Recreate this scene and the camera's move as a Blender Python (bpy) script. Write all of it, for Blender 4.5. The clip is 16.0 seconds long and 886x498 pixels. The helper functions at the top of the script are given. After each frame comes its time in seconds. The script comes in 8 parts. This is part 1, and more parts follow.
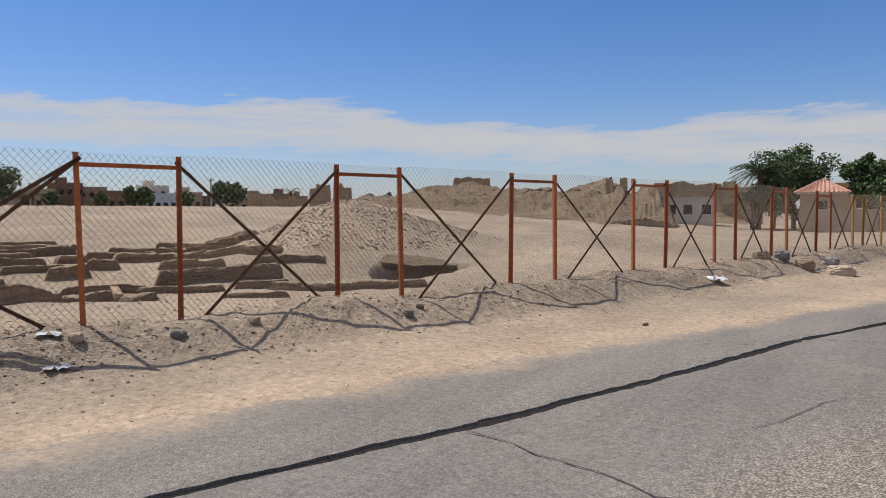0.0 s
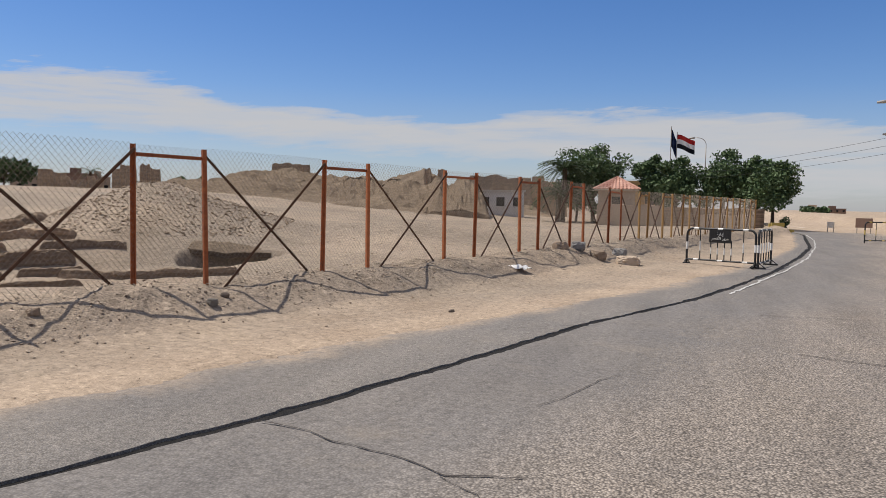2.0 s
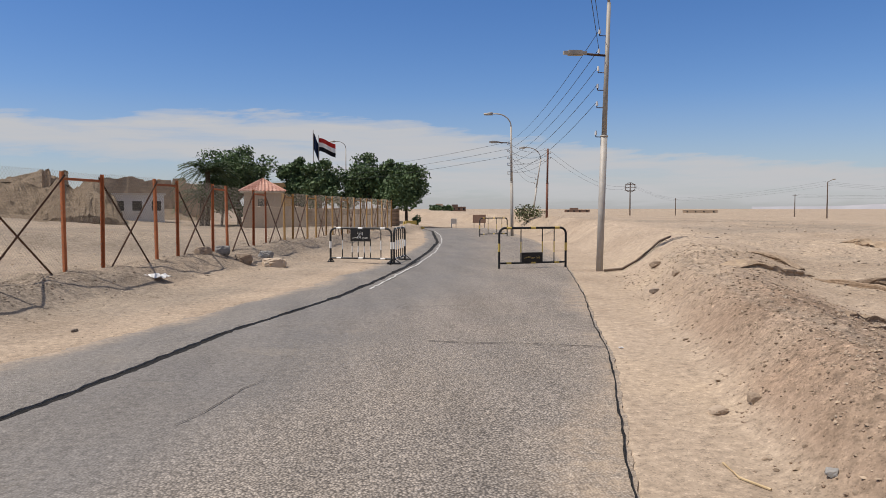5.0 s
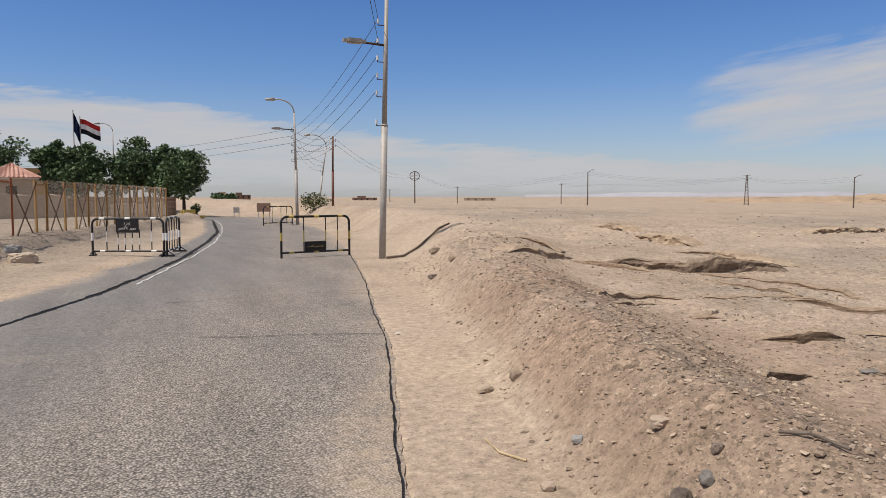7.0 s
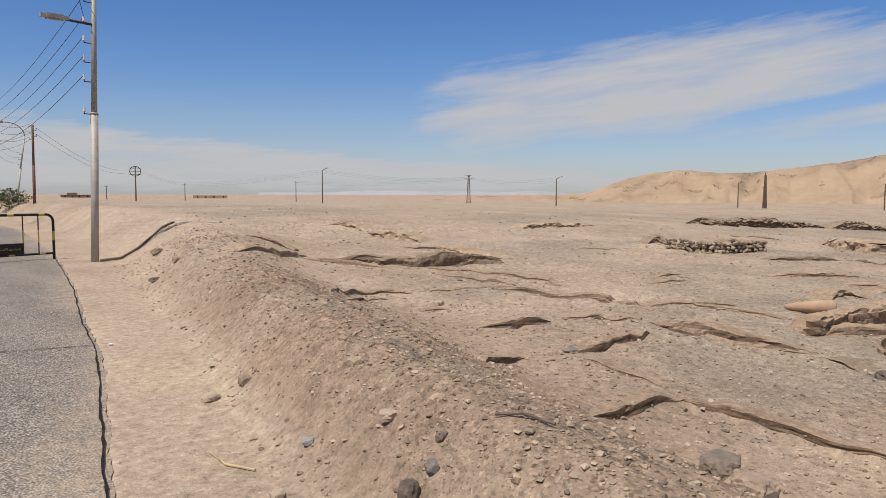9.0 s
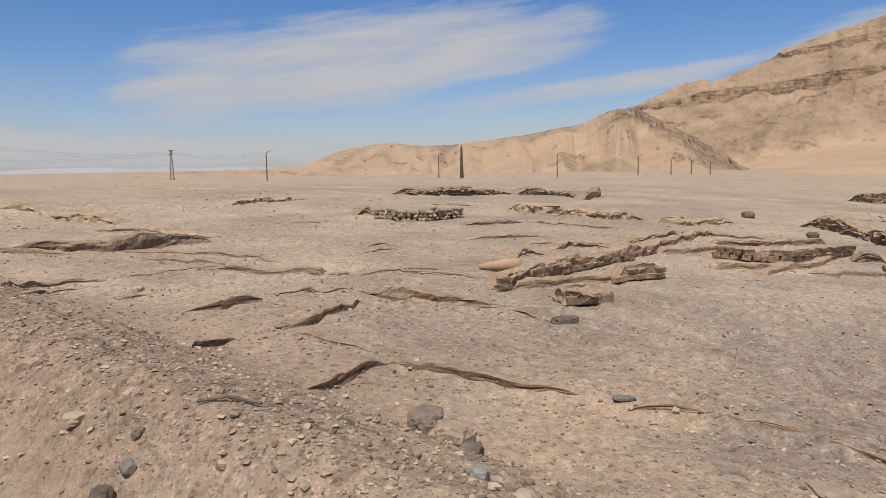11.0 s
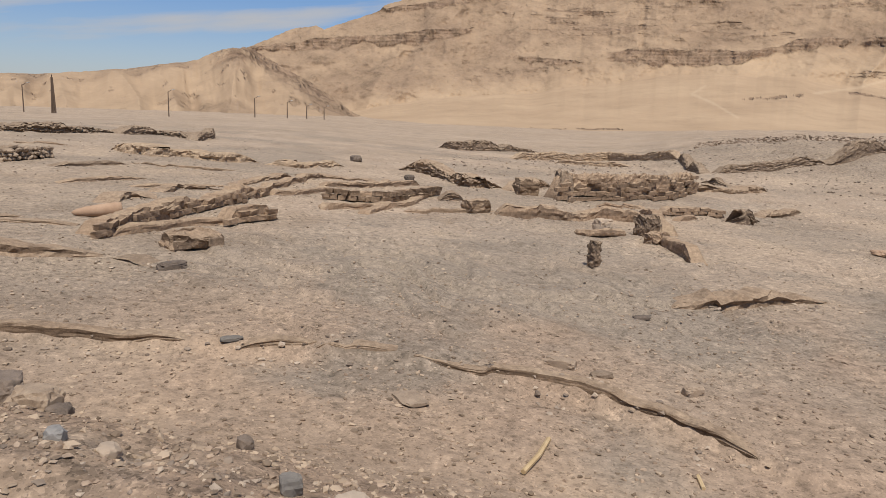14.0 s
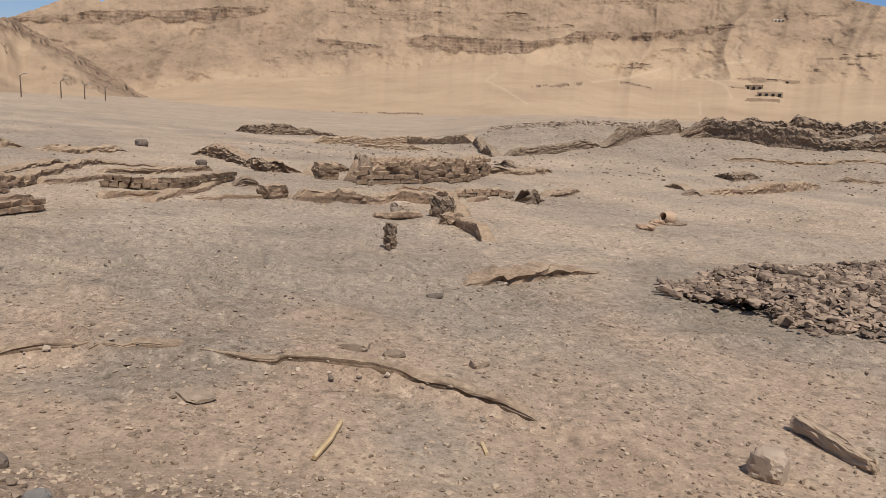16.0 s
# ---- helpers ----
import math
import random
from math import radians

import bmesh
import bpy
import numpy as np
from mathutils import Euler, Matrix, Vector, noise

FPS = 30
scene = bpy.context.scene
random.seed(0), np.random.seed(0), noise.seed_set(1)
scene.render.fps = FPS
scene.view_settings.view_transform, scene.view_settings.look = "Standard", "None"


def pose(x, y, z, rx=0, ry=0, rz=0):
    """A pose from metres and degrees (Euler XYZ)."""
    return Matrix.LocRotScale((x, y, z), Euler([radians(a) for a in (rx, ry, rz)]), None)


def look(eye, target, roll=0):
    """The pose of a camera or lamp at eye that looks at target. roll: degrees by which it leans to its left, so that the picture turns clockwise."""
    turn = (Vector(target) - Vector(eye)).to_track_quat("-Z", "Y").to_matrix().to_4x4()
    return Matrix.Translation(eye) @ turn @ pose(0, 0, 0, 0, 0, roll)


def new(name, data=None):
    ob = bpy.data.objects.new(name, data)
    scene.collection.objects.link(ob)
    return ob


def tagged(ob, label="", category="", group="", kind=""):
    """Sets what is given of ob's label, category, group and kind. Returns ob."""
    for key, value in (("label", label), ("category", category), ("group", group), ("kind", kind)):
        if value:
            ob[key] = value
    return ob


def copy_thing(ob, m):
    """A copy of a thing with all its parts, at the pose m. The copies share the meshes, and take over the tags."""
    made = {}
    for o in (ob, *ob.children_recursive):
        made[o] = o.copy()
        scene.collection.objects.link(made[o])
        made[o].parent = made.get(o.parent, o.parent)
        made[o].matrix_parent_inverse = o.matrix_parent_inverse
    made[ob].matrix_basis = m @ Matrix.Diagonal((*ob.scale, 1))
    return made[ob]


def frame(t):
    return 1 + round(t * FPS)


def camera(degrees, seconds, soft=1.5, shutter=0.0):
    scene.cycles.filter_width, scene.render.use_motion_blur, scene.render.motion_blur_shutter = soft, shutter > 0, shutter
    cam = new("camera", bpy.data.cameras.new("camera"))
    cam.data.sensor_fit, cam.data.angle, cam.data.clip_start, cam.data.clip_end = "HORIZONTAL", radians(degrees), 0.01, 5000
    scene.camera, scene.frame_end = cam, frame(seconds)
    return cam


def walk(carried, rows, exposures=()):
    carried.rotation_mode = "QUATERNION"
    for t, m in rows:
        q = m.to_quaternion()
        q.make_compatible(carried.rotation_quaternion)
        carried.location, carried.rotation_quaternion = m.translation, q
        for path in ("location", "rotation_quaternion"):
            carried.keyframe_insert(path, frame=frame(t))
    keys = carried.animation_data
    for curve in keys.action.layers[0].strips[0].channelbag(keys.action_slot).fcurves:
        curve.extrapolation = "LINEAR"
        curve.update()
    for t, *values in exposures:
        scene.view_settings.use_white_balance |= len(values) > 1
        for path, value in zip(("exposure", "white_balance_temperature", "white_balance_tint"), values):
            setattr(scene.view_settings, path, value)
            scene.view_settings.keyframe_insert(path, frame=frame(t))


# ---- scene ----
cam = camera(62.60, 16.0, soft=0.85)
ROWS = [  # seconds, x, y, z, yaw, pitch, roll
    (0.0, 0.000, 0.000, 1.614, 34.00, -2.77, 0.36),
    (0.5, -0.003, 0.003, 1.609, 30.85, -2.81, 0.44),
    (1.0, 0.017, 0.006, 1.609, 27.38, -2.92, 0.23),
    (1.5, 0.063, 0.025, 1.615, 23.87, -3.25, -0.24),
    (2.0, 0.141, 0.052, 1.612, 20.06, -3.60, -1.07),
    (2.5, 0.143, 0.083, 1.606, 15.93, -3.89, -1.77),
    (3.0, 0.134, 0.094, 1.610, 11.49, -3.83, -1.76),
    (3.5, 0.170, 0.115, 1.613, 6.96, -3.70, -1.19),
    (4.0, 0.205, 0.146, 1.609, 2.33, -3.50, -0.61),
    (4.2, 0.210, 0.147, 1.612, 0.41, -3.29, -0.55),
    (6.3, 0.318, 0.246, 1.621, -17.99, -3.91, 0.45),
    (6.5, 0.336, 0.243, 1.623, -19.52, -3.99, 0.28),
    (7.0, 0.401, 0.227, 1.619, -23.58, -4.14, 0.10),
    (7.5, 0.434, 0.255, 1.609, -28.29, -4.23, -0.08),
    (8.0, 0.472, 0.299, 1.605, -33.45, -4.29, -0.42),
    (8.2, 0.485, 0.306, 1.603, -35.59, -4.26, -0.49),
    (10.3, 0.568, 0.279, 1.602, -58.61, -5.39, 0.94),
    (10.5, 0.581, 0.278, 1.598, -60.97, -5.69, 1.01),
    (11.0, 0.594, 0.258, 1.595, -66.42, -6.46, 0.91),
    (11.5, 0.586, 0.216, 1.598, -71.43, -7.25, 0.47),
    (12.0, 0.582, 0.149, 1.597, -76.17, -7.84, -0.32),
    (12.5, 0.616, 0.187, 1.590, -81.08, -8.70, -1.12),
    (13.0, 0.621, 0.190, 1.583, -85.84, -9.41, -1.54),
    (13.5, 0.612, 0.166, 1.580, -90.44, -10.13, -1.66),
    (14.0, 0.592, 0.130, 1.577, -95.51, -10.69, -1.75),
    (14.5, 0.589, 0.084, 1.579, -100.32, -10.93, -1.99),
    (15.0, 0.594, 0.051, 1.579, -104.50, -11.03, -2.19),
    (15.5, 0.593, 0.028, 1.574, -107.94, -11.14, -2.45),
    (16.0, 0.578, -0.001, 1.575, -110.75, -11.36, -2.52),
]
walk(cam, [(t, pose(x, y, z, 90 + pitch, roll, yaw)) for t, x, y, z, yaw, pitch, roll in ROWS],
     exposures=[(0.0, 0.06), (4.0, 0.02), (8.0, 0.0), (12.0, -0.08), (16.0, -0.14)])

# ---- light ----
SUN_AZ, SUN_EL = 265.0, 62.0  # clockwise from +y, above the horizon


def link(nt, a, b):
    nt.links.new(a, b)


def mathn(nt, op, a, b=None, clamp=False):
    n = nt.nodes.new("ShaderNodeMath")
    n.operation, n.use_clamp = op, clamp
    for i, v in enumerate((a, b)):
        if v is None:
            continue
        if isinstance(v, (int, float)):
            n.inputs[i].default_value = v
        else:
            nt.links.new(v, n.inputs[i])
    return n.outputs[0]


def ramp(nt, fac, stops):
    n = nt.nodes.new("ShaderNodeValToRGB")
    els = n.color_ramp.elements
    while len(els) < len(stops):
        els.new(0.5)
    for e, (p, c) in zip(els, stops):
        e.position = p
        e.color = (c, c, c, 1) if isinstance(c, (int, float)) else (*c, 1)
    nt.links.new(fac, n.inputs[0])
    return n.outputs[0]


def mixc(nt, fac, a, b, blend="MIX"):
    n = nt.nodes.new("ShaderNodeMix")
    n.data_type, n.blend_type = "RGBA", blend
    for sock, v in ((n.inputs[0], fac), (n.inputs[6], a), (n.inputs[7], b)):
        if isinstance(v, (int, float)):
            sock.default_value = v
        elif isinstance(v, tuple):
            sock.default_value = (*v, 1)
        else:
            nt.links.new(v, sock)
    return n.outputs[2]


def noise_tex(nt, vec, scale, detail=4.0, rough=0.55, lac=2.0):
    n = nt.nodes.new("ShaderNodeTexNoise")
    n.inputs["Scale"].default_value, n.inputs["Detail"].default_value = scale, detail
    n.inputs["Roughness"].default_value, n.inputs["Lacunarity"].default_value = rough, lac
    nt.links.new(vec, n.inputs["Vector"])
    return n.outputs["Fac"]


def mapping(nt, vec, scale=(1, 1, 1), rot=(0, 0, 0), loc=(0, 0, 0)):
    n = nt.nodes.new("ShaderNodeMapping")
    n.inputs["Scale"].default_value, n.inputs["Location"].default_value = scale, loc
    n.inputs["Rotation"].default_value = [radians(a) for a in rot]
    nt.links.new(vec, n.inputs["Vector"])
    return n.outputs[0]


def make_sky():
    w = bpy.data.worlds.new("sky")
    scene.world = w
    w.use_nodes = True
    nt = w.node_tree
    nt.nodes.clear()
    out = nt.nodes.new("ShaderNodeOutputWorld")
    bg = nt.nodes.new("ShaderNodeBackground")
    sky = nt.nodes.new("ShaderNodeTexSky")
    sky.sky_type, sky.sun_disc = "NISHITA", False
    sky.sun_elevation, sky.sun_rotation = radians(SUN_EL), radians(SUN_AZ)
    sky.altitude, sky.air_density, sky.dust_density, sky.ozone_density = 80, 1.0, 0.3, 1.6
    co = nt.nodes.new("ShaderNodeTexCoord").outputs["Generated"]
    sep = nt.nodes.new("ShaderNodeSeparateXYZ")
    link(nt, co, sep.inputs[0])
    x, y, z = sep.outputs
    # thin cirrus in bearing and height, both in degrees: a long bank low over the road, a fan of high wisps towards +x
    az = mathn(nt, "MULTIPLY", mathn(nt, "ARCTAN2", x, y), 57.2958)
    el = mathn(nt, "MULTIPLY", mathn(nt, "ARCSINE", z), 57.2958)

    def plane(u, v, su, sv, off=0.0):
        c = nt.nodes.new("ShaderNodeCombineXYZ")
        link(nt, mathn(nt, "MULTIPLY", u, su), c.inputs[0])
        link(nt, mathn(nt, "MULTIPLY", v, sv), c.inputs[1])
        c.inputs[2].default_value = off
        return c.outputs[0]

    def table(stops):
        return mathn(nt, "MULTIPLY", ramp(nt, mathn(nt, "DIVIDE", mathn(nt, "ADD", az, 90.0), 180.0), [((p + 90) / 180, v / 12) for p, v in stops]), 12.0)

    top = table([(-90, 8.5), (-65, 8.2), (-54, 8.2), (-49, 9.0), (-43, 9.0), (-37, 7.7), (-30, 7.1), (-20, 6.3), (-12, 7.3), (1, 7.1), (9, 6.2), (16, 5.1), (29, 3.7), (40, 2.8), (60, 1.5), (90, 0.5)])
    low_edge = table([(-90, 4.9), (-47, 4.7), (-37, 4.3), (-16, 3.2), (0, 1.4), (15, 0.2), (90, 0.0)])
    streak = noise_tex(nt, plane(az, el, 0.055, 0.62), 1.0, 9, 0.58)
    tuft = noise_tex(nt, plane(az, mathn(nt, "SUBTRACT", el, mathn(nt, "MULTIPLY", az, 0.06)), 0.16, 1.1, 3.0), 1.0, 8, 0.6)
    ragged_el = mathn(nt, "ADD", el, mathn(nt, "MULTIPLY", mathn(nt, "SUBTRACT", tuft, 0.5), 3.2))
    inside = mathn(nt, "MINIMUM", mathn(nt, "MULTIPLY", mathn(nt, "SUBTRACT", top, ragged_el), 0.8), mathn(nt, "MULTIPLY", mathn(nt, "SUBTRACT", ragged_el, low_edge), 0.5))
    low = mathn(nt, "MULTIPLY", ramp(nt, inside, [(0.0, 0.0), (0.25, 0.6), (0.7, 1.0)]), ramp(nt, streak, [(0.36, 0.4), (0.48, 0.9), (0.58, 1.0)]))
    lift = mathn(nt, "SUBTRACT", el, mathn(nt, "ADD", 7.2, mathn(nt, "MULTIPLY", mathn(nt, "SUBTRACT", az, 55.0), 0.125)))
    fibre = noise_tex(nt, plane(az, lift, 0.05, 0.42, 7.0), 1.0, 10, 0.62)
    broad = noise_tex(nt, plane(az, lift, 0.07, 0.2, 9.0), 1.0, 4, 0.5)

    def puff(ca, ce, ra, re, gain=1.0):
        p = mathn(nt, "DIVIDE", mathn(nt, "SUBTRACT", az, ca), ra)
        q = mathn(nt, "DIVIDE", mathn(nt, "SUBTRACT", lift, ce), re)
        d = mathn(nt, "ADD", mathn(nt, "MULTIPLY", p, p), mathn(nt, "MULTIPLY", q, q))
        return mathn(nt, "MULTIPLY", mathn(nt, "SUBTRACT", 1.0, d, True), gain)

    fan = mathn(nt, "MAXIMUM", puff(61, 0.4, 20, 4.2, 1.0), puff(84, -4.4, 8, 1.1, 0.8))
    fan = mathn(nt, "MAXIMUM", fan, mathn(nt, "MAXIMUM", puff(49, 0.5, 8, 4.2, 0.8), puff(72, -4.2, 12, 1.0, 0.45)))
    fan = mathn(nt, "MAXIMUM", fan, puff(96, -4, 14, 2.0, 0.5))
    dense = mathn(nt, "ADD", mathn(nt, "MULTIPLY", fibre, 0.65), mathn(nt, "MULTIPLY", broad, 0.35))
    high = ramp(nt, mathn(nt, "ADD", mathn(nt, "MULTIPLY", fan, 0.36), mathn(nt, "MULTIPLY", mathn(nt, "ADD", mathn(nt, "MULTIPLY", mathn(nt, "SUBTRACT", dense, 0.5), 1.9), 0.5), 0.85)), [(0.46, 0.0), (0.6, 0.55), (0.8, 1.0)])
    high = mathn(nt, "MULTIPLY", high, ramp(nt, fan, [(0.0, 0.0), (0.3, 1.0)]))
    # unseen cloud added overhead to make the skylight in shadows less blue
    unseen_veil = mathn(nt, "MULTIPLY", ramp(nt, z, [(0.28, 0.0), (0.5, 1.0)]), ramp(nt, streak, [(0.32, 0.15), (0.6, 0.75)]))
    cover = mathn(nt, "MULTIPLY", mathn(nt, "MAXIMUM", mathn(nt, "MAXIMUM", low, high), unseen_veil), 0.95, True)
    tone = nt.nodes.new("ShaderNodeHueSaturation")
    tone.inputs["Saturation"].default_value = 1.22
    link(nt, mixc(nt, 1.0, sky.outputs[0], (1.05, 1.07, 1.29), "MULTIPLY"), tone.inputs["Color"])
    haze = mixc(nt, ramp(nt, z, [(0.0, 0.55), (0.06, 0.25), (0.15, 0.0)]), tone.outputs[0], (4.3, 4.75, 5.6))
    col = mixc(nt, cover, haze, (6.6, 6.6, 6.8))
    link(nt, col, bg.inputs["Color"])
    bg.inputs["Strength"].default_value = 0.08
    link(nt, bg.outputs[0], out.inputs[0])


make_sky()
sun = new("sun", bpy.data.lights.new("sun", "SUN"))
sun.data.energy, sun.data.angle, sun.data.color = 4.5, radians(0.53), (1.0, 0.945, 0.88)
_a, _e = radians(SUN_AZ), radians(SUN_EL)
sun.matrix_world = look((-60, 0, 90), (-60 - math.sin(_a) * math.cos(_e), -math.cos(_a) * math.cos(_e), 90 - math.sin(_e)))
scene.view_settings.exposure = 0.12

# ---- materials ----
def shader(name):
    m = bpy.data.materials.new(name)
    m.use_nodes = True
    nt = m.node_tree
    return m, nt, nt.nodes["Principled BSDF"]


def position(nt):
    return nt.nodes.new("ShaderNodeNewGeometry").outputs["Position"]


def bumped(nt, bsdf, height, strength, dist, before=None):
    b = nt.nodes.new("ShaderNodeBump")
    b.inputs["Strength"].default_value, b.inputs["Distance"].default_value = strength, dist
    link(nt, height, b.inputs["Height"])
    if before is not None:
        link(nt, before, b.inputs["Normal"])
    link(nt, b.outputs[0], bsdf.inputs["Normal"])
    return b.outputs[0]


def voronoi(nt, vec, scale, out="Color", feature="F1", rand=1.0):
    n = nt.nodes.new("ShaderNodeTexVoronoi")
    n.feature = feature
    n.inputs["Scale"].default_value, n.inputs["Randomness"].default_value = scale, rand
    link(nt, vec, n.inputs["Vector"])
    return n.outputs[out]


def plain(name, dark, light, scale=6.0, rough=0.8, metal=0.0, bump=0.3, dist=0.005, spread=True):
    """A surface with stains and grain between two tones; with spread, each object differs a little."""
    m, nt, b = shader(name)
    p = position(nt)
    f = mathn(nt, "ADD", mathn(nt, "MULTIPLY", noise_tex(nt, p, scale, 6), 0.7), mathn(nt, "MULTIPLY", noise_tex(nt, p, scale * 9, 3), 0.3))
    if spread:
        info = nt.nodes.new("ShaderNodeObjectInfo")
        f = mathn(nt, "ADD", f, mathn(nt, "MULTIPLY", mathn(nt, "SUBTRACT", info.outputs["Random"], 0.5), 0.25))
    link(nt, ramp(nt, f, [(0.3, dark), (0.7, light)]), b.inputs["Base Color"])
    b.inputs["Roughness"].default_value, b.inputs["Metallic"].default_value = rough, metal
    b.inputs["Specular IOR Level"].default_value = 0.25
    if bump:
        bumped(nt, b, noise_tex(nt, p, scale * 7, 5, 0.65), bump, dist)
    return m


def ground_material():
    m, nt, b = shader("desert_ground")
    p = position(nt)
    zone = nt.nodes.new("ShaderNodeVertexColor")
    zone.layer_name = "zone"
    sep = nt.nodes.new("ShaderNodeSeparateColor")
    link(nt, zone.outputs[0], sep.inputs[0])
    gravel, grey, red = sep.outputs
    wide = noise_tex(nt, p, 0.12, 5)
    mid = noise_tex(nt, p, 1.1, 6, 0.6)
    base = mixc(nt, ramp(nt, wide, [(0.35, 0.0), (0.65, 1.0)]), (0.35, 0.268, 0.19), (0.41, 0.318, 0.232))
    base = mixc(nt, red, base, (0.29, 0.204, 0.141))
    base = mixc(nt, grey, base, (0.255, 0.209, 0.16))
    patch = noise_tex(nt, mapping(nt, p, (1, 1, 1), loc=(7, 3, 0)), 0.55, 6, 0.62)
    base = mixc(nt, 1.0, base, ramp(nt, patch, [(0.3, (0.84, 0.82, 0.80)), (0.5, (1, 1, 1)), (0.7, (1.13, 1.12, 1.09))]), "MULTIPLY")
    # crumbs and dust at every size, then single stones, pale and dark
    crumb = noise_tex(nt, p, 10.0, 9, 0.76)
    base = mixc(nt, 1.0, base, ramp(nt, crumb, [(0.3, 0.5), (0.45, 0.9), (0.55, 1.07), (0.7, 1.45)]), "MULTIPLY")
    squash = mapping(nt, p, (1, 1, 1.4))
    for scale, share, most in ((85, 0.55, 0.45), (38, 0.34, 0.6), (13, 0.12, 0.6)):
        chip = voronoi(nt, squash, scale)
        tone = ramp(nt, chip, [(0.0, 0.42), (0.16, 0.62), (0.24, 1.0), (0.78, 1.0), (0.86, 1.3), (1.0, 1.55)])
        k = mathn(nt, "ADD", mathn(nt, "MULTIPLY", gravel, most), share, True)
        base = mixc(nt, k, base, mixc(nt, 1.0, base, tone, "MULTIPLY"))
    link(nt, base, b.inputs["Base Color"])
    b.inputs["Roughness"].default_value, b.inputs["Specular IOR Level"].default_value = 0.95, 0.1
    d1 = voronoi(nt, squash, 38, "Distance")
    h = mathn(nt, "MULTIPLY", mathn(nt, "MULTIPLY", d1, -0.5), mathn(nt, "ADD", gravel, 0.15))
    h = mathn(nt, "ADD", h, mathn(nt, "MULTIPLY", crumb, mathn(nt, "ADD", mathn(nt, "MULTIPLY", gravel, 1.2), 0.8)))
    h = mathn(nt, "ADD", h, mathn(nt, "MULTIPLY", mid, 0.4))
    bumped(nt, b, h, 0.75, 0.016)
    return m


def asphalt_material(name, smooth_tone, coarse_tone, chip, cover):
    """Chip-sealed asphalt: pale chips with dark gaps; the traffic has worn one side smooth and grey."""
    m, nt, b = shader(name)
    p = position(nt)
    zone = nt.nodes.new("ShaderNodeVertexColor")
    zone.layer_name = "zone"
    sep = nt.nodes.new("ShaderNodeSeparateColor")
    link(nt, zone.outputs[0], sep.inputs[0])
    coarse = mathn(nt, "MULTIPLY", sep.outputs[0], cover)
    streak = noise_tex(nt, mapping(nt, p, (1.5, 0.22, 1), (0, 0, 17)), 1.0, 6, 0.6)
    wide = noise_tex(nt, p, 0.45, 6, 0.6)
    base = mixc(nt, coarse, smooth_tone, coarse_tone)
    base = mixc(nt, 1.0, base, ramp(nt, streak, [(0.3, 0.84), (0.7, 1.14)]), "MULTIPLY")
    base = mixc(nt, 1.0, base, ramp(nt, wide, [(0.3, (0.90, 0.91, 0.93)), (0.7, (1.08, 1.06, 1.03))]), "MULTIPLY")
    gap = voronoi(nt, p, chip, "Distance")
    shade = ramp(nt, gap, [(0.0, 1.22), (0.36, 1.12), (0.55, 0.62), (0.75, 0.34)])
    tone = ramp(nt, voronoi(nt, p, chip), [(0.0, 0.55), (0.35, 0.9), (0.7, 1.12), (1.0, 1.5)])
    chips = mixc(nt, 1.0, mixc(nt, 1.0, base, shade, "MULTIPLY"), tone, "MULTIPLY")
    base = mixc(nt, mathn(nt, "ADD", mathn(nt, "MULTIPLY", coarse, 0.55), 0.38, True), base, chips)
    crumb = noise_tex(nt, p, 16.0, 8, 0.76)
    base = mixc(nt, 1.0, base, ramp(nt, crumb, [(0.3, 0.55), (0.46, 0.93), (0.54, 1.05), (0.7, 1.4)]), "MULTIPLY")
    dust = noise_tex(nt, p, 0.8, 7, 0.68)
    base = mixc(nt, ramp(nt, dust, [(0.56, 0.0), (0.72, 0.28)]), base, (0.33, 0.27, 0.20))
    sifted = mathn(nt, "MULTIPLY", sep.outputs[1], ramp(nt, noise_tex(nt, p, 3.5, 8, 0.75), [(0.36, 0.15), (0.6, 1.0)]))
    base = mixc(nt, mathn(nt, "MULTIPLY", sifted, 0.85), base, mixc(nt, 1.0, (0.385, 0.295, 0.208), ramp(nt, crumb, [(0.3, 0.6), (0.5, 1.0), (0.7, 1.3)]), "MULTIPLY"))
    link(nt, base, b.inputs["Base Color"])
    b.inputs["Roughness"].default_value, b.inputs["Specular IOR Level"].default_value = 0.85, 0.25
    h = mathn(nt, "ADD", mathn(nt, "MULTIPLY", mathn(nt, "MULTIPLY", gap, -1.0), mathn(nt, "ADD", coarse, 0.3)), mathn(nt, "MULTIPLY", crumb, 0.5))
    bumped(nt, b, h, 0.7, 0.01)
    return m


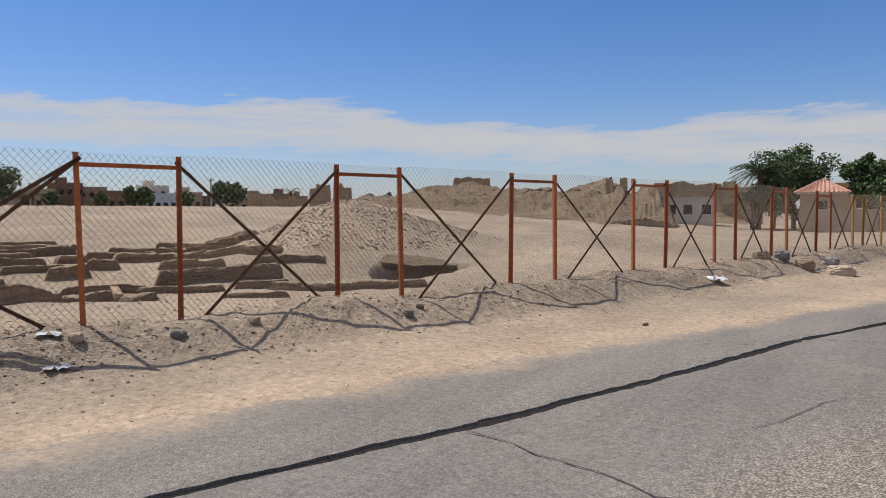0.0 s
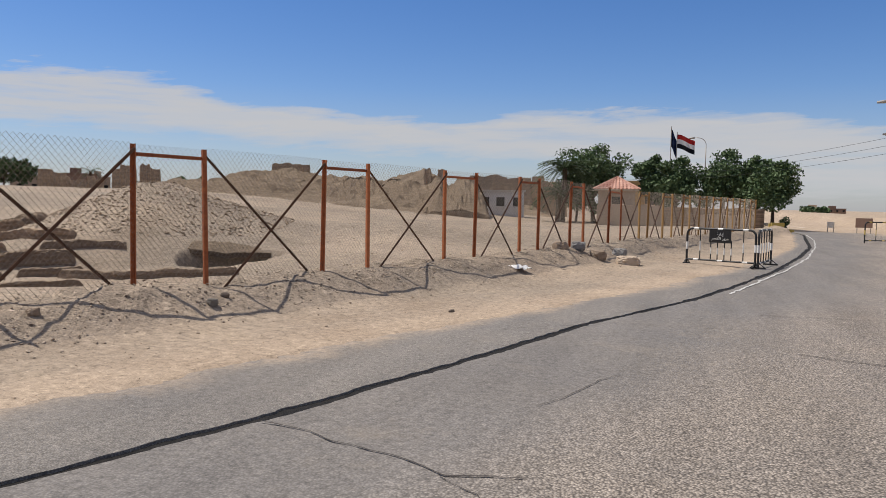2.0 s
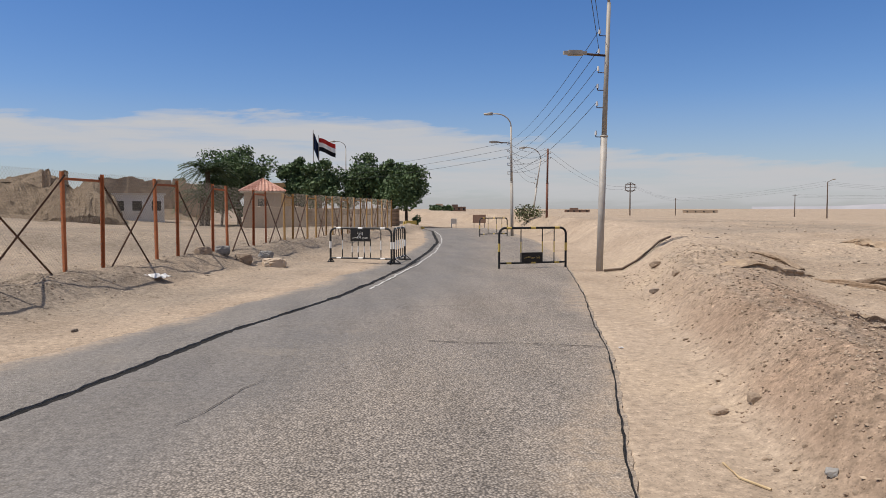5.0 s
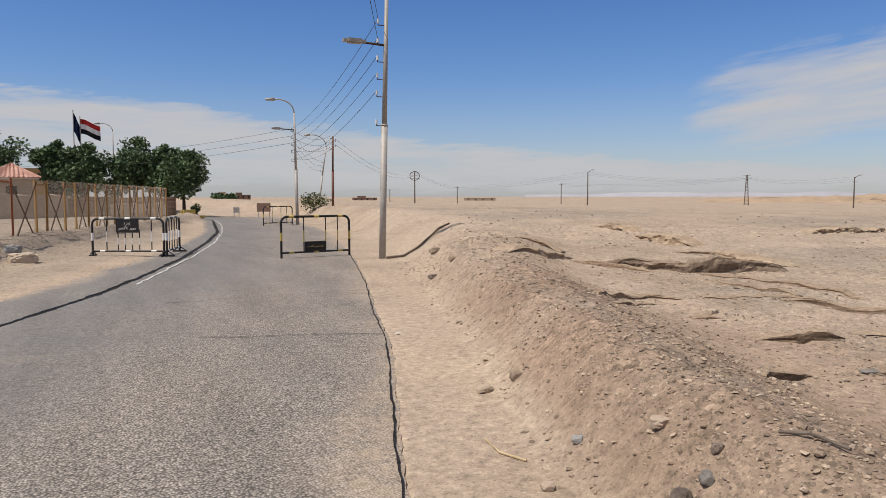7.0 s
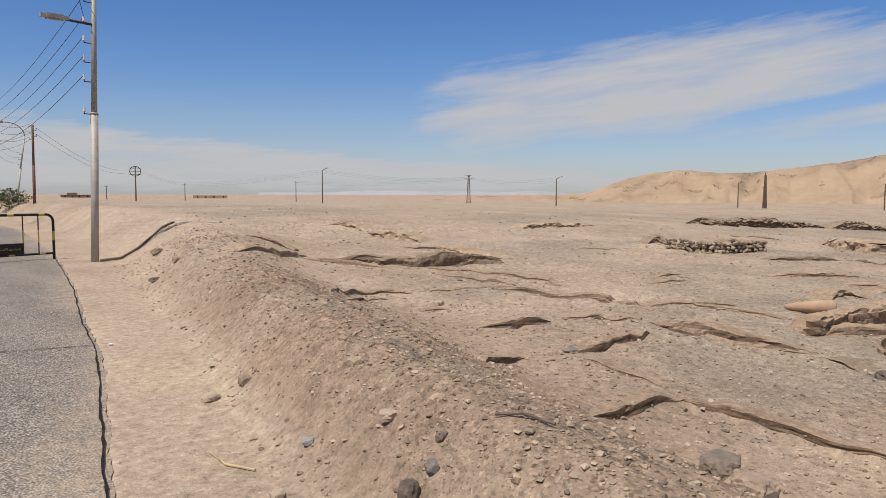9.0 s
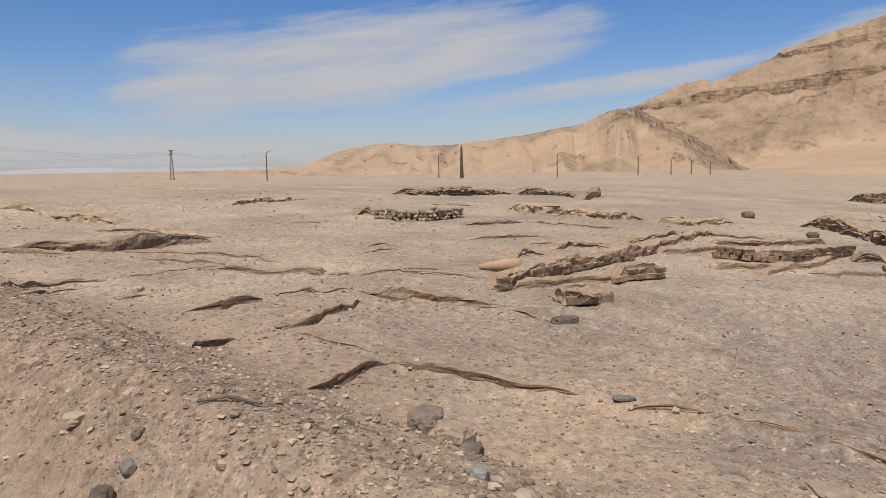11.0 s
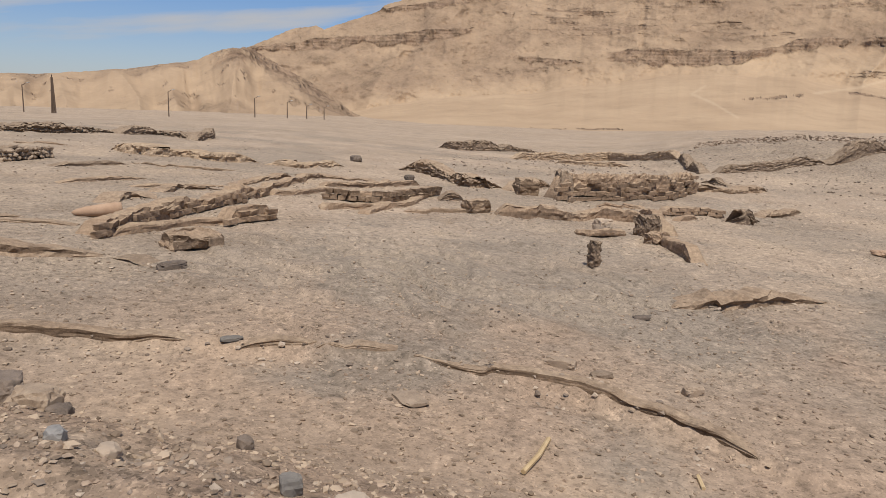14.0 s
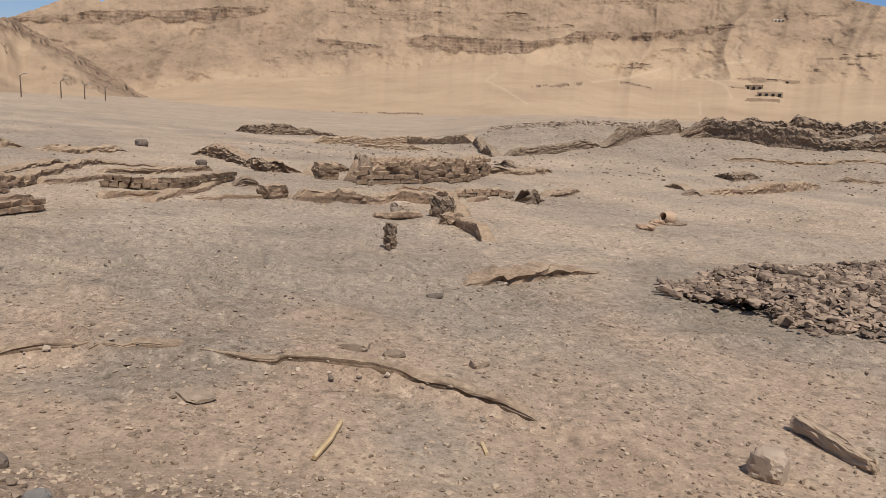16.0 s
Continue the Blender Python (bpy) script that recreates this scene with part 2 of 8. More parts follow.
def mountain_material():
    """Sand, scree and bare rock by the zone layer: red channel sand, green bare rock, blue trodden paths."""
    m, nt, b = shader("limestone_mountain")
    p = position(nt)
    zone = nt.nodes.new("ShaderNodeVertexColor")
    zone.layer_name = "zone"
    sep = nt.nodes.new("ShaderNodeSeparateColor")
    link(nt, zone.outputs[0], sep.inputs[0])
    sandy, rock, path = sep.outputs
    blotch = noise_tex(nt, p, 0.02, 7, 0.6)
    scree = mixc(nt, ramp(nt, blotch, [(0.36, 0.0), (0.64, 1.0)]), (0.36, 0.255, 0.166), (0.275, 0.192, 0.127))
    sand = mixc(nt, ramp(nt, blotch, [(0.36, 0.0), (0.64, 1.0)]), (0.425, 0.308, 0.198), (0.37, 0.263, 0.168))
    base = mixc(nt, sandy, scree, sand)
    rubble = noise_tex(nt, p, 0.07, 10, 0.8)
    base = mixc(nt, mathn(nt, "SUBTRACT", 1.0, mathn(nt, "MULTIPLY", sandy, 0.7)), base, mixc(nt, 1.0, base, ramp(nt, rubble, [(0.34, 0.5), (0.45, 0.9), (0.55, 1.06), (0.68, 1.32)]), "MULTIPLY"))
    boulder = voronoi(nt, p, 0.22)
    base = mixc(nt, mathn(nt, "MULTIPLY", mathn(nt, "SUBTRACT", 1.0, sandy), 0.55), base, mixc(nt, 1.0, base, ramp(nt, boulder, [(0.0, 0.45), (0.06, 0.6), (0.1, 1.0), (0.9, 1.0), (1.0, 1.2)]), "MULTIPLY"))
    beds = noise_tex(nt, mapping(nt, p, (0.4, 0.4, 1.7)), 0.16, 9, 0.74)
    clefts = noise_tex(nt, mapping(nt, p, (1.0, 1.0, 0.22)), 0.16, 8, 0.7)
    # brown rock, its dark tone lowered in place of missing ledge shadows
    bare = mixc(nt, ramp(nt, beds, [(0.36, 0.0), (0.62, 1.0)]), (0.215, 0.143, 0.095), (0.35, 0.245, 0.16))
    bare = mixc(nt, 1.0, bare, ramp(nt, clefts, [(0.36, 0.6), (0.5, 0.97), (0.64, 1.25)]), "MULTIPLY")
    base = mixc(nt, rock, base, bare)
    base = mixc(nt, path, base, (0.53, 0.41, 0.28))
    link(nt, base, b.inputs["Base Color"])
    b.inputs["Roughness"].default_value, b.inputs["Specular IOR Level"].default_value = 0.95, 0.1
    bumped(nt, b, mathn(nt, "ADD", mathn(nt, "MULTIPLY", rubble, mathn(nt, "SUBTRACT", 1.1, sandy)), mathn(nt, "MULTIPLY", mathn(nt, "ADD", beds, clefts), mathn(nt, "MULTIPLY", rock, 1.2))), 0.8, 2.0)
    return m


def rock_material(name, pale, dark, red, scale=0.05, strata=0.12, bump=0.6, dist=1.5):
    """Layered earth and brick; steep faces take a darker tone by slope: bare brick plus painted undercut shade."""
    m, nt, b = shader(name)
    p = position(nt)
    band = noise_tex(nt, mapping(nt, p, (0.15, 0.15, 6.0)), strata, 6, 0.6)
    blotch = noise_tex(nt, p, scale, 8, 0.6)
    fine = noise_tex(nt, p, scale * 12, 8, 0.75)
    base = mixc(nt, ramp(nt, blotch, [(0.35, 0.0), (0.68, 1.0)]), pale, red)
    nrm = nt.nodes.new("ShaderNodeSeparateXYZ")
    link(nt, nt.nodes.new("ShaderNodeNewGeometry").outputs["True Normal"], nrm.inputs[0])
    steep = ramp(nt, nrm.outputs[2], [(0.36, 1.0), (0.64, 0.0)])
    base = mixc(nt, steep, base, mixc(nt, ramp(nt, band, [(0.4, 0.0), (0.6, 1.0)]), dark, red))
    base = mixc(nt, 0.85, base, mixc(nt, 1.0, base, ramp(nt, fine, [(0.3, 0.5), (0.7, 1.4)]), "MULTIPLY"))
    outcrop = noise_tex(nt, mapping(nt, p, (0.7, 0.7, 3.0)), scale * 4.5, 7, 0.7)
    base = mixc(nt, ramp(nt, outcrop, [(0.52, 0.0), (0.60, 0.6)]), base, mixc(nt, 0.5, dark, red))
    link(nt, base, b.inputs["Base Color"])
    b.inputs["Roughness"].default_value, b.inputs["Specular IOR Level"].default_value = 0.95, 0.1
    bumped(nt, b, mathn(nt, "ADD", fine, mathn(nt, "MULTIPLY", band, 0.6)), bump, dist)
    return m


GROUND = ground_material()
ASPHALT = asphalt_material("coarse_asphalt", (0.195, 0.176, 0.156), (0.30, 0.255, 0.21), 56, 1.0)
ASPHALT_OLD = asphalt_material("fine_asphalt", (0.212, 0.19, 0.166), (0.255, 0.23, 0.2), 80, 0.3)
# bitumen, its tone lowered to include the shade inside the road crack
BITUMEN = plain("broken_bitumen", (0.010, 0.009, 0.008), (0.04, 0.034, 0.029), 20, 0.9, bump=0.8, dist=0.02)
CRACKFILL = plain("crack_dirt", (0.05, 0.042, 0.036), (0.11, 0.095, 0.08), 12, 0.95)
ROCK = mountain_material()
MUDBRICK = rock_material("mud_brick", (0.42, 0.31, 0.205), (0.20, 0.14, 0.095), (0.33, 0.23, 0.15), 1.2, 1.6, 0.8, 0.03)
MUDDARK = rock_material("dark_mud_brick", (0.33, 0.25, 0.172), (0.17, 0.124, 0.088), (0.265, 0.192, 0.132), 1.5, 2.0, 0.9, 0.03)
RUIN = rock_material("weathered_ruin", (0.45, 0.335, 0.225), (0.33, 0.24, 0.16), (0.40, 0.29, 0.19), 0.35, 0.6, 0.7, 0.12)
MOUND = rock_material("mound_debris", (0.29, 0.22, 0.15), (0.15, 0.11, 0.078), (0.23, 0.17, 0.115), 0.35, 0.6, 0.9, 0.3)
BEAMSTONE = plain("buff_limestone", (0.36, 0.265, 0.18), (0.52, 0.40, 0.28), 7, 0.9, bump=0.6, dist=0.015)
ROADPAINT = plain("worn_road_paint", (0.30, 0.28, 0.25), (0.55, 0.53, 0.49), 6, 0.8)
STONE = plain("limestone_rubble", (0.19, 0.14, 0.098), (0.40, 0.305, 0.215), 9, 0.9, bump=0.6, dist=0.01)
STONE_GREY = plain("grey_stone", (0.12, 0.115, 0.11), (0.30, 0.28, 0.25), 12, 0.85, bump=0.5, dist=0.01)
STONE_DARK = plain("dark_stone", (0.09, 0.07, 0.055), (0.22, 0.17, 0.13), 12, 0.85, bump=0.5, dist=0.01)
WHITE_STONE = plain("white_limestone", (0.34, 0.26, 0.186), (0.50, 0.395, 0.29), 6, 0.9, bump=0.5, dist=0.01)
RUST = plain("rusty_orange_paint", (0.27, 0.085, 0.035), (0.46, 0.155, 0.06), 14, 0.75, bump=0.4, dist=0.003)
RUST_DARK = plain("dark_rusted_iron", (0.045, 0.026, 0.018), (0.12, 0.062, 0.036), 14, 0.8, bump=0.4, dist=0.003)
OCHRE = plain("ochre_paint", (0.33, 0.19, 0.07), (0.48, 0.29, 0.11), 14, 0.75)
WIRE = plain("galvanised_wire", (0.17, 0.14, 0.11), (0.30, 0.25, 0.20), 30, 0.6, 0.4, bump=0)
GALV = plain("galvanised_pole", (0.30, 0.27, 0.23), (0.43, 0.39, 0.34), 5, 0.6, 0.15)
POLE_RED = plain("rust_red_pole", (0.13, 0.06, 0.042), (0.21, 0.095, 0.065), 5, 0.75)
POLE_BROWN = plain("brown_timber", (0.085, 0.06, 0.042), (0.15, 0.105, 0.075), 6, 0.85)
CABLE = plain("black_cable", (0.02, 0.02, 0.02), (0.04, 0.038, 0.035), 10, 0.6, bump=0)
BLACK = plain("black_paint", (0.013, 0.013, 0.013), (0.035, 0.033, 0.03), 15, 0.45)
WHITE = plain("white_paint", (0.62, 0.60, 0.55), (0.80, 0.78, 0.72), 15, 0.55)
YELLOW = plain("faded_yellow_paint", (0.42, 0.30, 0.07), (0.58, 0.43, 0.13), 15, 0.6)
CERAMIC = plain("white_ceramic", (0.55, 0.53, 0.5), (0.72, 0.7, 0.66), 20, 0.3, bump=0)

# ---- helpers for building ----
def smooth(a, b, x):
    t = np.clip((x - a) / (b - a), 0, 1)
    return t * t * (3 - 2 * t)


def hash2(i, j, seed):
    h = (i.astype(np.int64) * 374761393 + j.astype(np.int64) * 668265263 + seed * 1274126177) & 0x7FFFFFFF
    h = ((h ^ (h >> 13)) * 1103515245 + 12345) & 0x7FFFFFFF
    return ((h ^ (h >> 16)) & 0xFFFF) / 65535.0


def vnoise(x, y, seed=0):
    x, y = np.asarray(x, float), np.asarray(y, float)
    i, j = np.floor(x), np.floor(y)
    fx, fy = x - i, y - j
    fx, fy = fx * fx * (3 - 2 * fx), fy * fy * (3 - 2 * fy)
    a, b = hash2(i, j, seed), hash2(i + 1, j, seed)
    c, d = hash2(i, j + 1, seed), hash2(i + 1, j + 1, seed)
    return (a + (b - a) * fx) * (1 - fy) + (c + (d - c) * fx) * fy


def fbm(x, y, octaves=5, seed=0, gain=0.5):
    """Layered noise about -1 to 1."""
    total, amp, norm = 0.0, 1.0, 0.0
    for k in range(octaves):
        total = total + amp * (vnoise(x * 2.03 ** k + 17.3 * k, y * 2.03 ** k - 9.1 * k, seed + k) * 2 - 1)
        norm += amp
        amp *= gain
    return total / norm


def mesh_object(name, verts, faces, material, parent=None, smooth_shade=False):
    me = bpy.data.meshes.new(name)
    me.from_pydata([tuple(v) for v in verts] if not isinstance(verts, list) else verts, [], faces)
    me.materials.append(material)
    if smooth_shade:
        me.polygons.foreach_set("use_smooth", [True] * len(me.polygons))
    ob = new(name, me)
    if parent is not None:
        ob.parent = parent
    return ob


def part(name, bm, material, parent=None, label="", smooth_shade=False):
    me = bpy.data.meshes.new(name)
    bm.to_mesh(me)
    bm.free()
    for m in material if isinstance(material, (list, tuple)) else (material,):
        me.materials.append(m)
    if smooth_shade:
        me.polygons.foreach_set("use_smooth", [True] * len(me.polygons))
    ob = new(name, me)
    if parent is not None:
        ob.parent = parent
    if label:
        tagged(ob, label)
    return ob


def empty(name, x, y, z, turn=0.0):
    ob = new(name)
    ob.matrix_world = pose(x, y, z, 0, 0, turn)
    return ob


def grid_faces(rows, cols):
    i = np.arange(rows - 1)[:, None] * cols + np.arange(cols - 1)[None, :]
    q = np.stack([i, i + 1, i + cols + 1, i + cols], -1).reshape(-1, 4)
    return q


def grid_mesh(name, x, y, z, material, smooth_shade=True, zone=None, flip=False):
    """A sheet from 2D arrays of places, with an optional colour layer."""
    rows, cols = x.shape
    me = bpy.data.meshes.new(name)
    q = grid_faces(rows, cols)
    if flip:
        q = q[:, ::-1]
    me.vertices.add(rows * cols)
    me.vertices.foreach_set("co", np.stack([x, y, z], -1).reshape(-1))
    me.loops.add(q.size)
    me.loops.foreach_set("vertex_index", q.reshape(-1).astype(np.int32))
    me.polygons.add(len(q))
    me.polygons.foreach_set("loop_start", np.arange(0, q.size, 4, dtype=np.int32))
    me.polygons.foreach_set("use_smooth", np.full(len(q), smooth_shade))
    if zone is not None:
        layer = me.color_attributes.new("zone", "FLOAT_COLOR", "POINT")
        layer.data.foreach_set("color", np.concatenate([zone, np.ones_like(zone[..., :1])], -1).reshape(-1))
    me.update(calc_edges=True)
    me.validate()
    me.materials.append(material)
    return new(name, me)


# ---- the lie of the land ----
# edges of the road against y: left edge, long crack, right edge
ROAD_Y = np.array([-60, 0.0, 2.4, 4.5, 7.9, 10.0, 13.4, 16.1, 20.8, 27.5, 35.0, 52.0, 60.0])
ROAD_L = np.array([-22.5, -5.95, -5.3, -4.7, -3.6, -2.7, -1.45, -0.55, 0.75, 2.3, 3.7, 5.2, 5.0])
ROAD_C = np.array([-19.0, -4.45, -3.7, -2.95, -1.95, -1.4, -0.1, 0.65, 1.8, 3.1, 4.3, 5.9, 5.7])
ROAD_R = np.array([-16.5, 0.72, 1.36, 1.98, 3.1, 3.62, 4.58, 5.25, 6.4, 7.8, 9.2, 11.3, 11.6])


def edge(table, y):
    return np.interp(y, ROAD_Y, table)


def fence_x(y):
    return -8.7 + 0.25 * y


def bump2(x, y, cx, cy, rx, ry, turn=0.0):
    c, s = math.cos(radians(turn)), math.sin(radians(turn))
    a, b = (x - cx) * c + (y - cy) * s, -(x - cx) * s + (y - cy) * c
    return np.exp(-((a / rx) ** 2 + (b / ry) ** 2))


def height(x, y):
    """Height of the ground, and its zones: gravel, grey ash, red earth."""
    x, y = np.asarray(x, float), np.asarray(y, float)
    u = (x - edge(ROAD_R, y)) * 0.955
    v = (edge(ROAD_L, y) - x) * 0.965
    w = (fence_x(np.minimum(y, 55)) - x) * 0.97
    r = np.hypot(x, y)
    # east of the road
    site = -0.13 + 0.72 * np.tanh((y - 2) / 12) - 0.01 * (np.clip(x, -50, 150) - 6)
    site = site + 0.45 * smooth(10, 28, y) * smooth(1, 6, u) * np.exp(-np.maximum(u - 6, 0) ** 2 / 900)
    zr = site * smooth(0.9, 3.4, u)
    crest = smooth(-4.5, 2.6, y) * (0.57 - 0.24 * smooth(11, 18, y))
    cu = 1.7 + 0.9 * smooth(8, 20, y)
    berm = np.where(u < cu, smooth(0.45, 1.0, u / cu), 1 - smooth(0, 1.0, (u - cu) / (1.9 + 1.2 * smooth(9, 16, y))))
    berm = crest * berm * (1 + 0.18 * fbm(x * 0.9, y * 0.9, 3, 5))
    zr = zr + berm
    az = np.degrees(np.arctan2(x, y))
    rise = 1.75 * smooth(29, 45, r) * smooth(106, 121, az) * (1 + 0.25 * fbm(az * 0.35, r * 0.12, 3, 14))
    zr = zr + np.where(az > 90, rise, 0)
    # west of the road
    bank = 0.30 * np.exp(-(np.maximum(np.abs(w + 0.05) - 0.25, 0) / 0.62) ** 2) * (1 + 0.35 * fbm(x * 1.3, y * 1.3, 3, 8))
    field = 0.12 * smooth(-1.5, 0.5, w) + 2.25 * smooth(14, 46, w)
    pit = -0.55 * smooth(0.25, 0.7, bump2(x, y, -14.5, 11.5, 9.5, 4.6, 35))
    mound = 1.95 * np.clip(1.12 - np.hypot(x + 17.8, (y - 20.4) * 0.9) / 5.0, 0, 1) ** 1.15
    mound = mound + 0.7 * bump2(x, y, -11.5, 24.0, 4, 3) + 0.55 * bump2(x, y, -7.0, 27.0, 3.5, 3)
    hole = -1.5 * smooth(0.3, 0.5, bump2(x, y, -12.5, 17.3, 1.3, 0.62, 36) + 0.12 * fbm(x * 1.2, y * 1.2, 3, 15))
    zl = bank + field + pit + mound + hole
    z = np.where(u > 0, zr, np.where(v > 0, zl + 0.02 * smooth(0, 1, v), -0.06))
    under = smooth(0, 0.22, np.minimum(-u, -v))
    z = np.where((u <= 0) & (v <= 0), -0.012 - 0.06 * under, z)
    off = smooth(0.3, 2.4, np.maximum(u, v)) * np.where(y > 60, 0.4, 1)
    relief = 0.05 * fbm(x * 0.45, y * 0.45, 5, 1) + 0.034 * fbm(x * 2.6, y * 2.6, 4, 2) + 0.5 * fbm(x * 0.03, y * 0.03, 4, 3) * smooth(25, 120, r)
    z = z + off * relief
    heap = np.maximum(berm / 0.7, bank / 0.33) + mound / 2
    z = z + 0.05 * np.clip(heap, 0, 1) * fbm(x * 4.2, y * 4.2, 4, 4)
    # the dug floor beside the road lies a little lower
    line = np.interp(y, [-2.4, -1.9, -1.3, -0.6, 0.3, 1.1, 2.0, 3.2], [4.1, 4.85, 5.42, 5.72, 6.03, 5.97, 6.1, 6.05])
    z = z - 0.085 * smooth(2.3, 3.0, u) * smooth(0.05, -0.07, x - line) * smooth(-2.7, -2.2, y) * smooth(3.4, 3.0, y)
    # thin eroded ledges over the dug ground
    ph = 5.5 * (fbm(x * 0.16 + 0.3 * y * 0.16, y * 0.3, 4, 91) + 0.05 * x)
    fr = ph - np.floor(ph)
    dug = smooth(3.2, 5.5, u) * smooth(60, 30, r)
    z = z + dug * 0.075 * (smooth(0.0, 0.1, fr) - fr) * smooth(-0.3, 0.2, fbm(x * 0.35, y * 0.35, 3, 92))
    # wheel ruts along the verges, and a shallow groove along the berm crest
    for v0, deep in ((0.75, 0.018), (1.25, 0.012), (2.0, 0.022), (2.35, 0.014)):
        z = z - deep * np.exp(-((v - v0 - 0.12 * fbm(y * 0.3, y * 0 + v0, 3, 93)) / 0.11) ** 2) * (v > 0.1)
    groove_off = x - np.interp(y, [0.5, 1.1, 1.7, 2.35, 3.36, 4.3, 5.8, 6.8, 11.1, 17.9], [2.9, 3.07, 3.33, 3.45, 3.74, 3.9, 4.4, 4.5, 5.8, 8.05])
    groove = np.exp(-(groove_off / 0.10) ** 2) * smooth(0.3, 1.0, y) * smooth(19, 16, y)
    z = z - 0.035 * groove
    # zones
    gravel = np.clip(0.95 * smooth(0.25, 0.6, bank / 0.33) + 0.8 * smooth(0.15, 0.5, berm) + 0.7 * smooth(0.1, 0.6, mound) + 0.35 * smooth(3, 5, u) * (0.6 + fbm(x * 0.25, y * 0.25, 4, 6)), 0, 1)
    grey = np.clip(0.85 * smooth(0.25, 0.75, bump2(x, y, 8.0, -2.2, 3.6, 3.3, 30) + 0.9 * fbm(x * 0.7, y * 0.7, 5, 9)) * smooth(2.5, 4, u), 0, 1)
    grey = np.maximum(grey, 0.9 * smooth(0.3, 0.8, bump2(x, y, 6.9, -6.6, 3.2, 2.6) + 0.3 * fbm(x * 0.6, y * 0.6, 4, 10)))
    grey = np.maximum(grey, 0.42 * smooth(0.25, 0.6, bank / 0.33))
    grey = np.maximum(grey, 0.14 * smooth(-0.2, 0.5, fbm(x * 0.09, y * 0.09, 4, 11)) * smooth(3, 6, u))
    grey = np.maximum(grey, 0.3 * smooth(0.1, 0.6, mound))
    grey = np.maximum(grey, np.where(az > 90, 0.45 * smooth(0.1, 0.5, rise) * smooth(62, 46, r), 0))
    gravel = np.maximum(gravel, np.where(az > 90, smooth(0.1, 0.5, rise), 0))
    red = np.clip(0.85 * smooth(0.1, 0.5, berm) * smooth(12, 5, y) + 0.75 * smooth(1.5, 3, u) * smooth(11, 5, x) * smooth(11, 5, y), 0, 1)
    red = np.maximum(red, 0.95 * smooth(0.0, 0.22, berm) * smooth(14, 8, y))
    red = red * np.clip(0.75 + 0.5 * fbm(x * 0.8, y * 0.8, 3, 12), 0, 1)
    grey = np.maximum(grey, 0.62 * smooth(3.0, 5.5, u) * smooth(-0.25, 0.4, fbm(x * 0.2, y * 0.33, 5, 94)) * smooth(90, 40, r))
    # greyer along the groove
    grey = np.maximum(grey, 0.4 * groove)
    west = smooth(0.2, 1.2, v)
    grey = np.maximum(grey, west * (0.4 + 0.4 * smooth(-0.3, 0.4, fbm(x * 0.3, y * 0.3, 5, 95))))
    gravel = np.maximum(gravel, west * smooth(1.5, 3.5, v) * (0.35 + 0.3 * fbm(x * 0.4, y * 0.4, 4, 96)))
    gravel = np.clip(np.maximum(gravel, 0.55 * smooth(3, 5, u) * smooth(-0.4, 0.3, fbm(x * 0.5, y * 0.5, 4, 97))), 0, 1)
    return z, np.stack([gravel, np.clip(grey, 0, 1), red], -1)


def ground_z(x, y):
    return float(height(np.array([x]), np.array([y]))[0][0])


def make_ground():
    az = np.radians(np.concatenate([np.arange(-70, 150, 0.22), np.arange(150, 290.1, 2.5)]))
    rad = [0.5]
    while rad[-1] < 60:
        rad.append(rad[-1] * (1.007 if 14 < rad[-1] < 25 else 1.016))
    while rad[-1] < 3800:
        rad.append(rad[-1] * 1.045)
    rad = np.array(rad)
    rr, aa = np.meshgrid(rad, az, indexing="ij")
    x, y = 0.45 + rr * np.sin(aa), 0.15 + rr * np.cos(aa)
    x[0], y[0] = 0.45, 0.15
    z, zone = height(x, y)
    ob = grid_mesh("ground", x, y, z, GROUND, zone=zone, flip=True)
    return tagged(ob, "pale sandy desert ground strewn with gravel", "ground", kind="structure")


GROUND_SHEET = make_ground()


# ---- road ----
def ragged(y, seed, amount, scale):
    return amount * fbm(y * scale, y * 0 + seed * 3.7, 5, seed)


def road_sheet(name, left, right, top, material, label, n_across=18, jl=0.0, jr=0.0, y0=-58.0, y1=60.0):
    near = np.arange(-6, 24, 0.05)
    ys = np.concatenate([np.arange(y0, -6, 1.0), near, np.arange(24, y1, 0.4)])
    xl = left(ys) + ragged(ys, 21, jl, 2.3) + ragged(ys, 23, jl * 0.5, 9)
    xr = right(ys) + ragged(ys, 22, jr, 2.3) + ragged(ys, 24, jr * 0.5, 9)
    t = np.linspace(0, 1, n_across)[None, :]
    x = xl[:, None] * (1 - t) + xr[:, None] * t
    y = np.repeat(ys[:, None], n_across, 1)
    z = top + 0.006 * fbm(x * 0.6, y * 0.6, 3, 31) + 0.0 * x
    # worn, rounded margins that turn down into the ground
    x = np.concatenate([x[:, :1] - 0.012, x, x[:, -1:] + 0.012], 1)
    y = np.concatenate([y[:, :1], y, y[:, -1:]], 1)
    z = np.concatenate([z[:, :1] - 0.075, z, z[:, -1:] - 0.075], 1)
    z[:, 1] -= 0.008
    z[:, -2] -= 0.008
    across = np.concatenate([t[:, :1], t, t[:, -1:]], 1) + 0.16 * fbm(x * 0.35, y * 0.22, 4, 33)
    coarse = smooth(0.22, 0.62, across)
    drift = smooth(0.75, 0.05, np.where(name == "road", (1 - across) * 7.0, across * 1.9) + 0.45 * fbm(x * 1.3, y * 0.7, 4, 34))
    ob = grid_mesh(name, x, y, z, material, smooth_shade=False, zone=np.stack([coarse, drift, 0 * drift], -1))
    return tagged(ob, label, "road", kind="structure")


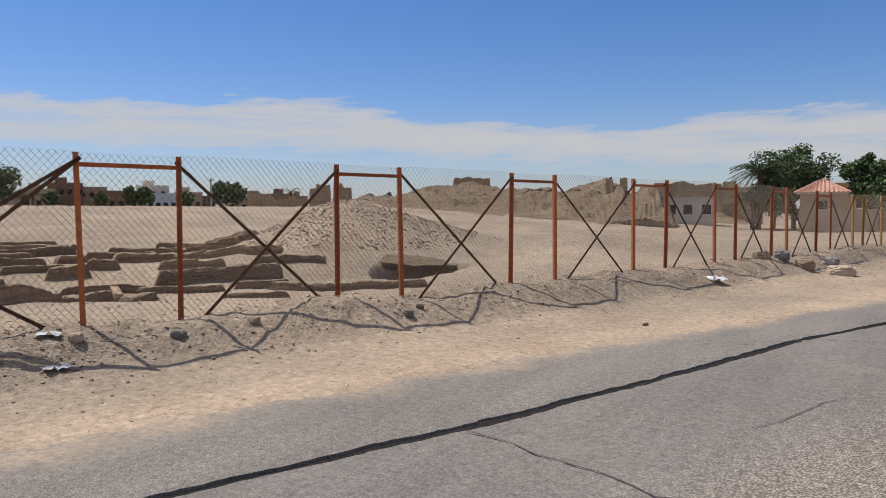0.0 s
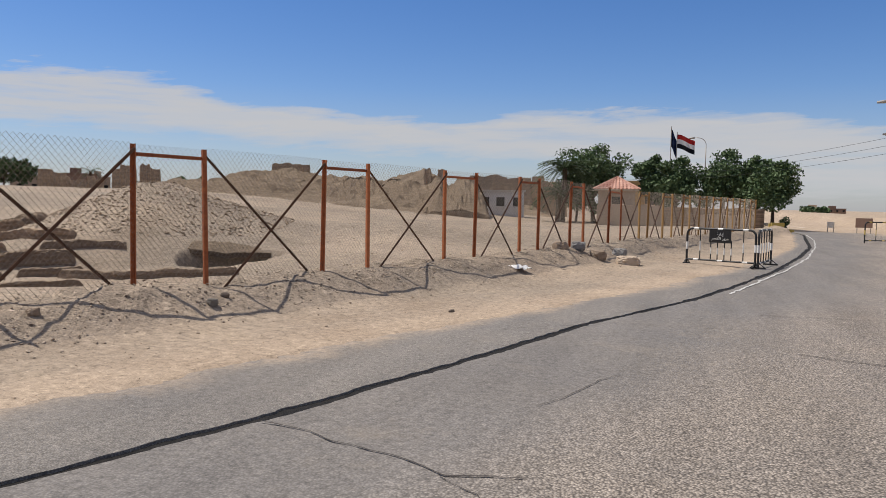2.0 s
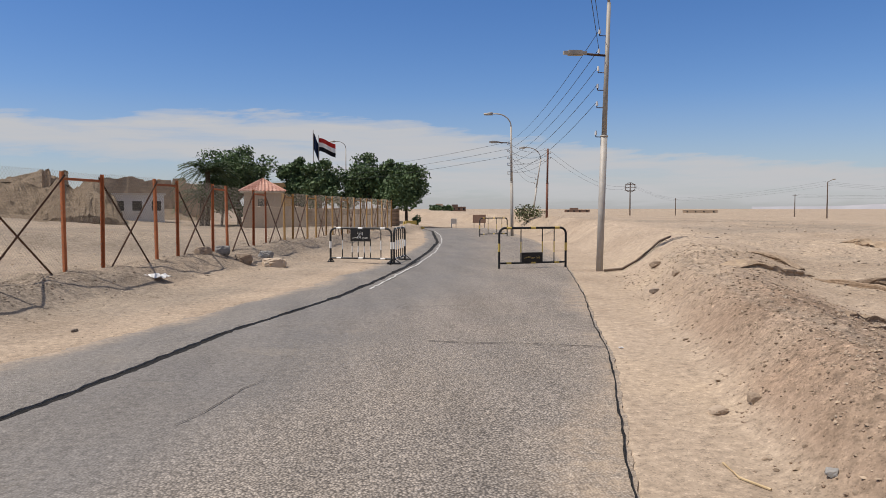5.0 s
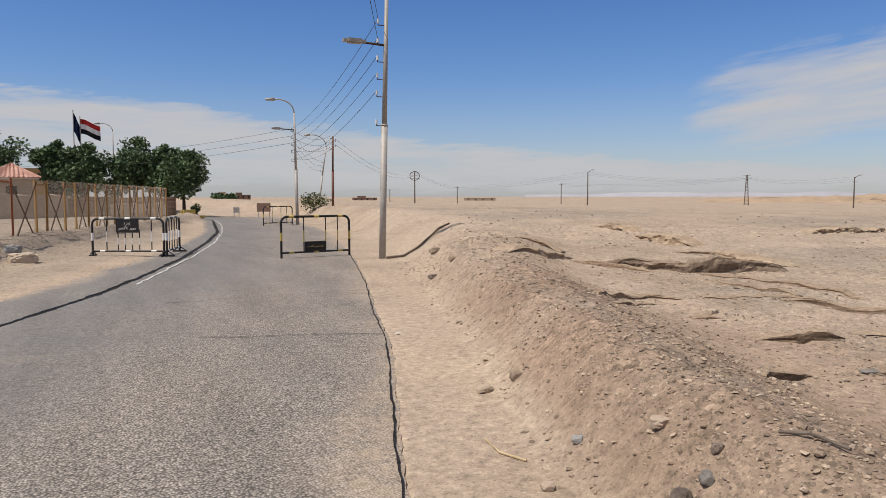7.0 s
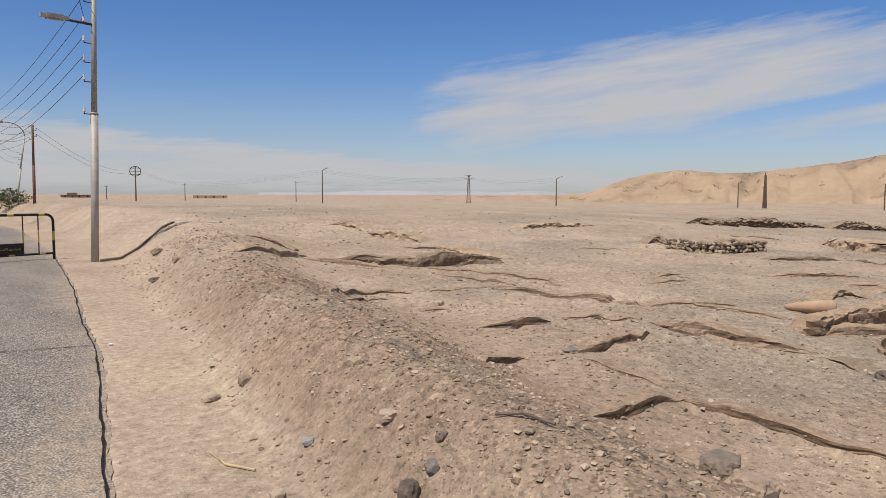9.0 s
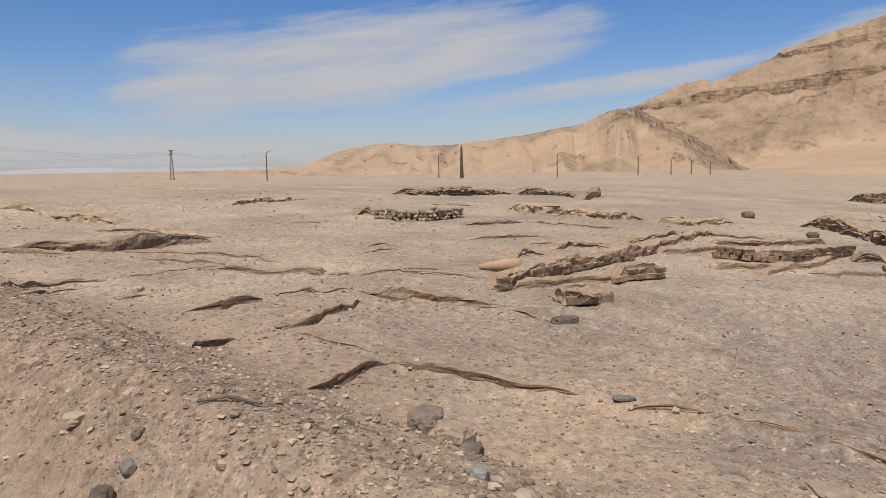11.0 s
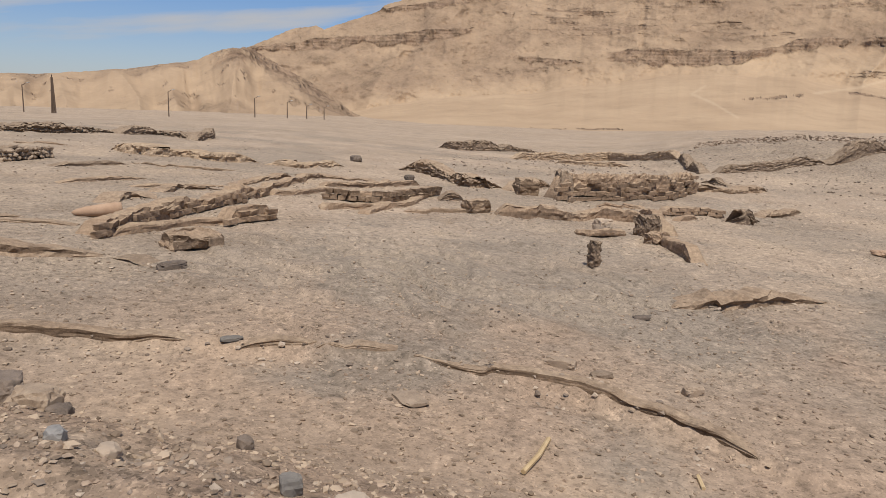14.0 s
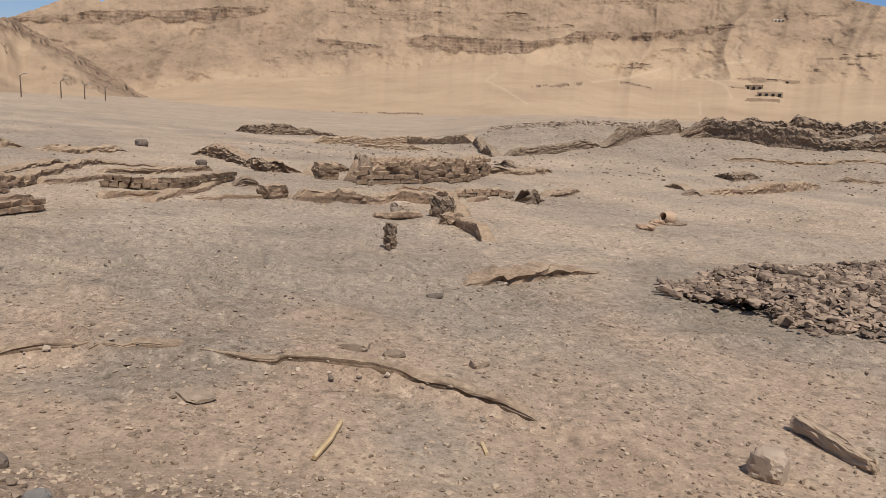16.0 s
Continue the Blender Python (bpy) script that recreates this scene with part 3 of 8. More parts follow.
road_sheet("road", lambda y: edge(ROAD_C, y) + 0.085, lambda y: edge(ROAD_R, y), 0.012, ASPHALT, "sun-bleached coarse asphalt road with worn edges", jl=0.05, jr=0.05)
road_sheet("road_strip", lambda y: edge(ROAD_L, y), lambda y: edge(ROAD_C, y) - 0.085, -0.002, ASPHALT_OLD, "older smooth grey asphalt strip along the road", 12, jl=0.25, jr=0.06)


def ribbon(name, pts, width, z, material, label, seed, parent=None, wander=0.05):
    """A thin uneven strip that follows a line on the road."""
    pts = np.array(pts, float)
    s = np.concatenate([[0], np.cumsum(np.hypot(*np.diff(pts, axis=0).T))])
    q = np.arange(0, s[-1], 0.03)
    x, y = np.interp(q, s, pts[:, 0]), np.interp(q, s, pts[:, 1])
    dx, dy = np.gradient(x), np.gradient(y)
    n = np.hypot(dx, dy)
    nx, ny = -dy / n, dx / n
    off = wander * fbm(q * 2.2, q * 0 + seed, 4, seed)
    half = width * (0.55 + 0.45 * fbm(q * 7, q * 0 + seed, 3, seed + 5))
    xs = np.stack([x + nx * (off - half), x + nx * (off + half)], 1)
    ys = np.stack([y + ny * (off - half), y + ny * (off + half)], 1)
    ob = grid_mesh(name, xs, ys, np.full_like(xs, z), material, smooth_shade=False)
    if parent is not None:
        ob.parent = parent
    return tagged(ob, label, "road crack", kind="structure")


CRACK_YS = np.concatenate([np.arange(-20, 40, 0.5), np.arange(40, 56, 2.0)])
_cx = edge(ROAD_C, CRACK_YS)
_b = grid_mesh("road_crack", np.stack([_cx - 0.16, _cx + 0.16], 1), np.stack([CRACK_YS, CRACK_YS], 1), np.full((len(CRACK_YS), 2), -0.03), BITUMEN, flip=True)
tagged(_b, "broken joint of bitumen crumbs, darkened in place of shade", "road crack", kind="structure")


# ---- mountain ----
CLIFFS = [  # bearings, heights of the upper edge and of the foot, in degrees
    ([80.9, 84.1, 86.3, 89.3, 93.1, 95.2, 97.6], [4.23, 4.68, 5.17, 5.35, 5.87, 6.12, 6.2], [3.86, 4.14, 4.22, 4.73, 4.84, 5.3, 5.96]),
    ([90.2, 93.0, 97.7, 101.5], [7.35, 7.74, 8.49, 8.9], [7.0, 7.32, 8.0, 8.7]),
    ([101.0, 102.5, 104.0, 106.0], [4.3, 4.28, 4.12, 3.95], [4.0, 3.75, 3.68, 3.8]),
    ([107.8, 110.8, 114.6, 116.8, 119.0, 120.5, 122.8, 124.0], [4.7, 5.0, 4.9, 4.75, 5.05, 5.6, 5.72, 5.5], [4.15, 3.75, 3.75, 3.95, 4.6, 4.85, 5.1, 5.35]),
    ([124.8, 127.0, 129.7, 132.0], [5.64, 5.72, 6.1, 6.3], [5.2, 5.25, 5.64, 6.15]),
]
BEDDED = [(106.0, 6.6, 5.5, 0.9), (117.0, 6.15, 4.8, 0.8), (104.5, 7.4, 4.0, 0.7), (105.0, 8.8, 3.5, 0.5), (125.1, 3.2, 1.3, 0.35), (127.6, 4.4, 1.0, 0.3), (103.0, 3.1, 2.2, 0.45), (98.5, 2.6, 1.6, 0.5),
          (138.7, 4.1, 2.2, 0.5), (133.8, 2.3, 2.0, 0.55), (135.5, 6.9, 3.0, 0.4), (90.5, 2.6, 2.0, 0.4), (112.0, 8.4, 6.0, 0.8), (124.0, 8.0, 5.0, 0.7)]
LEDGES = [([117.4, 119.0, 121.2], [1.55, 1.62, 1.9], 0.12), ([102.3, 103.4, 104.9], [-1.05, -1.12, -1.05], 0.06), ([105.8, 107.5, 109.3], [-1.0, -0.98, -0.95], 0.05), ([123.8, 126.3], [2.1, 1.75], 0.09)]
PATHS = [[(129.9, 0.0), (129.8, 0.8)], [(131.9, 1.3), (131.4, 2.1), (129.7, 2.7)], [(128.4, 2.4), (131.1, 3.6), (132.8, 3.8), (131.6, 4.3), (132.1, 5.2)], [(113.9, 1.8), (115.4, 1.2), (117.2, 0.2)], [(114.8, 2.4), (113.9, 1.8)], [(121.9, 2.0), (124.5, 2.4), (126.8, 3.1)]]


def ridge(x, y, octaves, seed):
    return 1 - 2 * np.abs(fbm(x, y, octaves, seed))


def make_mountain():
    """The slope as distance over bearing and height: scree at its angle of rest, cliffs steep, sand flat."""
    A = np.array([76, 79, 80.3, 81.0, 84.1, 85.8, 86.4, 90.5, 90.9, 94.3, 98, 101, 109, 117, 125, 133, 138.4, 140.7, 150, 160])
    SKY = np.array([1.2, 2.3, 3.95, 4.26, 5.68, 5.96, 5.72, 7.25, 7.65, 8.65, 9.6, 10.8, 11.6, 11.6, 11.0, 9.3, 7.85, 7.3, 6.2, 5.2])
    FA = np.array([76, 84, 88.3, 91, 94.5, 101, 107, 110.4, 113, 118, 124, 130, 136, 142, 160])
    FRONT = np.array([-1.0, -0.9, -0.45, 0.3, 1.0, 1.46, 2.24, 2.9, 3.2, 3.2, 2.7, 2.5, 2.2, 2.6, 2.2])
    az = np.arange(76, 158, 0.075)
    front = np.interp(az, FA, FRONT) + 0.35 * fbm(az * 0.35, az * 0, 4, 401)
    sky = np.interp(az, A, SKY) + 0.07 * fbm(az * 1.1, az * 0, 4, 402) + 0.04 * fbm(az * 5, az * 0, 3, 403)
    n1, n2 = 80, 200
    s = np.linspace(0, 1, n2)[:, None]
    el = front[None] + (sky - front)[None] * s
    aa = np.repeat(az[None], n2, 0)
    rock, soft, dens = np.zeros_like(el), np.zeros_like(el), np.full_like(el, 1 / 0.62)
    for band, top, foot in CLIFFS:
        t = np.interp(az, band, top)[None] + 0.16 * fbm(aa * 1.7, el * 0.4, 5, 411)
        f = np.interp(az, band, foot)[None] + 0.30 * fbm(aa * 1.5, el * 0.4, 5, 412)
        ends = smooth(band[0] - 0.3, band[0] + 0.4, aa) * smooth(band[-1] + 0.3, band[-1] - 0.4, aa)
        k = smooth(f - 0.03, f + 0.05, el) * smooth(t + 0.03, t - 0.03, el) * ends
        k = k * smooth(-0.75, -0.35, fbm(aa * 0.8, el * 0.7, 4, 413))
        rock = np.maximum(rock, k)
        bench = smooth(t - 0.02, t + 0.06, el) * smooth(t + 0.5, t + 0.15, el) * ends
        dens = dens * (1 + 0.8 * bench)
    for ca, ce, ra, re in BEDDED:
        g = 1 - ((aa - ca) / ra) ** 2 - ((el - ce) / re) ** 2
        beds = fbm(aa * 0.5, el * 5.5 + 0.6 * fbm(aa * 0.2, el * 0.3, 2, 421), 4, 422) + 0.35 * fbm(aa * 2.2, el * 3.0, 3, 423)
        soft = np.maximum(soft, 0.75 * smooth(0.05, 0.4, beds + 0.25 * np.clip(g, -1, 1) - 0.15) * smooth(-0.1, 0.5, g))
    for la, le, w in LEDGES:
        d = np.abs(el - np.interp(az, la, le)[None] - 0.08 * fbm(aa * 2.0, el * 0, 3, 431))
        rock = np.maximum(rock, smooth(w, w * 0.5, d) * smooth(la[0] - 0.1, la[0] + 0.2, aa) * smooth(la[-1] + 0.1, la[-1] - 0.2, aa) * smooth(-0.3, 0.1, fbm(aa * 3, el * 4, 3, 432)))
    # gullies hold broken rock
    lean = aa + 1.6 * fbm(aa * 0.1, el * 0.2, 3, 441) - 0.3 * el
    gully = ridge(lean * 0.22, el * 0.05, 3, 442)
    rill = ridge(lean * 0.8, el * 0.15, 3, 443)
    right = smooth(112, 122, aa)
    crumbs = smooth(0.1, 0.35, fbm(aa * 2.6, el * 4.5, 4, 444) - 0.35 * gully - 0.12) * (1 - 0.5 * right)
    soft = np.maximum(soft, 0.4 * crumbs * smooth(0.02, 0.15, s) * (1 - 0.6 * right * smooth(5.6, 4.4, el)))
    dens = dens * (1 - 0.8 * rock) + 0.8 * rock / 1.7
    dens = dens * (1 - 0.2 * soft)
    rock = np.maximum(rock, soft)
    step = np.diff(el, axis=0, prepend=el[:1])
    lnr = np.cumsum(step * dens, axis=0) * 0.01745
    shove = 0.036 * gully + 0.004 * rill + 0.012 * fbm(aa * 0.9, el * 1.3, 5, 449) + 0.02 * fbm(aa * 0.3, el * 0.5, 3, 445) + 0.0016 * fbm(aa * 5, el * 7, 3, 446)
    shove = shove + 0.006 * rock * ridge(aa * 2.2, el * 0.3, 3, 447) + 0.0008 * rock * np.sin(el * 26 + 3 * fbm(aa * 0.3, el, 2, 448))
    r = np.maximum.accumulate(410 * np.exp(lnr - shove) + 0.35 * np.arange(n2)[:, None] * (sky - front)[None] / 10, axis=0)
    # apron of sand in front
    f = np.linspace(0, 1, n1)[:-1, None]
    ra = np.exp(math.log(160) * (1 - f) + np.log(r[:1]) * f)
    ea = -1.7 + (front[None] + 1.7) * (0.55 * f ** 1.6 + 0.45 * smooth(0.0, 1.0, f)) + 0.12 * fbm(az[None] * 0.25, f * 3, 4, 451) * np.sin(f * math.pi)
    ab = np.repeat(az[None], n1 - 1, 0)
    rock_a = np.zeros_like(ea)
    for la, le, w in LEDGES:
        d = np.abs(ea - np.interp(az, la, le)[None] - 0.08 * fbm(ab * 2.0, ea * 0, 3, 431))
        rock_a = np.maximum(rock_a, smooth(w, w * 0.5, d) * smooth(la[0] - 0.1, la[0] + 0.2, ab) * smooth(la[-1] + 0.1, la[-1] - 0.2, ab) * smooth(-0.3, 0.1, fbm(ab * 3, ea * 4, 3, 432)))
    sand = np.concatenate([np.ones_like(ea), np.clip(1 - smooth(-0.02, 0.22, s + 0.10 * fbm(aa * 0.5, el, 4, 453)) * (0.85 - 0.6 * right * smooth(5.6, 4.4, el)) + 0.35 * smooth(0.0, 0.5, fbm(aa * 0.4, el * 0.9, 4, 452)), 0, 1)], 0)
    # the far side falls away
    down = np.arange(1, 6)[:, None]
    rb, eb = r[-1:] * (1 + 0.05 * down), sky[None] - 0.5 * down
    R, E = np.concatenate([ra, r, rb]), np.concatenate([ea, el, eb])
    G = np.concatenate([rock_a, rock, np.repeat(rock[-1:], 5, 0)])
    sand = np.concatenate([sand, np.repeat(sand[-1:], 5, 0)])
    Z = np.repeat(az[None], len(R), 0)
    path = np.zeros_like(E)
    for line in PATHS:
        for (a0, e0), (a1, e1) in zip(line, line[1:]):
            da, de = a1 - a0, e1 - e0
            t = np.clip(((Z - a0) * da + (E - e0) * de) / (da * da + de * de), 0, 1)
            path = np.maximum(path, smooth(0.13, 0.03, np.hypot(Z - a0 - t * da, E - e0 - t * de) + 0.05 * fbm(Z * 3, E * 3, 3, 461)))
    x, y = 0.5 + R * np.sin(np.radians(Z)), R * np.cos(np.radians(Z))
    ob = grid_mesh("mountain", x, y, 1.6 + R * np.tan(np.radians(E)), ROCK, zone=np.stack([sand, np.clip(G, 0, 1), 0.32 * path], -1), flip=True)
    tagged(ob, "ochre limestone mountain with cliff bands and scree", "mountain", kind="structure")
    return az, R, E


def make_hill():
    """Rounded sandy hill in front of the mountain, with a rocky crest that falls away to one side."""
    A = np.array([46, 50.5, 55, 58.5, 60, 62.7, 65.1, 68, 71.4, 74.5, 77.4, 78.7, 81.0, 82.4, 85.0, 87.6, 88.5, 91.0])
    crest = np.array([-.12, -.05, .1, 1.3, 1.66, 1.89, 1.63, 1.75, 2.19, 2.6, 3.18, 3.8, 4.2, 3.4, 2.0, .37, -.4, -1.2])
    az = np.arange(37, 91, 0.075)
    rad = np.linspace(185, 420, 170)
    rr, aa = np.meshgrid(rad, az, indexing="ij")
    c = (np.interp(az, A, crest) - 1.0 * smooth(46, 37, az))[None, :] * np.ones_like(rr) + 0.04 * fbm(aa * 1.5, aa * 0, 3, 80)
    gx, gy = aa * 0.9, np.log(rr) * 30
    shove = 14 * fbm(gx * 0.22, gy * 0.05, 4, 81) - 34 * np.abs(fbm(gx * 0.3, gy * 0.06, 3, 82)) - 4 * np.abs(fbm(gx * 1.2, gy * 0.25, 3, 87))
    f = smooth(205, 318, rr + shove * smooth(200, 240, rr)) ** 1.25
    base = -1.1
    th = base + (c - base) * f - 0.012 * np.maximum(rr - 325, 0)
    rocky = smooth(77.5, 80.0, aa) * smooth(1.1, 0.15, np.abs(th - c + 0.35)) * smooth(0.3, 0.6, f)
    th = th + smooth(0.2, 0.7, f) * (0.08 * fbm(gx * 0.8, gy * 0.6, 4, 83) + rocky * 0.25 * np.abs(fbm(gx * 2.4, gy * 1.6, 4, 84)))
    x, y = 0.5 + rr * np.sin(np.radians(aa)), rr * np.cos(np.radians(aa))
    z = 1.6 + rr * np.tan(np.radians(th))
    bare = np.maximum(rocky * smooth(-0.35, 0.1, fbm(gx * 1.6, gy * 1.0, 4, 88)), 0.5 * smooth(0.40, 0.55, fbm(gx * 1.6, gy * 1.4, 4, 86)) * smooth(0.1, 0.3, f))
    sandy = np.clip(0.85 - 0.6 * rocky - 0.5 * smooth(0.0, 0.4, fbm(gx * 0.4, gy * 0.4, 4, 89)), 0, 1)
    ob = grid_mesh("hill", x, y, z, ROCK, zone=np.stack([sandy, bare, 0 * bare], -1), flip=True)
    return tagged(ob, "rounded sandy desert hill with a rocky crest", "hill", kind="structure")


SLOPE_AZ, SLOPE_R, SLOPE_E = make_mountain()
make_hill()

# ---- fence ----
def prism(bm, a, b, radius, sides=4, radius_b=None, twist=0.785, cap=True):
    """A straight bar from a to b, added to bm."""
    a, b = Vector(a), Vector(b)
    rb = radius if radius_b is None else radius_b
    d = (b - a).normalized()
    side = d.cross(Vector((0, 0, 1)))
    if side.length < 1e-3:
        side = Vector((1, 0, 0))
    side.normalize()
    up = side.cross(d)
    rings = []
    for c, rad in ((a, radius), (b, rb)):
        rings.append([bm.verts.new(c + (side * math.cos(twist + k * math.tau / sides) + up * math.sin(twist + k * math.tau / sides)) * rad) for k in range(sides)])
    for k in range(sides):
        n = (k + 1) % sides
        bm.faces.new((rings[0][k], rings[0][n], rings[1][n], rings[1][k]))
    if cap:
        bm.faces.new(list(reversed(rings[0])))
        bm.faces.new(rings[1])


def angle_iron(bm, a, b, w=0.05, t=0.006, turn=0.0):
    """An L-shaped bar from a to b."""
    a, b = Vector(a), Vector(b)
    d = (b - a).normalized()
    side = d.cross(Vector((0, 0, 1)))
    side = Vector((1, 0, 0)) if side.length < 1e-3 else side.normalized()
    side = Matrix.Rotation(turn, 3, d) @ side
    up = side.cross(d)
    prof = [(0, 0), (w, 0), (w, t), (t, t), (t, w), (0, w)]
    rings = [[bm.verts.new(c + side * (p - w / 2) + up * (q - w / 2)) for p, q in prof] for c in (a, b)]
    for k in range(6):
        n = (k + 1) % 6
        bm.faces.new((rings[0][k], rings[0][n], rings[1][n], rings[1][k]))
    bm.faces.new(list(reversed(rings[0])))
    bm.faces.new(rings[1])


POST_Y = [0.2, 1.28, 4.32, 5.36, 7.5, 8.6, 10.9, 12.05, 14.47, 15.64, 17.72, 18.7, 20.62, 21.55, 23.45, 24.5, 26.25, 27.1, 28.8, 29.9, 31.3, 32.3, 33.7, 34.8, 36.1, 37.3, 38.7, 39.9, 41.3, 42.5, 44.0, 45.2]


def make_fence():
    f = empty("fence", fence_x(4.3), 4.3, ground_z(fence_x(4.3), 4.3))
    tagged(f, "chain-link fence on rust-orange iron posts with crossed braces", "fence")
    inv = f.matrix_world.inverted()
    px = [fence_x(y) for y in POST_Y]
    gz = [ground_z(a, b) for a, b in zip(px, POST_Y)]
    top = [2.3 - 0.16 * float(smooth(19, 27, np.array(y))) for y in POST_Y]
    d = Vector((0.25, 1, 0)).normalized()
    turn = radians(14)

    def add(name, bm, m, label=""):
        bm.transform(inv)
        return part(name, bm, m, f, label)

    n = len(POST_Y)
    for i in range(n):
        far = POST_Y[i] > 25
        bm = bmesh.new()
        lean = 0.02 * math.sin(i * 2.3)
        angle_iron(bm, (px[i], POST_Y[i], gz[i] - 0.15), (px[i] + lean, POST_Y[i] + lean, top[i]), 0.058, 0.012, turn)
        add("post", bm, OCHRE if far else RUST)
    for i in range(0, n - 1, 2):
        a, b = i, i + 1
        bm = bmesh.new()
        angle_iron(bm, (px[a], POST_Y[a], top[a] - 0.13), (px[b], POST_Y[b], top[b] - 0.13), 0.05, 0.01)
        add("rail", bm, OCHRE if POST_Y[a] > 25 else RUST)
    for i in range(1, n - 2, 2):
        a, b = i, i + 1
        wide = POST_Y[b] - POST_Y[a]
        if wide > 3.5:
            continue
        for s, (p, q) in enumerate(((a, b), (b, a))):
            k = 0.9
            ex, ey = px[p] + (px[q] - px[p]) * k, POST_Y[p] + (POST_Y[q] - POST_Y[p]) * k
            o = 0.03 * (1 if s else -1)
            bm = bmesh.new()
            angle_iron(bm, (px[p] + o, POST_Y[p], top[p] - 0.06), (ex + o, ey, ground_z(ex, ey) - 0.05), 0.04, 0.008)
            add("brace", bm, RUST_DARK, "dark rusted diagonal brace")
    # open bays at the near end have one brace each
    for p, q in ((2, 1), (1, 2)):
        ey = POST_Y[p] + (2.2 if q > p else -2.2)
        bm = bmesh.new()
        angle_iron(bm, (px[p] + 0.03, POST_Y[p], top[p] - 0.06), (fence_x(ey) + 0.03, ey, ground_z(fence_x(ey), ey) - 0.05), 0.04, 0.008)
        add("brace", bm, RUST_DARK, "dark rusted diagonal brace")
    # woven wire: crossing diagonals in every bay
    pitch = 0.078
    for i in range(n - 1):
        y0, y1 = POST_Y[i], POST_Y[i + 1]
        length = (y1 - y0) * math.hypot(1, 0.25)
        zb = min(gz[i], gz[i + 1]) - 0.02
        zt = min(top[i], top[i + 1]) + (0.02 if (i % 2) else 0.0)
        h = zt - zb
        bm = bmesh.new()
        k = -h
        rise = 1.15
        while k < length:
            for sgn in (1, -1):
                s0, s1 = k, k + h / rise
                a0, a1 = max(s0, 0), min(s1, length)
                if a1 - a0 < 0.02:
                    continue
                za, zb2 = (a0 - s0) * rise, (a1 - s0) * rise
                if sgn < 0:
                    za, zb2 = h - za, h - zb2
                q = Vector((px[i], y0, zb)) + Vector((0.02 * sgn * 0.3 - 0.02, 0, 0))
                prism(bm, q + d * a0 + Vector((0, 0, za)), q + d * a1 + Vector((0, 0, zb2)), 0.0022, 3, cap=False)
            k += pitch
        add("wire_mesh", bm, WIRE, "rusty diamond wire mesh")
    return f


make_fence()

# ---- more materials ----
def island_stone(name, dark, light, pale_share=0.85):
    """Loose stones: every stone has a tone of its own."""
    m, nt, b = shader(name)
    p = position(nt)
    rnd = nt.nodes.new("ShaderNodeNewGeometry").outputs["Random Per Island"]
    f = mathn(nt, "ADD", mathn(nt, "MULTIPLY", rnd, 0.75), mathn(nt, "MULTIPLY", noise_tex(nt, p, 25, 4), 0.25))
    mid = tuple((a * 0.62 + c * 0.38) for a, c in zip(dark, light))
    link(nt, ramp(nt, f, [(0.08, dark), (0.45, mid), (pale_share, light)]), b.inputs["Base Color"])
    b.inputs["Roughness"].default_value, b.inputs["Specular IOR Level"].default_value = 0.92, 0.15
    bumped(nt, b, noise_tex(nt, p, 90, 4), 0.5, 0.004)
    return m


def leaf_material(name, dark, light):
    m, nt, b = shader(name)
    rnd = nt.nodes.new("ShaderNodeNewGeometry").outputs["Random Per Island"]
    p = position(nt)
    f = mathn(nt, "ADD", mathn(nt, "MULTIPLY", rnd, 0.7), mathn(nt, "MULTIPLY", noise_tex(nt, p, 1.5, 4), 0.3))
    link(nt, ramp(nt, f, [(0.1, dark), (0.85, light)]), b.inputs["Base Color"])
    b.inputs["Roughness"].default_value = 0.6
    b.inputs["Specular IOR Level"].default_value = 0.3
    return m


PEBBLE = island_stone("pebbles", (0.15, 0.108, 0.074), (0.46, 0.352, 0.248))
CRUMB = island_stone("earth_crumbs", (0.19, 0.135, 0.094), (0.44, 0.33, 0.235))
PEBBLE_GREY = island_stone("grey_gravel", (0.17, 0.13, 0.098), (0.47, 0.375, 0.28))
PEBBLE_DARK = island_stone("dark_rubble", (0.11, 0.078, 0.057), (0.42, 0.31, 0.22), 0.95)
# face tone lowered to stand in for shadow under the eroded lips
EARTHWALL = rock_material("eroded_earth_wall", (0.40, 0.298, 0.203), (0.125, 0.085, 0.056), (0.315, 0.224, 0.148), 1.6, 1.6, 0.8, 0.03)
LEAF = leaf_material("dark_green_leaves", (0.034, 0.06, 0.022), (0.12, 0.175, 0.068))
PALM = leaf_material("palm_leaves", (0.05, 0.075, 0.035), (0.15, 0.19, 0.09))
BARK = plain("bark", (0.07, 0.05, 0.035), (0.16, 0.115, 0.08), 8, 0.9, bump=0.8, dist=0.02)
PLASTER = plain("whitewashed_plaster", (0.50, 0.44, 0.36), (0.68, 0.62, 0.53), 1.5, 0.85)
CREAM = plain("cream_plaster", (0.42, 0.36, 0.24), (0.54, 0.47, 0.33), 1.0, 0.85)
BLUEWHITE = plain("pale_blue_plaster", (0.42, 0.47, 0.52), (0.58, 0.62, 0.66), 1.0, 0.85)
BRICKHOUSE = plain("brown_brick_house", (0.16, 0.10, 0.07), (0.27, 0.17, 0.12), 0.8, 0.9)
TANHOUSE = plain("tan_plaster", (0.34, 0.255, 0.175), (0.46, 0.35, 0.25), 0.8, 0.9)
GREYWALL = plain("grey_render", (0.62, 0.60, 0.57), (0.76, 0.74, 0.70), 1.2, 0.85)
OCHREWALL = plain("ochre_render", (0.42, 0.26, 0.11), (0.55, 0.35, 0.16), 1.0, 0.85)
TILE = plain("faded_red_tile", (0.36, 0.17, 0.12), (0.56, 0.35, 0.27), 5, 0.8)
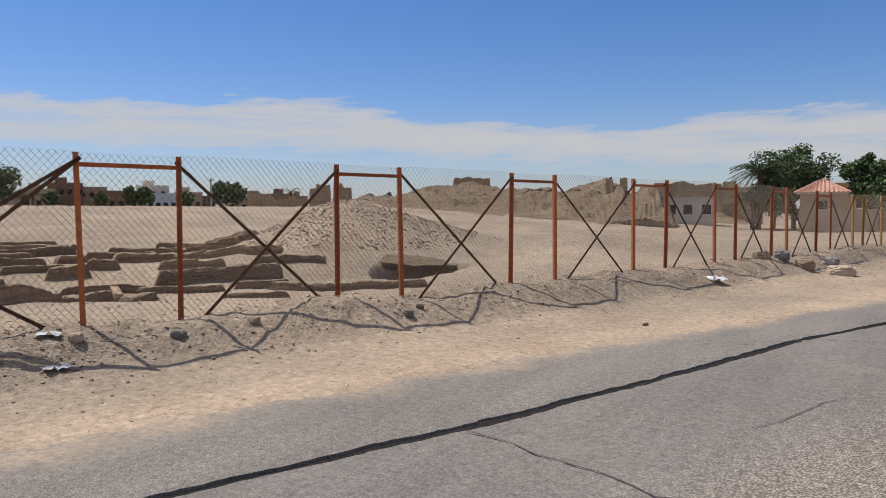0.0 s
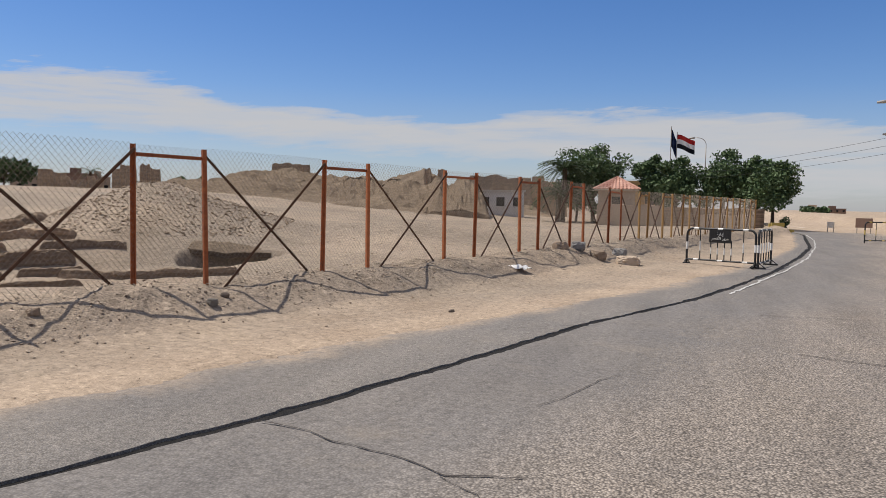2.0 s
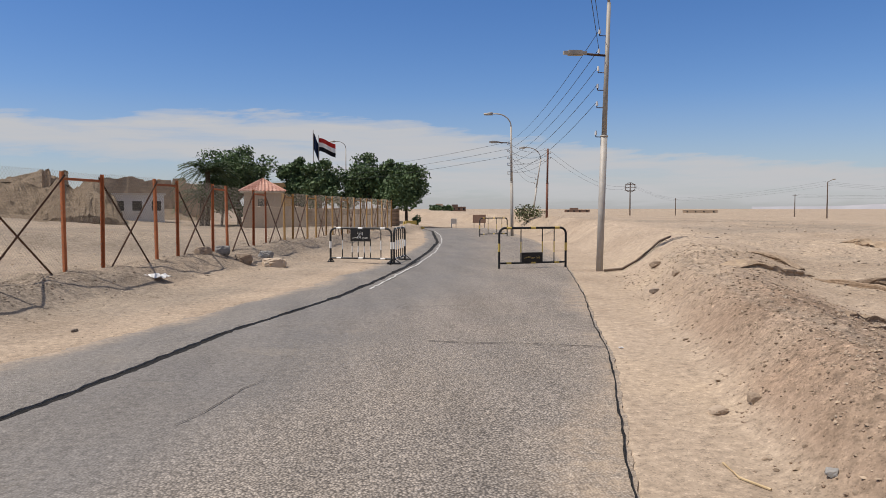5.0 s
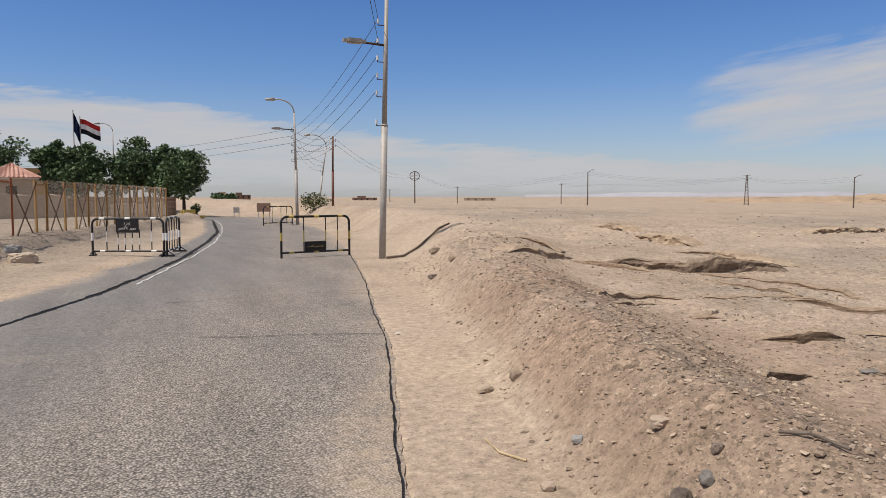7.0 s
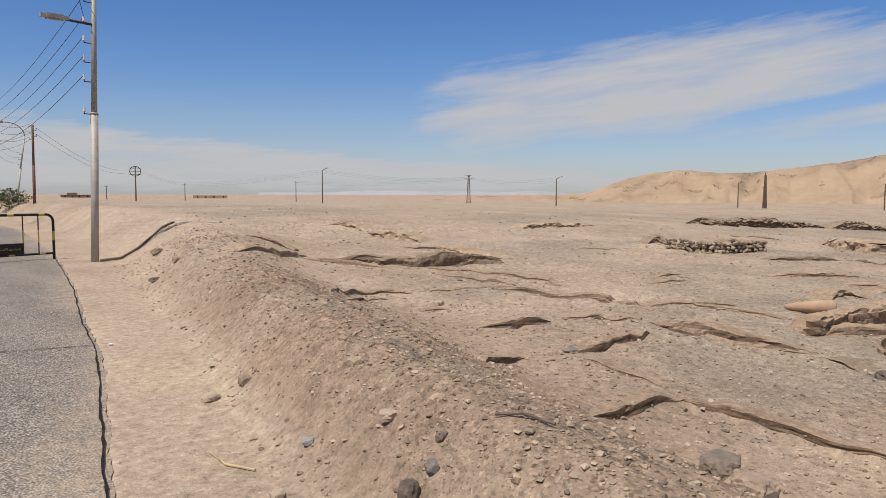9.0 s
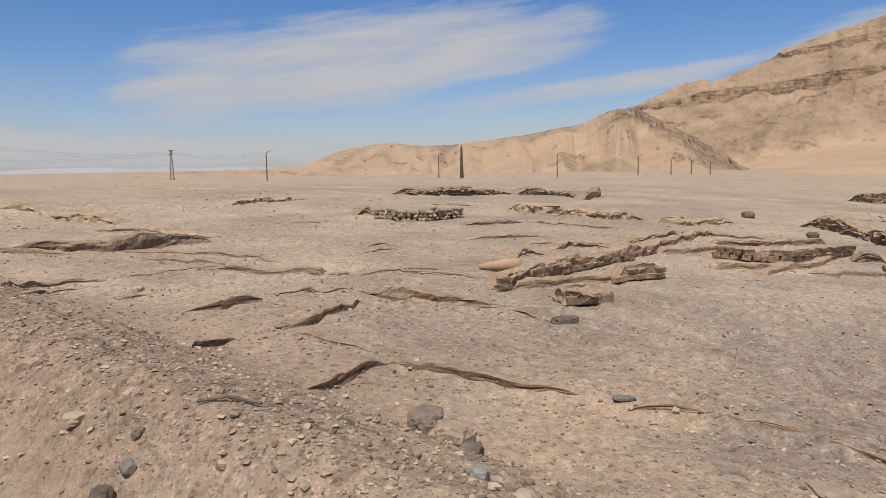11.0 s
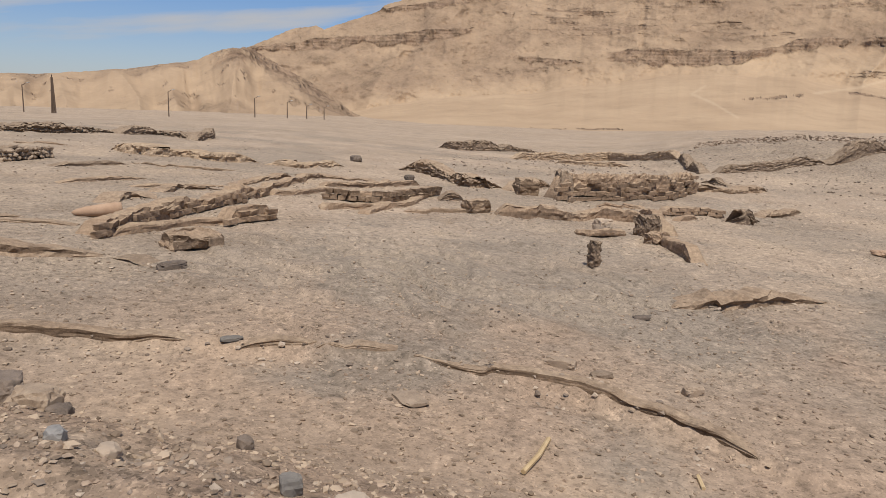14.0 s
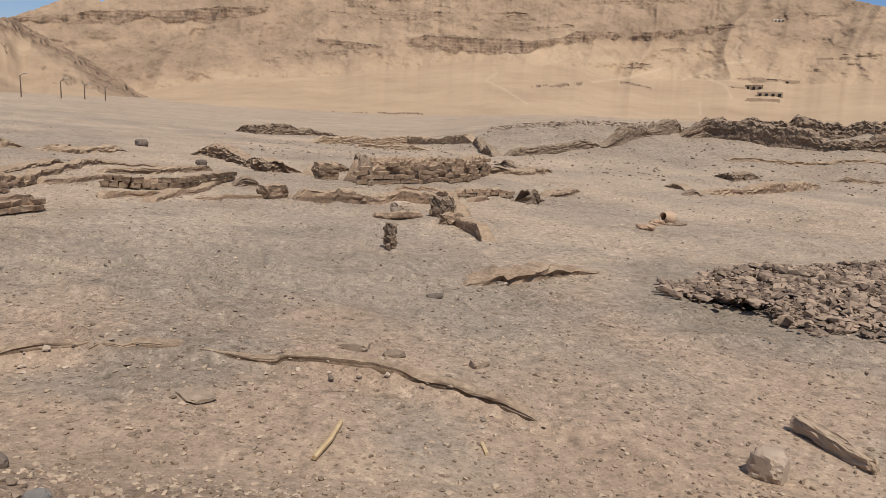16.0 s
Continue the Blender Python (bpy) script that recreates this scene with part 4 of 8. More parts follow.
# near-black tone paints the unlit inside of windows and doorways
DARKHOLE = plain("opening_shade", (0.012, 0.011, 0.01), (0.03, 0.027, 0.024), 4, 0.5, bump=0)
TERRACOTTA = plain("dusty_terracotta", (0.36, 0.235, 0.15), (0.50, 0.35, 0.235), 6, 0.85)
FLAG_RED, FLAG_WHITE, FLAG_BLACK = (plain("red_cloth", (0.42, 0.03, 0.03), (0.55, 0.06, 0.05), 3, 0.8), plain("white_cloth", (0.7, 0.68, 0.65), (0.8, 0.78, 0.75), 3, 0.8), plain("black_cloth", (0.015, 0.015, 0.02), (0.03, 0.03, 0.035), 3, 0.8))
FLAG_BLUE = plain("navy_cloth", (0.012, 0.02, 0.06), (0.025, 0.04, 0.10), 3, 0.8)
PLASTIC = plain("white_plastic_film", (0.62, 0.62, 0.60), (0.82, 0.82, 0.80), 10, 0.4)
DRYWOOD = plain("dry_reed", (0.42, 0.30, 0.16), (0.60, 0.46, 0.27), 10, 0.85)
SHRUB = leaf_material("dusty_shrub", (0.05, 0.06, 0.025), (0.16, 0.16, 0.07))
ASHGREY = plain("slate", (0.12, 0.106, 0.088), (0.235, 0.21, 0.178), 9, 0.8, bump=0.4)



def at(az, d):
    """Place on the plan: degrees clockwise from +y, metres."""
    return d * math.sin(radians(az)), d * math.cos(radians(az))


def tube(bm, pts, radius, sides=10):
    rings = []
    pts = [Vector(p) for p in pts]
    for i, p in enumerate(pts):
        d = (pts[min(i + 1, len(pts) - 1)] - pts[max(i - 1, 0)]).normalized()
        side = d.cross(Vector((0, 1, 0)))
        side = Vector((1, 0, 0)) if side.length < 1e-3 else side.normalized()
        up = d.cross(side)
        rings.append([bm.verts.new(p + (side * math.cos(math.tau * k / sides) + up * math.sin(math.tau * k / sides)) * radius) for k in range(sides)])
    for a, b in zip(rings, rings[1:]):
        for k in range(sides):
            bm.faces.new((a[k], a[(k + 1) % sides], b[(k + 1) % sides], b[k]))
    bm.faces.new(list(reversed(rings[0])))
    bm.faces.new(rings[-1])
    bmesh.ops.recalc_face_normals(bm, faces=bm.faces)


# ---- walls of mud brick and eroded edges ----
def mud_wall(name, pts, h, thick, material, label, seed, category="ruined wall", back=0.35, step=0.05, wear=0.45, kind="", taper=1.0, rough=1.0):
    """A worn wall along a line on the ground: a steep broken face towards the road, a long slope of fallen earth behind."""
    pts = np.array(pts, float)
    s = np.concatenate([[0], np.cumsum(np.hypot(*np.diff(pts, axis=0).T))])
    q = np.linspace(0, s[-1], max(8, int(s[-1] / step)))
    x, y = np.interp(q, s, pts[:, 0]), np.interp(q, s, pts[:, 1])
    if len(pts) > 2:
        k = np.ones(5) / 5
        x[2:-2], y[2:-2] = np.convolve(x, k, "valid"), np.convolve(y, k, "valid")
    dx, dy = np.gradient(x), np.gradient(y)
    n = np.hypot(dx, dy) + 1e-9
    nx, ny = -dy / n, dx / n
    mx, my = x.mean() - 0.5, y.mean()
    if nx.mean() * mx + ny.mean() * my < 0:
        nx, ny = -nx, -ny  # away from the road
    ends = np.minimum(1, np.minimum(q, s[-1] - q) / (taper * (0.3 + 1.2 * h))) ** 0.8
    thick = thick * 0.62
    wob = rough * thick * 0.45 * fbm(q * 0.9 / max(thick, 0.15) * 0.4, q * 0 + seed, 5, seed)
    gaps = 1 - 1.1 * wear * smooth(0.1, 0.5, fbm(q * 0.55, q * 0 + seed * 2.3, 3, seed + 9))
    top = h * ends * gaps * (1 - wear + wear * 1.6 * vnoise(q * 0.9 / max(h, 0.2) * 0.35, q * 0 + seed * 1.7, seed + 3) + 0.25 * wear * fbm(q * 5, q * 0 + seed, 4, seed + 5))
    z0, _ = height(x, y)
    prof = [(-0.05, -0.25), (-0.03, 0.0), (0.0, 0.3), (-0.02, 0.6), (0.02, 0.88), (0.08, 1.0), (0.35, 1.03), (0.7, 1.0), (1.0, 0.94)]
    if h > 0.3:  # taller faces crumble in many small steps
        at_ = np.linspace(0, len(prof) - 1, 3 * len(prof) - 2)
        prof = [(np.interp(i, range(len(prof)), [o for o, f in prof]), np.interp(i, range(len(prof)), [f for o, f in prof])) for i in at_]
    last = len(prof) - 2
    rows = []
    for k, (o, f) in enumerate(prof):
        j = rough * (0.03 * min(1, h / 0.3) * fbm(q * 14, q * 0 + k * 5.1, 3, seed + k + 90) + thick * 0.24 * fbm(q * 6, q * 0 + k * 3.1 + seed, 4, seed + k) + thick * 0.22 * fbm(q * 1.7, q * 0 + k * 0.6 + seed, 3, seed + 40))
        oo = o * thick + wob + (j if 0 < k < last else 0)
        zz = z0 + top * f + (0.15 * h * fbm(q * 8, q * 0 + k * 2.3, 3, seed + 60 + k) * ends if k > 1 else 0) - (0.12 if k == 0 else 0)
        rows.append((x + nx * oo, y + ny * oo, zz))
    # the back
    oo = thick + wob + 0.4 * back * (0.6 + 0.5 * h)
    bx, by = x + nx * oo, y + ny * oo
    rows.append((bx, by, height(bx, by)[0] - 0.06))
    X, Y, Z = (np.stack([r[i] for r in rows], 1) for i in range(3))
    ob = grid_mesh(name, X, Y, Z, material, smooth_shade=False)
    # faces look outwards
    me = ob.data
    bm = bmesh.new()
    bm.from_mesh(me)
    for e in (bm.verts,):
        e.ensure_lookup_table()
    c0, c1 = [bm.verts[k] for k in range(len(prof) + 1)], [bm.verts[(len(q) - 1) * (len(prof) + 1) + k] for k in range(len(prof) + 1)]
    bm.faces.new(c0)
    bm.faces.new(list(reversed(c1)))
    bmesh.ops.recalc_face_normals(bm, faces=bm.faces)
    bm.to_mesh(me)
    bm.free()
    return tagged(ob, label, category, "eroded walls of the dig", kind)


def brick_face(wall, pts, rows, brick=(0.30, 0.10), depth=0.16, seed=1, material=None, z_up=0.02):
    """Single bricks set along a line, as parts of a wall."""
    rnd = random.Random(seed)
    kinds = []
    for k in range(4):
        bm = bmesh.new()
        bmesh.ops.create_cube(bm, size=1.0)
        for v in bm.verts:
            v.co.x *= brick[0] * 0.94
            v.co.y *= depth
            v.co.z *= brick[1] * 0.9
            v.co += Vector((rnd.uniform(-1, 1) * 0.02, rnd.uniform(-1, 1) * 0.02, rnd.uniform(-1, 1) * 0.012))
        me = bpy.data.meshes.new("brick")
        bm.to_mesh(me)
        bm.free()
        me.materials.append(material or MUDBRICK)
        kinds.append(me)
    pts = np.array(pts, float)
    s = np.concatenate([[0], np.cumsum(np.hypot(*np.diff(pts, axis=0).T))])
    for r in range(rows):
        d = brick[0] * (0.5 if r % 2 else 0.1)
        while d < s[-1] - brick[0] * 0.5:
            if rnd.random() < (0.06 + 0.16 * r):
                d += brick[0]
                continue
            x, y = np.interp(d, s, pts[:, 0]), np.interp(d, s, pts[:, 1])
            x2, y2 = np.interp(d + 0.1, s, pts[:, 0]), np.interp(d + 0.1, s, pts[:, 1])
            ob = new("brick", kinds[rnd.randrange(4)])
            ob.parent = wall
            ob.matrix_world = pose(x + rnd.uniform(-.02, .02), y + rnd.uniform(-.02, .02), ground_z(x, y) + z_up + (r + 0.5) * brick[1], rnd.uniform(-4, 4), rnd.uniform(-3, 3), math.degrees(math.atan2(y2 - y, x2 - x)) + rnd.uniform(-5, 5))
            d += brick[0] * rnd.uniform(0.98, 1.1)


EDGE = "low eroded edge of a buried mud-brick wall"
WALLS = [  # name, line, height, thickness, label, material
    ("earth_edge", [(8.28, 11.30), (8.81, 10.82), (9.33, 10.03), (10.29, 9.74), (11.13, 9.47)], 0.23, 0.50, "dark undercut edge of a gravel bank", MUDDARK),
    ("earth_edge", [(5.35, 7.13), (6.41, 8.06), (7.07, 8.31), (7.40, 8.00)], 0.07, 0.30, EDGE, EARTHWALL),
    ("earth_edge", [(5.29, 6.73), (6.51, 7.81), (6.96, 7.94)], 0.04, 0.20, EDGE, EARTHWALL),
    ("earth_edge", [(6.67, 7.06), (6.85, 7.01), (7.09, 6.93)], 0.10, 0.25, "dark undercut stub of mud-brick wall", EARTHWALL),
    ("earth_edge", [(6.57, 5.96), (6.85, 5.81), (7.17, 5.57), (7.61, 5.60)], 0.10, 0.25, "dark undercut stub of mud-brick wall", EARTHWALL),
    ("earth_edge", [(7.65, 5.63), (8.12, 5.28), (8.28, 4.89)], 0.04, 0.30, EDGE, EARTHWALL),
    ("earth_edge", [(8.38, 4.79), (8.25, 4.25), (8.33, 3.66), (8.50, 3.33), (8.78, 2.97)], 0.13, 0.50, "dark broken edge of a pale earth platform", EARTHWALL),
    ("earth_edge", [(8.74, 2.95), (8.61, 2.70), (8.47, 2.53)], 0.08, 0.40, "dark clods below the earth platform", MUDDARK),
    ("earth_edge", [(6.42, 4.55), (6.64, 4.41), (7.25, 4.42), (7.76, 4.43)], 0.10, 0.22, "dark undercut stub of mud-brick wall", EARTHWALL),
    ("earth_edge", [(6.39, 4.54), (6.25, 4.11), (6.20, 3.77), (6.19, 3.39)], 0.03, 0.20, EDGE, EARTHWALL),
    ("earth_edge", [(4.90, 4.32), (5.33, 4.63), (5.97, 4.73)], 0.09, 0.22, "dark undercut stub of mud-brick wall", EARTHWALL),
    ("earth_edge", [(4.89, 3.25), (5.35, 3.25), (5.89, 3.25), (6.07, 3.14)], 0.11, 0.22, "dark undercut lip of the dug floor", EARTHWALL),
    ("earth_edge", [(6.06, 3.14), (6.07, 2.88), (6.08, 2.60), (6.08, 2.20), (6.09, 1.82), (6.05, 1.51)], 0.06, 0.22, "long eroded lip of the dug floor", EARTHWALL),
    ("earth_edge", [(5.97, 1.11), (6.05, 0.88), (6.10, 0.53)], 0.05, 0.20, EDGE, EARTHWALL),
    ("earth_edge", [(6.03, 0.53), (6.02, 0.26), (5.98, -0.09)], 0.05, 0.20, "long eroded lip of the dug floor", EARTHWALL),
    ("earth_edge", [(5.87, -0.21), (5.77, -0.42), (5.63, -0.81), (5.45, -1.26), (5.24, -1.51), (4.98, -1.79), (4.69, -2.02), (4.40, -2.20)], 0.05, 0.16, "long eroded lip of the dug floor", EARTHWALL),
    ("earth_edge", [(9.28, 6.63), (9.57, 5.66), (10.22, 5.46), (10.82, 4.75)], 0.04, 0.30, EDGE, EARTHWALL),
    ("earth_edge", [(12.69, 7.15), (13.35, 7.00)], 0.06, 0.25, EDGE, EARTHWALL),
    ("earth_edge", [(11.68, 6.69), (12.90, 6.64)], 0.04, 0.25, EDGE, EARTHWALL),
    ("earth_edge", [(7.66, 8.18), (7.98, 7.92), (8.66, 7.85), (9.47, 7.60)], 0.03, 0.30, EDGE, EARTHWALL),
    ("ruined_wall", [(9.77, 3.42), (10.47, 3.32), (11.52, 3.14), (12.63, 2.88), (13.78, 2.52), (15.54, 2.12)], 0.25, 0.50, "long crumbling mud-brick wall in the dig", MUDBRICK),
    ("ruined_wall", [(16.82, 2.31), (18.04, 1.93), (20.85, 1.43)], 0.13, 0.40, "low mud-brick wall running into the dig", MUDBRICK),
    ("ruined_wall", [(9.95, 3.37), (10.42, 3.00), (11.22, 2.64), (11.72, 2.24)], 0.10, 0.35, "low eroded foot of a mud-brick wall", MUDBRICK),
    ("ruined_wall", [(11.57, 2.21), (12.05, 1.94), (12.58, 1.63)], 0.22, 0.40, "broken mud-brick pier in the dig", MUDBRICK),
    ("ruined_wall", [(15.19, 2.04), (16.00, 1.48), (17.57, 1.06)], 0.11, 0.35, "low mud-brick wall of a dug room", MUDBRICK),
    ("ruined_wall", [(13.99, 0.99), (14.67, 0.27), (15.51, -0.54)], 0.11, 0.35, "low mud-brick wall of a dug room", MUDBRICK),
    ("ruined_wall", [(13.89, 0.15), (14.84, -0.18), (15.88, -0.80), (17.78, -1.20)], 0.09, 0.35, "slanting crumbled mud-brick wall", MUDBRICK),
    ("ruined_wall", [(18.16, 1.26), (18.90, 0.31), (20.44, -1.22)], 0.13, 0.35, "low mud-brick wall of a dug room", MUDBRICK),
    ("ruined_wall", [(17.19, -1.42), (17.27, -2.03)], 0.31, 0.50, "dark block of mud brick closing the curved wall", MUDDARK),
    ("ruined_wall", [(14.74, -0.51), (14.69, -1.28), (15.39, -2.39)], 0.08, 0.30, "low mud-brick wall of a dug room", EARTHWALL),
    ("ruined_wall", [(14.87, -2.38), (14.87, -3.10), (14.64, -3.60), (15.55, -4.67), (15.45, -5.72)], 0.23, 0.45, "straight dug-out mud-brick wall", MUDBRICK),
    ("ruined_wall", [(17.95, -5.42), (17.84, -6.06), (17.54, -6.42)], 0.13, 0.40, "low mud-brick wall of a dug room", MUDBRICK),
    ("ruined_wall", [(16.68, -6.55), (16.97, -7.44), (17.12, -8.30)], 0.21, 0.40, "straight dug-out mud-brick wall", MUDBRICK),
    ("ruined_wall", [(17.23, -6.18), (16.80, -6.28), (13.48, -5.24)], 0.20, 0.35, "thin mud-brick wall with a pale top", MUDBRICK),
    ("ruined_wall", [(12.63, -4.79), (12.05, -4.83), (11.35, -4.71), (10.77, -4.62)], 0.21, 0.30, "thin slanting mud-brick wall with a pale top", MUDBRICK),
    ("ruined_wall", [(16.11, -6.75), (16.52, -7.37)], 0.11, 0.30, "crumbled stub of a dug room wall", MUDBRICK),
    ("earth_edge", [(16.43, -8.02), (15.93, -8.13), (16.69, -8.98)], 0.33, 0.50, "dark clod of fallen mud brick", MUDDARK),
    ("earth_edge", [(17.65, -9.52), (18.01, -10.27), (18.82, -11.29)], 0.16, 0.50, EDGE, EARTHWALL),
    ("earth_edge", [(26.23, -10.83), (24.82, -11.38), (24.48, -12.35), (25.96, -14.31)], 0.30, 0.80, "eroded yellowish bank of earth", EARTHWALL),
    ("earth_edge", [(7.90, -3.10), (7.84, -3.42), (7.85, -3.90), (8.09, -4.39), (8.41, -4.88)], 0.17, 0.50, "dark crumbly edge of a sounding", EARTHWALL),
    ("earth_edge", [(26.31, -0.81), (25.04, -1.71), (23.41, -2.21), (21.12, -2.71), (22.10, -3.85)], 0.36, 0.80, "eroded reddish bank behind the dug rooms", EARTHWALL),
    ("earth_edge", [(21.37, -4.12), (22.77, -5.01), (23.09, -5.61)], 0.31, 0.80, "eroded reddish bank behind the dug rooms", EARTHWALL),
    ("earth_edge", [(41.77, -7.90), (43.05, -10.63), (43.80, -14.17), (36.20, -15.38)], 0.46, 0.80, "stony bank of a far trench", RUIN),
    ("earth_edge", [(39.69, -9.78), (38.11, -11.43), (36.75, -12.98)], 0.21, 0.60, "stony bank of a far trench", RUIN),
    ("earth_edge", [(36.11, -15.26), (32.27, -14.04), (30.60, -13.94)], 0.50, 0.60, "dark stony bank of a far trench", MUDDARK),
    ("earth_edge", [(28.10, -12.80), (27.33, -13.08), (26.94, -13.41)], 0.33, 0.60, "dark stony bank of a far trench", MUDDARK),
    ("earth_edge", [(15.09, 6.05), (15.64, 5.64), (16.95, 4.95)], 0.09, 0.35, EDGE, MUDBRICK),
    ("earth_edge", [(15.14, 4.73), (15.86, 3.95), (16.73, 2.98)], 0.07, 0.40, EDGE, MUDBRICK),
    ("earth_edge", [(14.48, 3.94), (15.43, 3.73), (15.87, 3.13)], 0.14, 0.50, "reddish eroded hump of mud brick", EARTHWALL),
    ("earth_edge", [(12.86, 4.26), (13.82, 4.27), (13.74, 3.89)], 0.15, 0.60, "reddish eroded hump of mud brick", EARTHWALL),
    ("earth_edge", [(9.94, 5.76), (10.25, 5.27), (10.48, 4.55), (10.55, 4.00)], 0.04, 0.30, EDGE, EARTHWALL),
    ("earth_edge", [(16.71, 3.04), (18.37, 2.65), (20.25, 2.15)], 0.13, 0.50, EDGE, MUDBRICK),
    ("earth_edge", [(18.15, 7.35), (19.03, 6.86), (19.84, 6.26)], 0.11, 0.50, "low heap of dug gravel", MUDDARK),
    ("earth_edge", [(25.13, 8.50), (23.40, 6.69), (24.11, 6.17), (23.43, 4.94), (24.34, 3.67)], 0.28, 1.20, "bank of pebbly earth beside a trench", RUIN),
    ("earth_edge", [(24.23, 3.47), (23.87, 2.52), (25.37, 0.95)], 0.17, 0.90, "bank of pebbly earth beside a trench", RUIN),
    ("earth_edge", [(20.97, 2.23), (20.49, 0.95), (20.12, -0.04)], 0.09, 0.50, EDGE, EARTHWALL),
    ("earth_edge", [(18.73, 10.90), (19.14, 10.79), (19.02, 10.44)], 0.33, 0.60, "dark stone lip of a pit", MUDDARK),
    ("earth_edge", [(31.96, 16.63), (31.44, 14.61), (32.65, 13.47), (36.62, 12.23)], 0.36, 1.80, "low heap of dug gravel", MUDDARK),
    ("earth_edge", [(36.13, 11.66), (38.24, 10.33), (35.97, 8.37)], 0.41, 1.40, "low heap of dug gravel", MUDDARK),
    ("earth_edge", [(34.59, 7.92), (37.66, 7.91), (40.00, 8.20)], 0.45, 0.80, "dark heap of dug stones", MUDDARK),
    ("earth_edge", [(52.00, -4.50), (50.00, -5.80), (52.50, -9.00), (55.00, -12.40)], 0.60, 1.50, "flat heap of broken stones on the plain", MUDDARK),
    ("earth_edge", [(19.40, 15.93), (21.66, 16.30), (24.99, 16.91)], 0.15, 0.80, "low heap of dug gravel", RUIN),
    ("earth_edge", [(13.02, 16.14), (12.88, 14.83), (13.11, 14.01)], 0.18, 1.00, "low heap of dug gravel", RUIN),
    ("earth_edge", [(12.03, 12.51), (11.62, 10.88), (11.87, 10.11)], 0.12, 0.80, "low heap of dug gravel", RUIN),
    ("earth_edge", [(13.32, 18.38), (13.68, 17.81), (13.71, 17.21)], 0.14, 1.00, "low heap of dug gravel", RUIN),
    ("earth_edge", [(6.25, 11.00), (6.93, 11.13), (8.27, 12.10)], 0.12, 0.80, "low heap of dug gravel", RUIN),
    ("earth_edge", [(30.53, -14.63), (30.76, -17.08), (31.31, -19.92)], 0.35, 0.70, "stony bank of a far trench", MUDDARK),
    ("earth_edge", [(31.13, -19.81), (31.23, -21.25), (31.97, -22.74), (32.60, -24.78), (34.44, -27.14)], 0.61, 0.90, "dark crumbling scarp above grey spoil", MUDDARK),
    ("debris_bank", [(33.00, -26.00), (32.60, -27.20), (30.60, -27.60), (27.80, -28.60), (25.40, -29.60), (23.90, -32.40)], 0.85, 1.40, "long dark bank of crumbled mud-brick debris", MUDDARK),
    ("earth_edge", [(24.14, -20.78), (22.77, -20.55), (23.22, -22.22)], 0.44, 0.70, "dark clod of fallen mud brick", MUDDARK),
    ("earth_edge", [(21.04, -15.87), (19.78, -15.86)], 0.14, 0.50, EDGE, EARTHWALL),
    ("earth_edge", [(18.45, -14.68), (18.21, -15.32)], 0.29, 0.50, "dark clod of fallen mud brick", MUDDARK),
    ("earth_edge", [(18.80, -15.93), (19.00, -17.82), (19.95, -20.49), (20.72, -22.79)], 0.29, 0.70, "crumbled edge of a mud-brick terrace", MUDBRICK),
    ("earth_edge", [(21.64, -24.22), (20.91, -24.84), (20.06, -26.14)], 0.15, 0.50, EDGE, EARTHWALL),
    ("earth_edge", [(26.39, -23.13), (24.79, -25.40), (23.23, -29.09)], 0.14, 0.60, EDGE, RUIN),
    ("earth_edge", [(8.24, -4.38), (8.26, -4.80), (8.41, -5.27)], 0.13, 0.40, "dark crumbly edge of a sounding", EARTHWALL),
]
rnd = random.Random(12)
for k in range(10):
    cx, cy = rnd.uniform(7, 26), rnd.uniform(4.5, 14)
    a = rnd.uniform(-0.5, 0.5) - 1.0
    ln = rnd.uniform(0.8, 3.0)
    WALLS.append(("earth_edge", [(cx - math.cos(a) * ln / 2, cy - math.sin(a) * ln / 2), (cx, cy + 0.1), (cx + math.cos(a) * ln / 2, cy + math.sin(a) * ln / 2)], rnd.uniform(0.04, 0.08), rnd.uniform(0.2, 0.4), EDGE, EARTHWALL))
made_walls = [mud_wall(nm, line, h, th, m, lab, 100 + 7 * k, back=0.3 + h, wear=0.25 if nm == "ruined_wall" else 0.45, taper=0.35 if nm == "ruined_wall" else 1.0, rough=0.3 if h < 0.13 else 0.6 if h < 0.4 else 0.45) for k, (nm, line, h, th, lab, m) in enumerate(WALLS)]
BRICKED = {lab: (ob, line) for ob, (nm, line, h, th, lab, m) in zip(made_walls, WALLS)}
for lab, rows_, seed in (("long crumbling mud-brick wall in the dig", 2, 2), ("straight dug-out mud-brick wall", 2, 3), ("broken mud-brick pier in the dig", 2, 6)):
    brick_face(BRICKED[lab][0], [(x - 0.06, y) for x, y in BRICKED[lab][1]], rows_, (0.22, 0.085), 0.1, seed)
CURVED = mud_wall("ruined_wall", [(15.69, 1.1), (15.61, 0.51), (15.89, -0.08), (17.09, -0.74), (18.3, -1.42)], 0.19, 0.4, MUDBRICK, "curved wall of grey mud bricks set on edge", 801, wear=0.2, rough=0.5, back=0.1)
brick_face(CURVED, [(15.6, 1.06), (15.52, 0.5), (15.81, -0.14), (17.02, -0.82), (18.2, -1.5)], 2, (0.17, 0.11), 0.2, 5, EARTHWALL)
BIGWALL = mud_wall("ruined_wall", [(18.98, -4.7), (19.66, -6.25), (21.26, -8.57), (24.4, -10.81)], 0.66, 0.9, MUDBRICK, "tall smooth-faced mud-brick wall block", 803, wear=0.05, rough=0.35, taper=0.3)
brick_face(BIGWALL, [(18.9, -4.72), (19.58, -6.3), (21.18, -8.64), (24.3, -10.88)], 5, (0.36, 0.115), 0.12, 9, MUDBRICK)
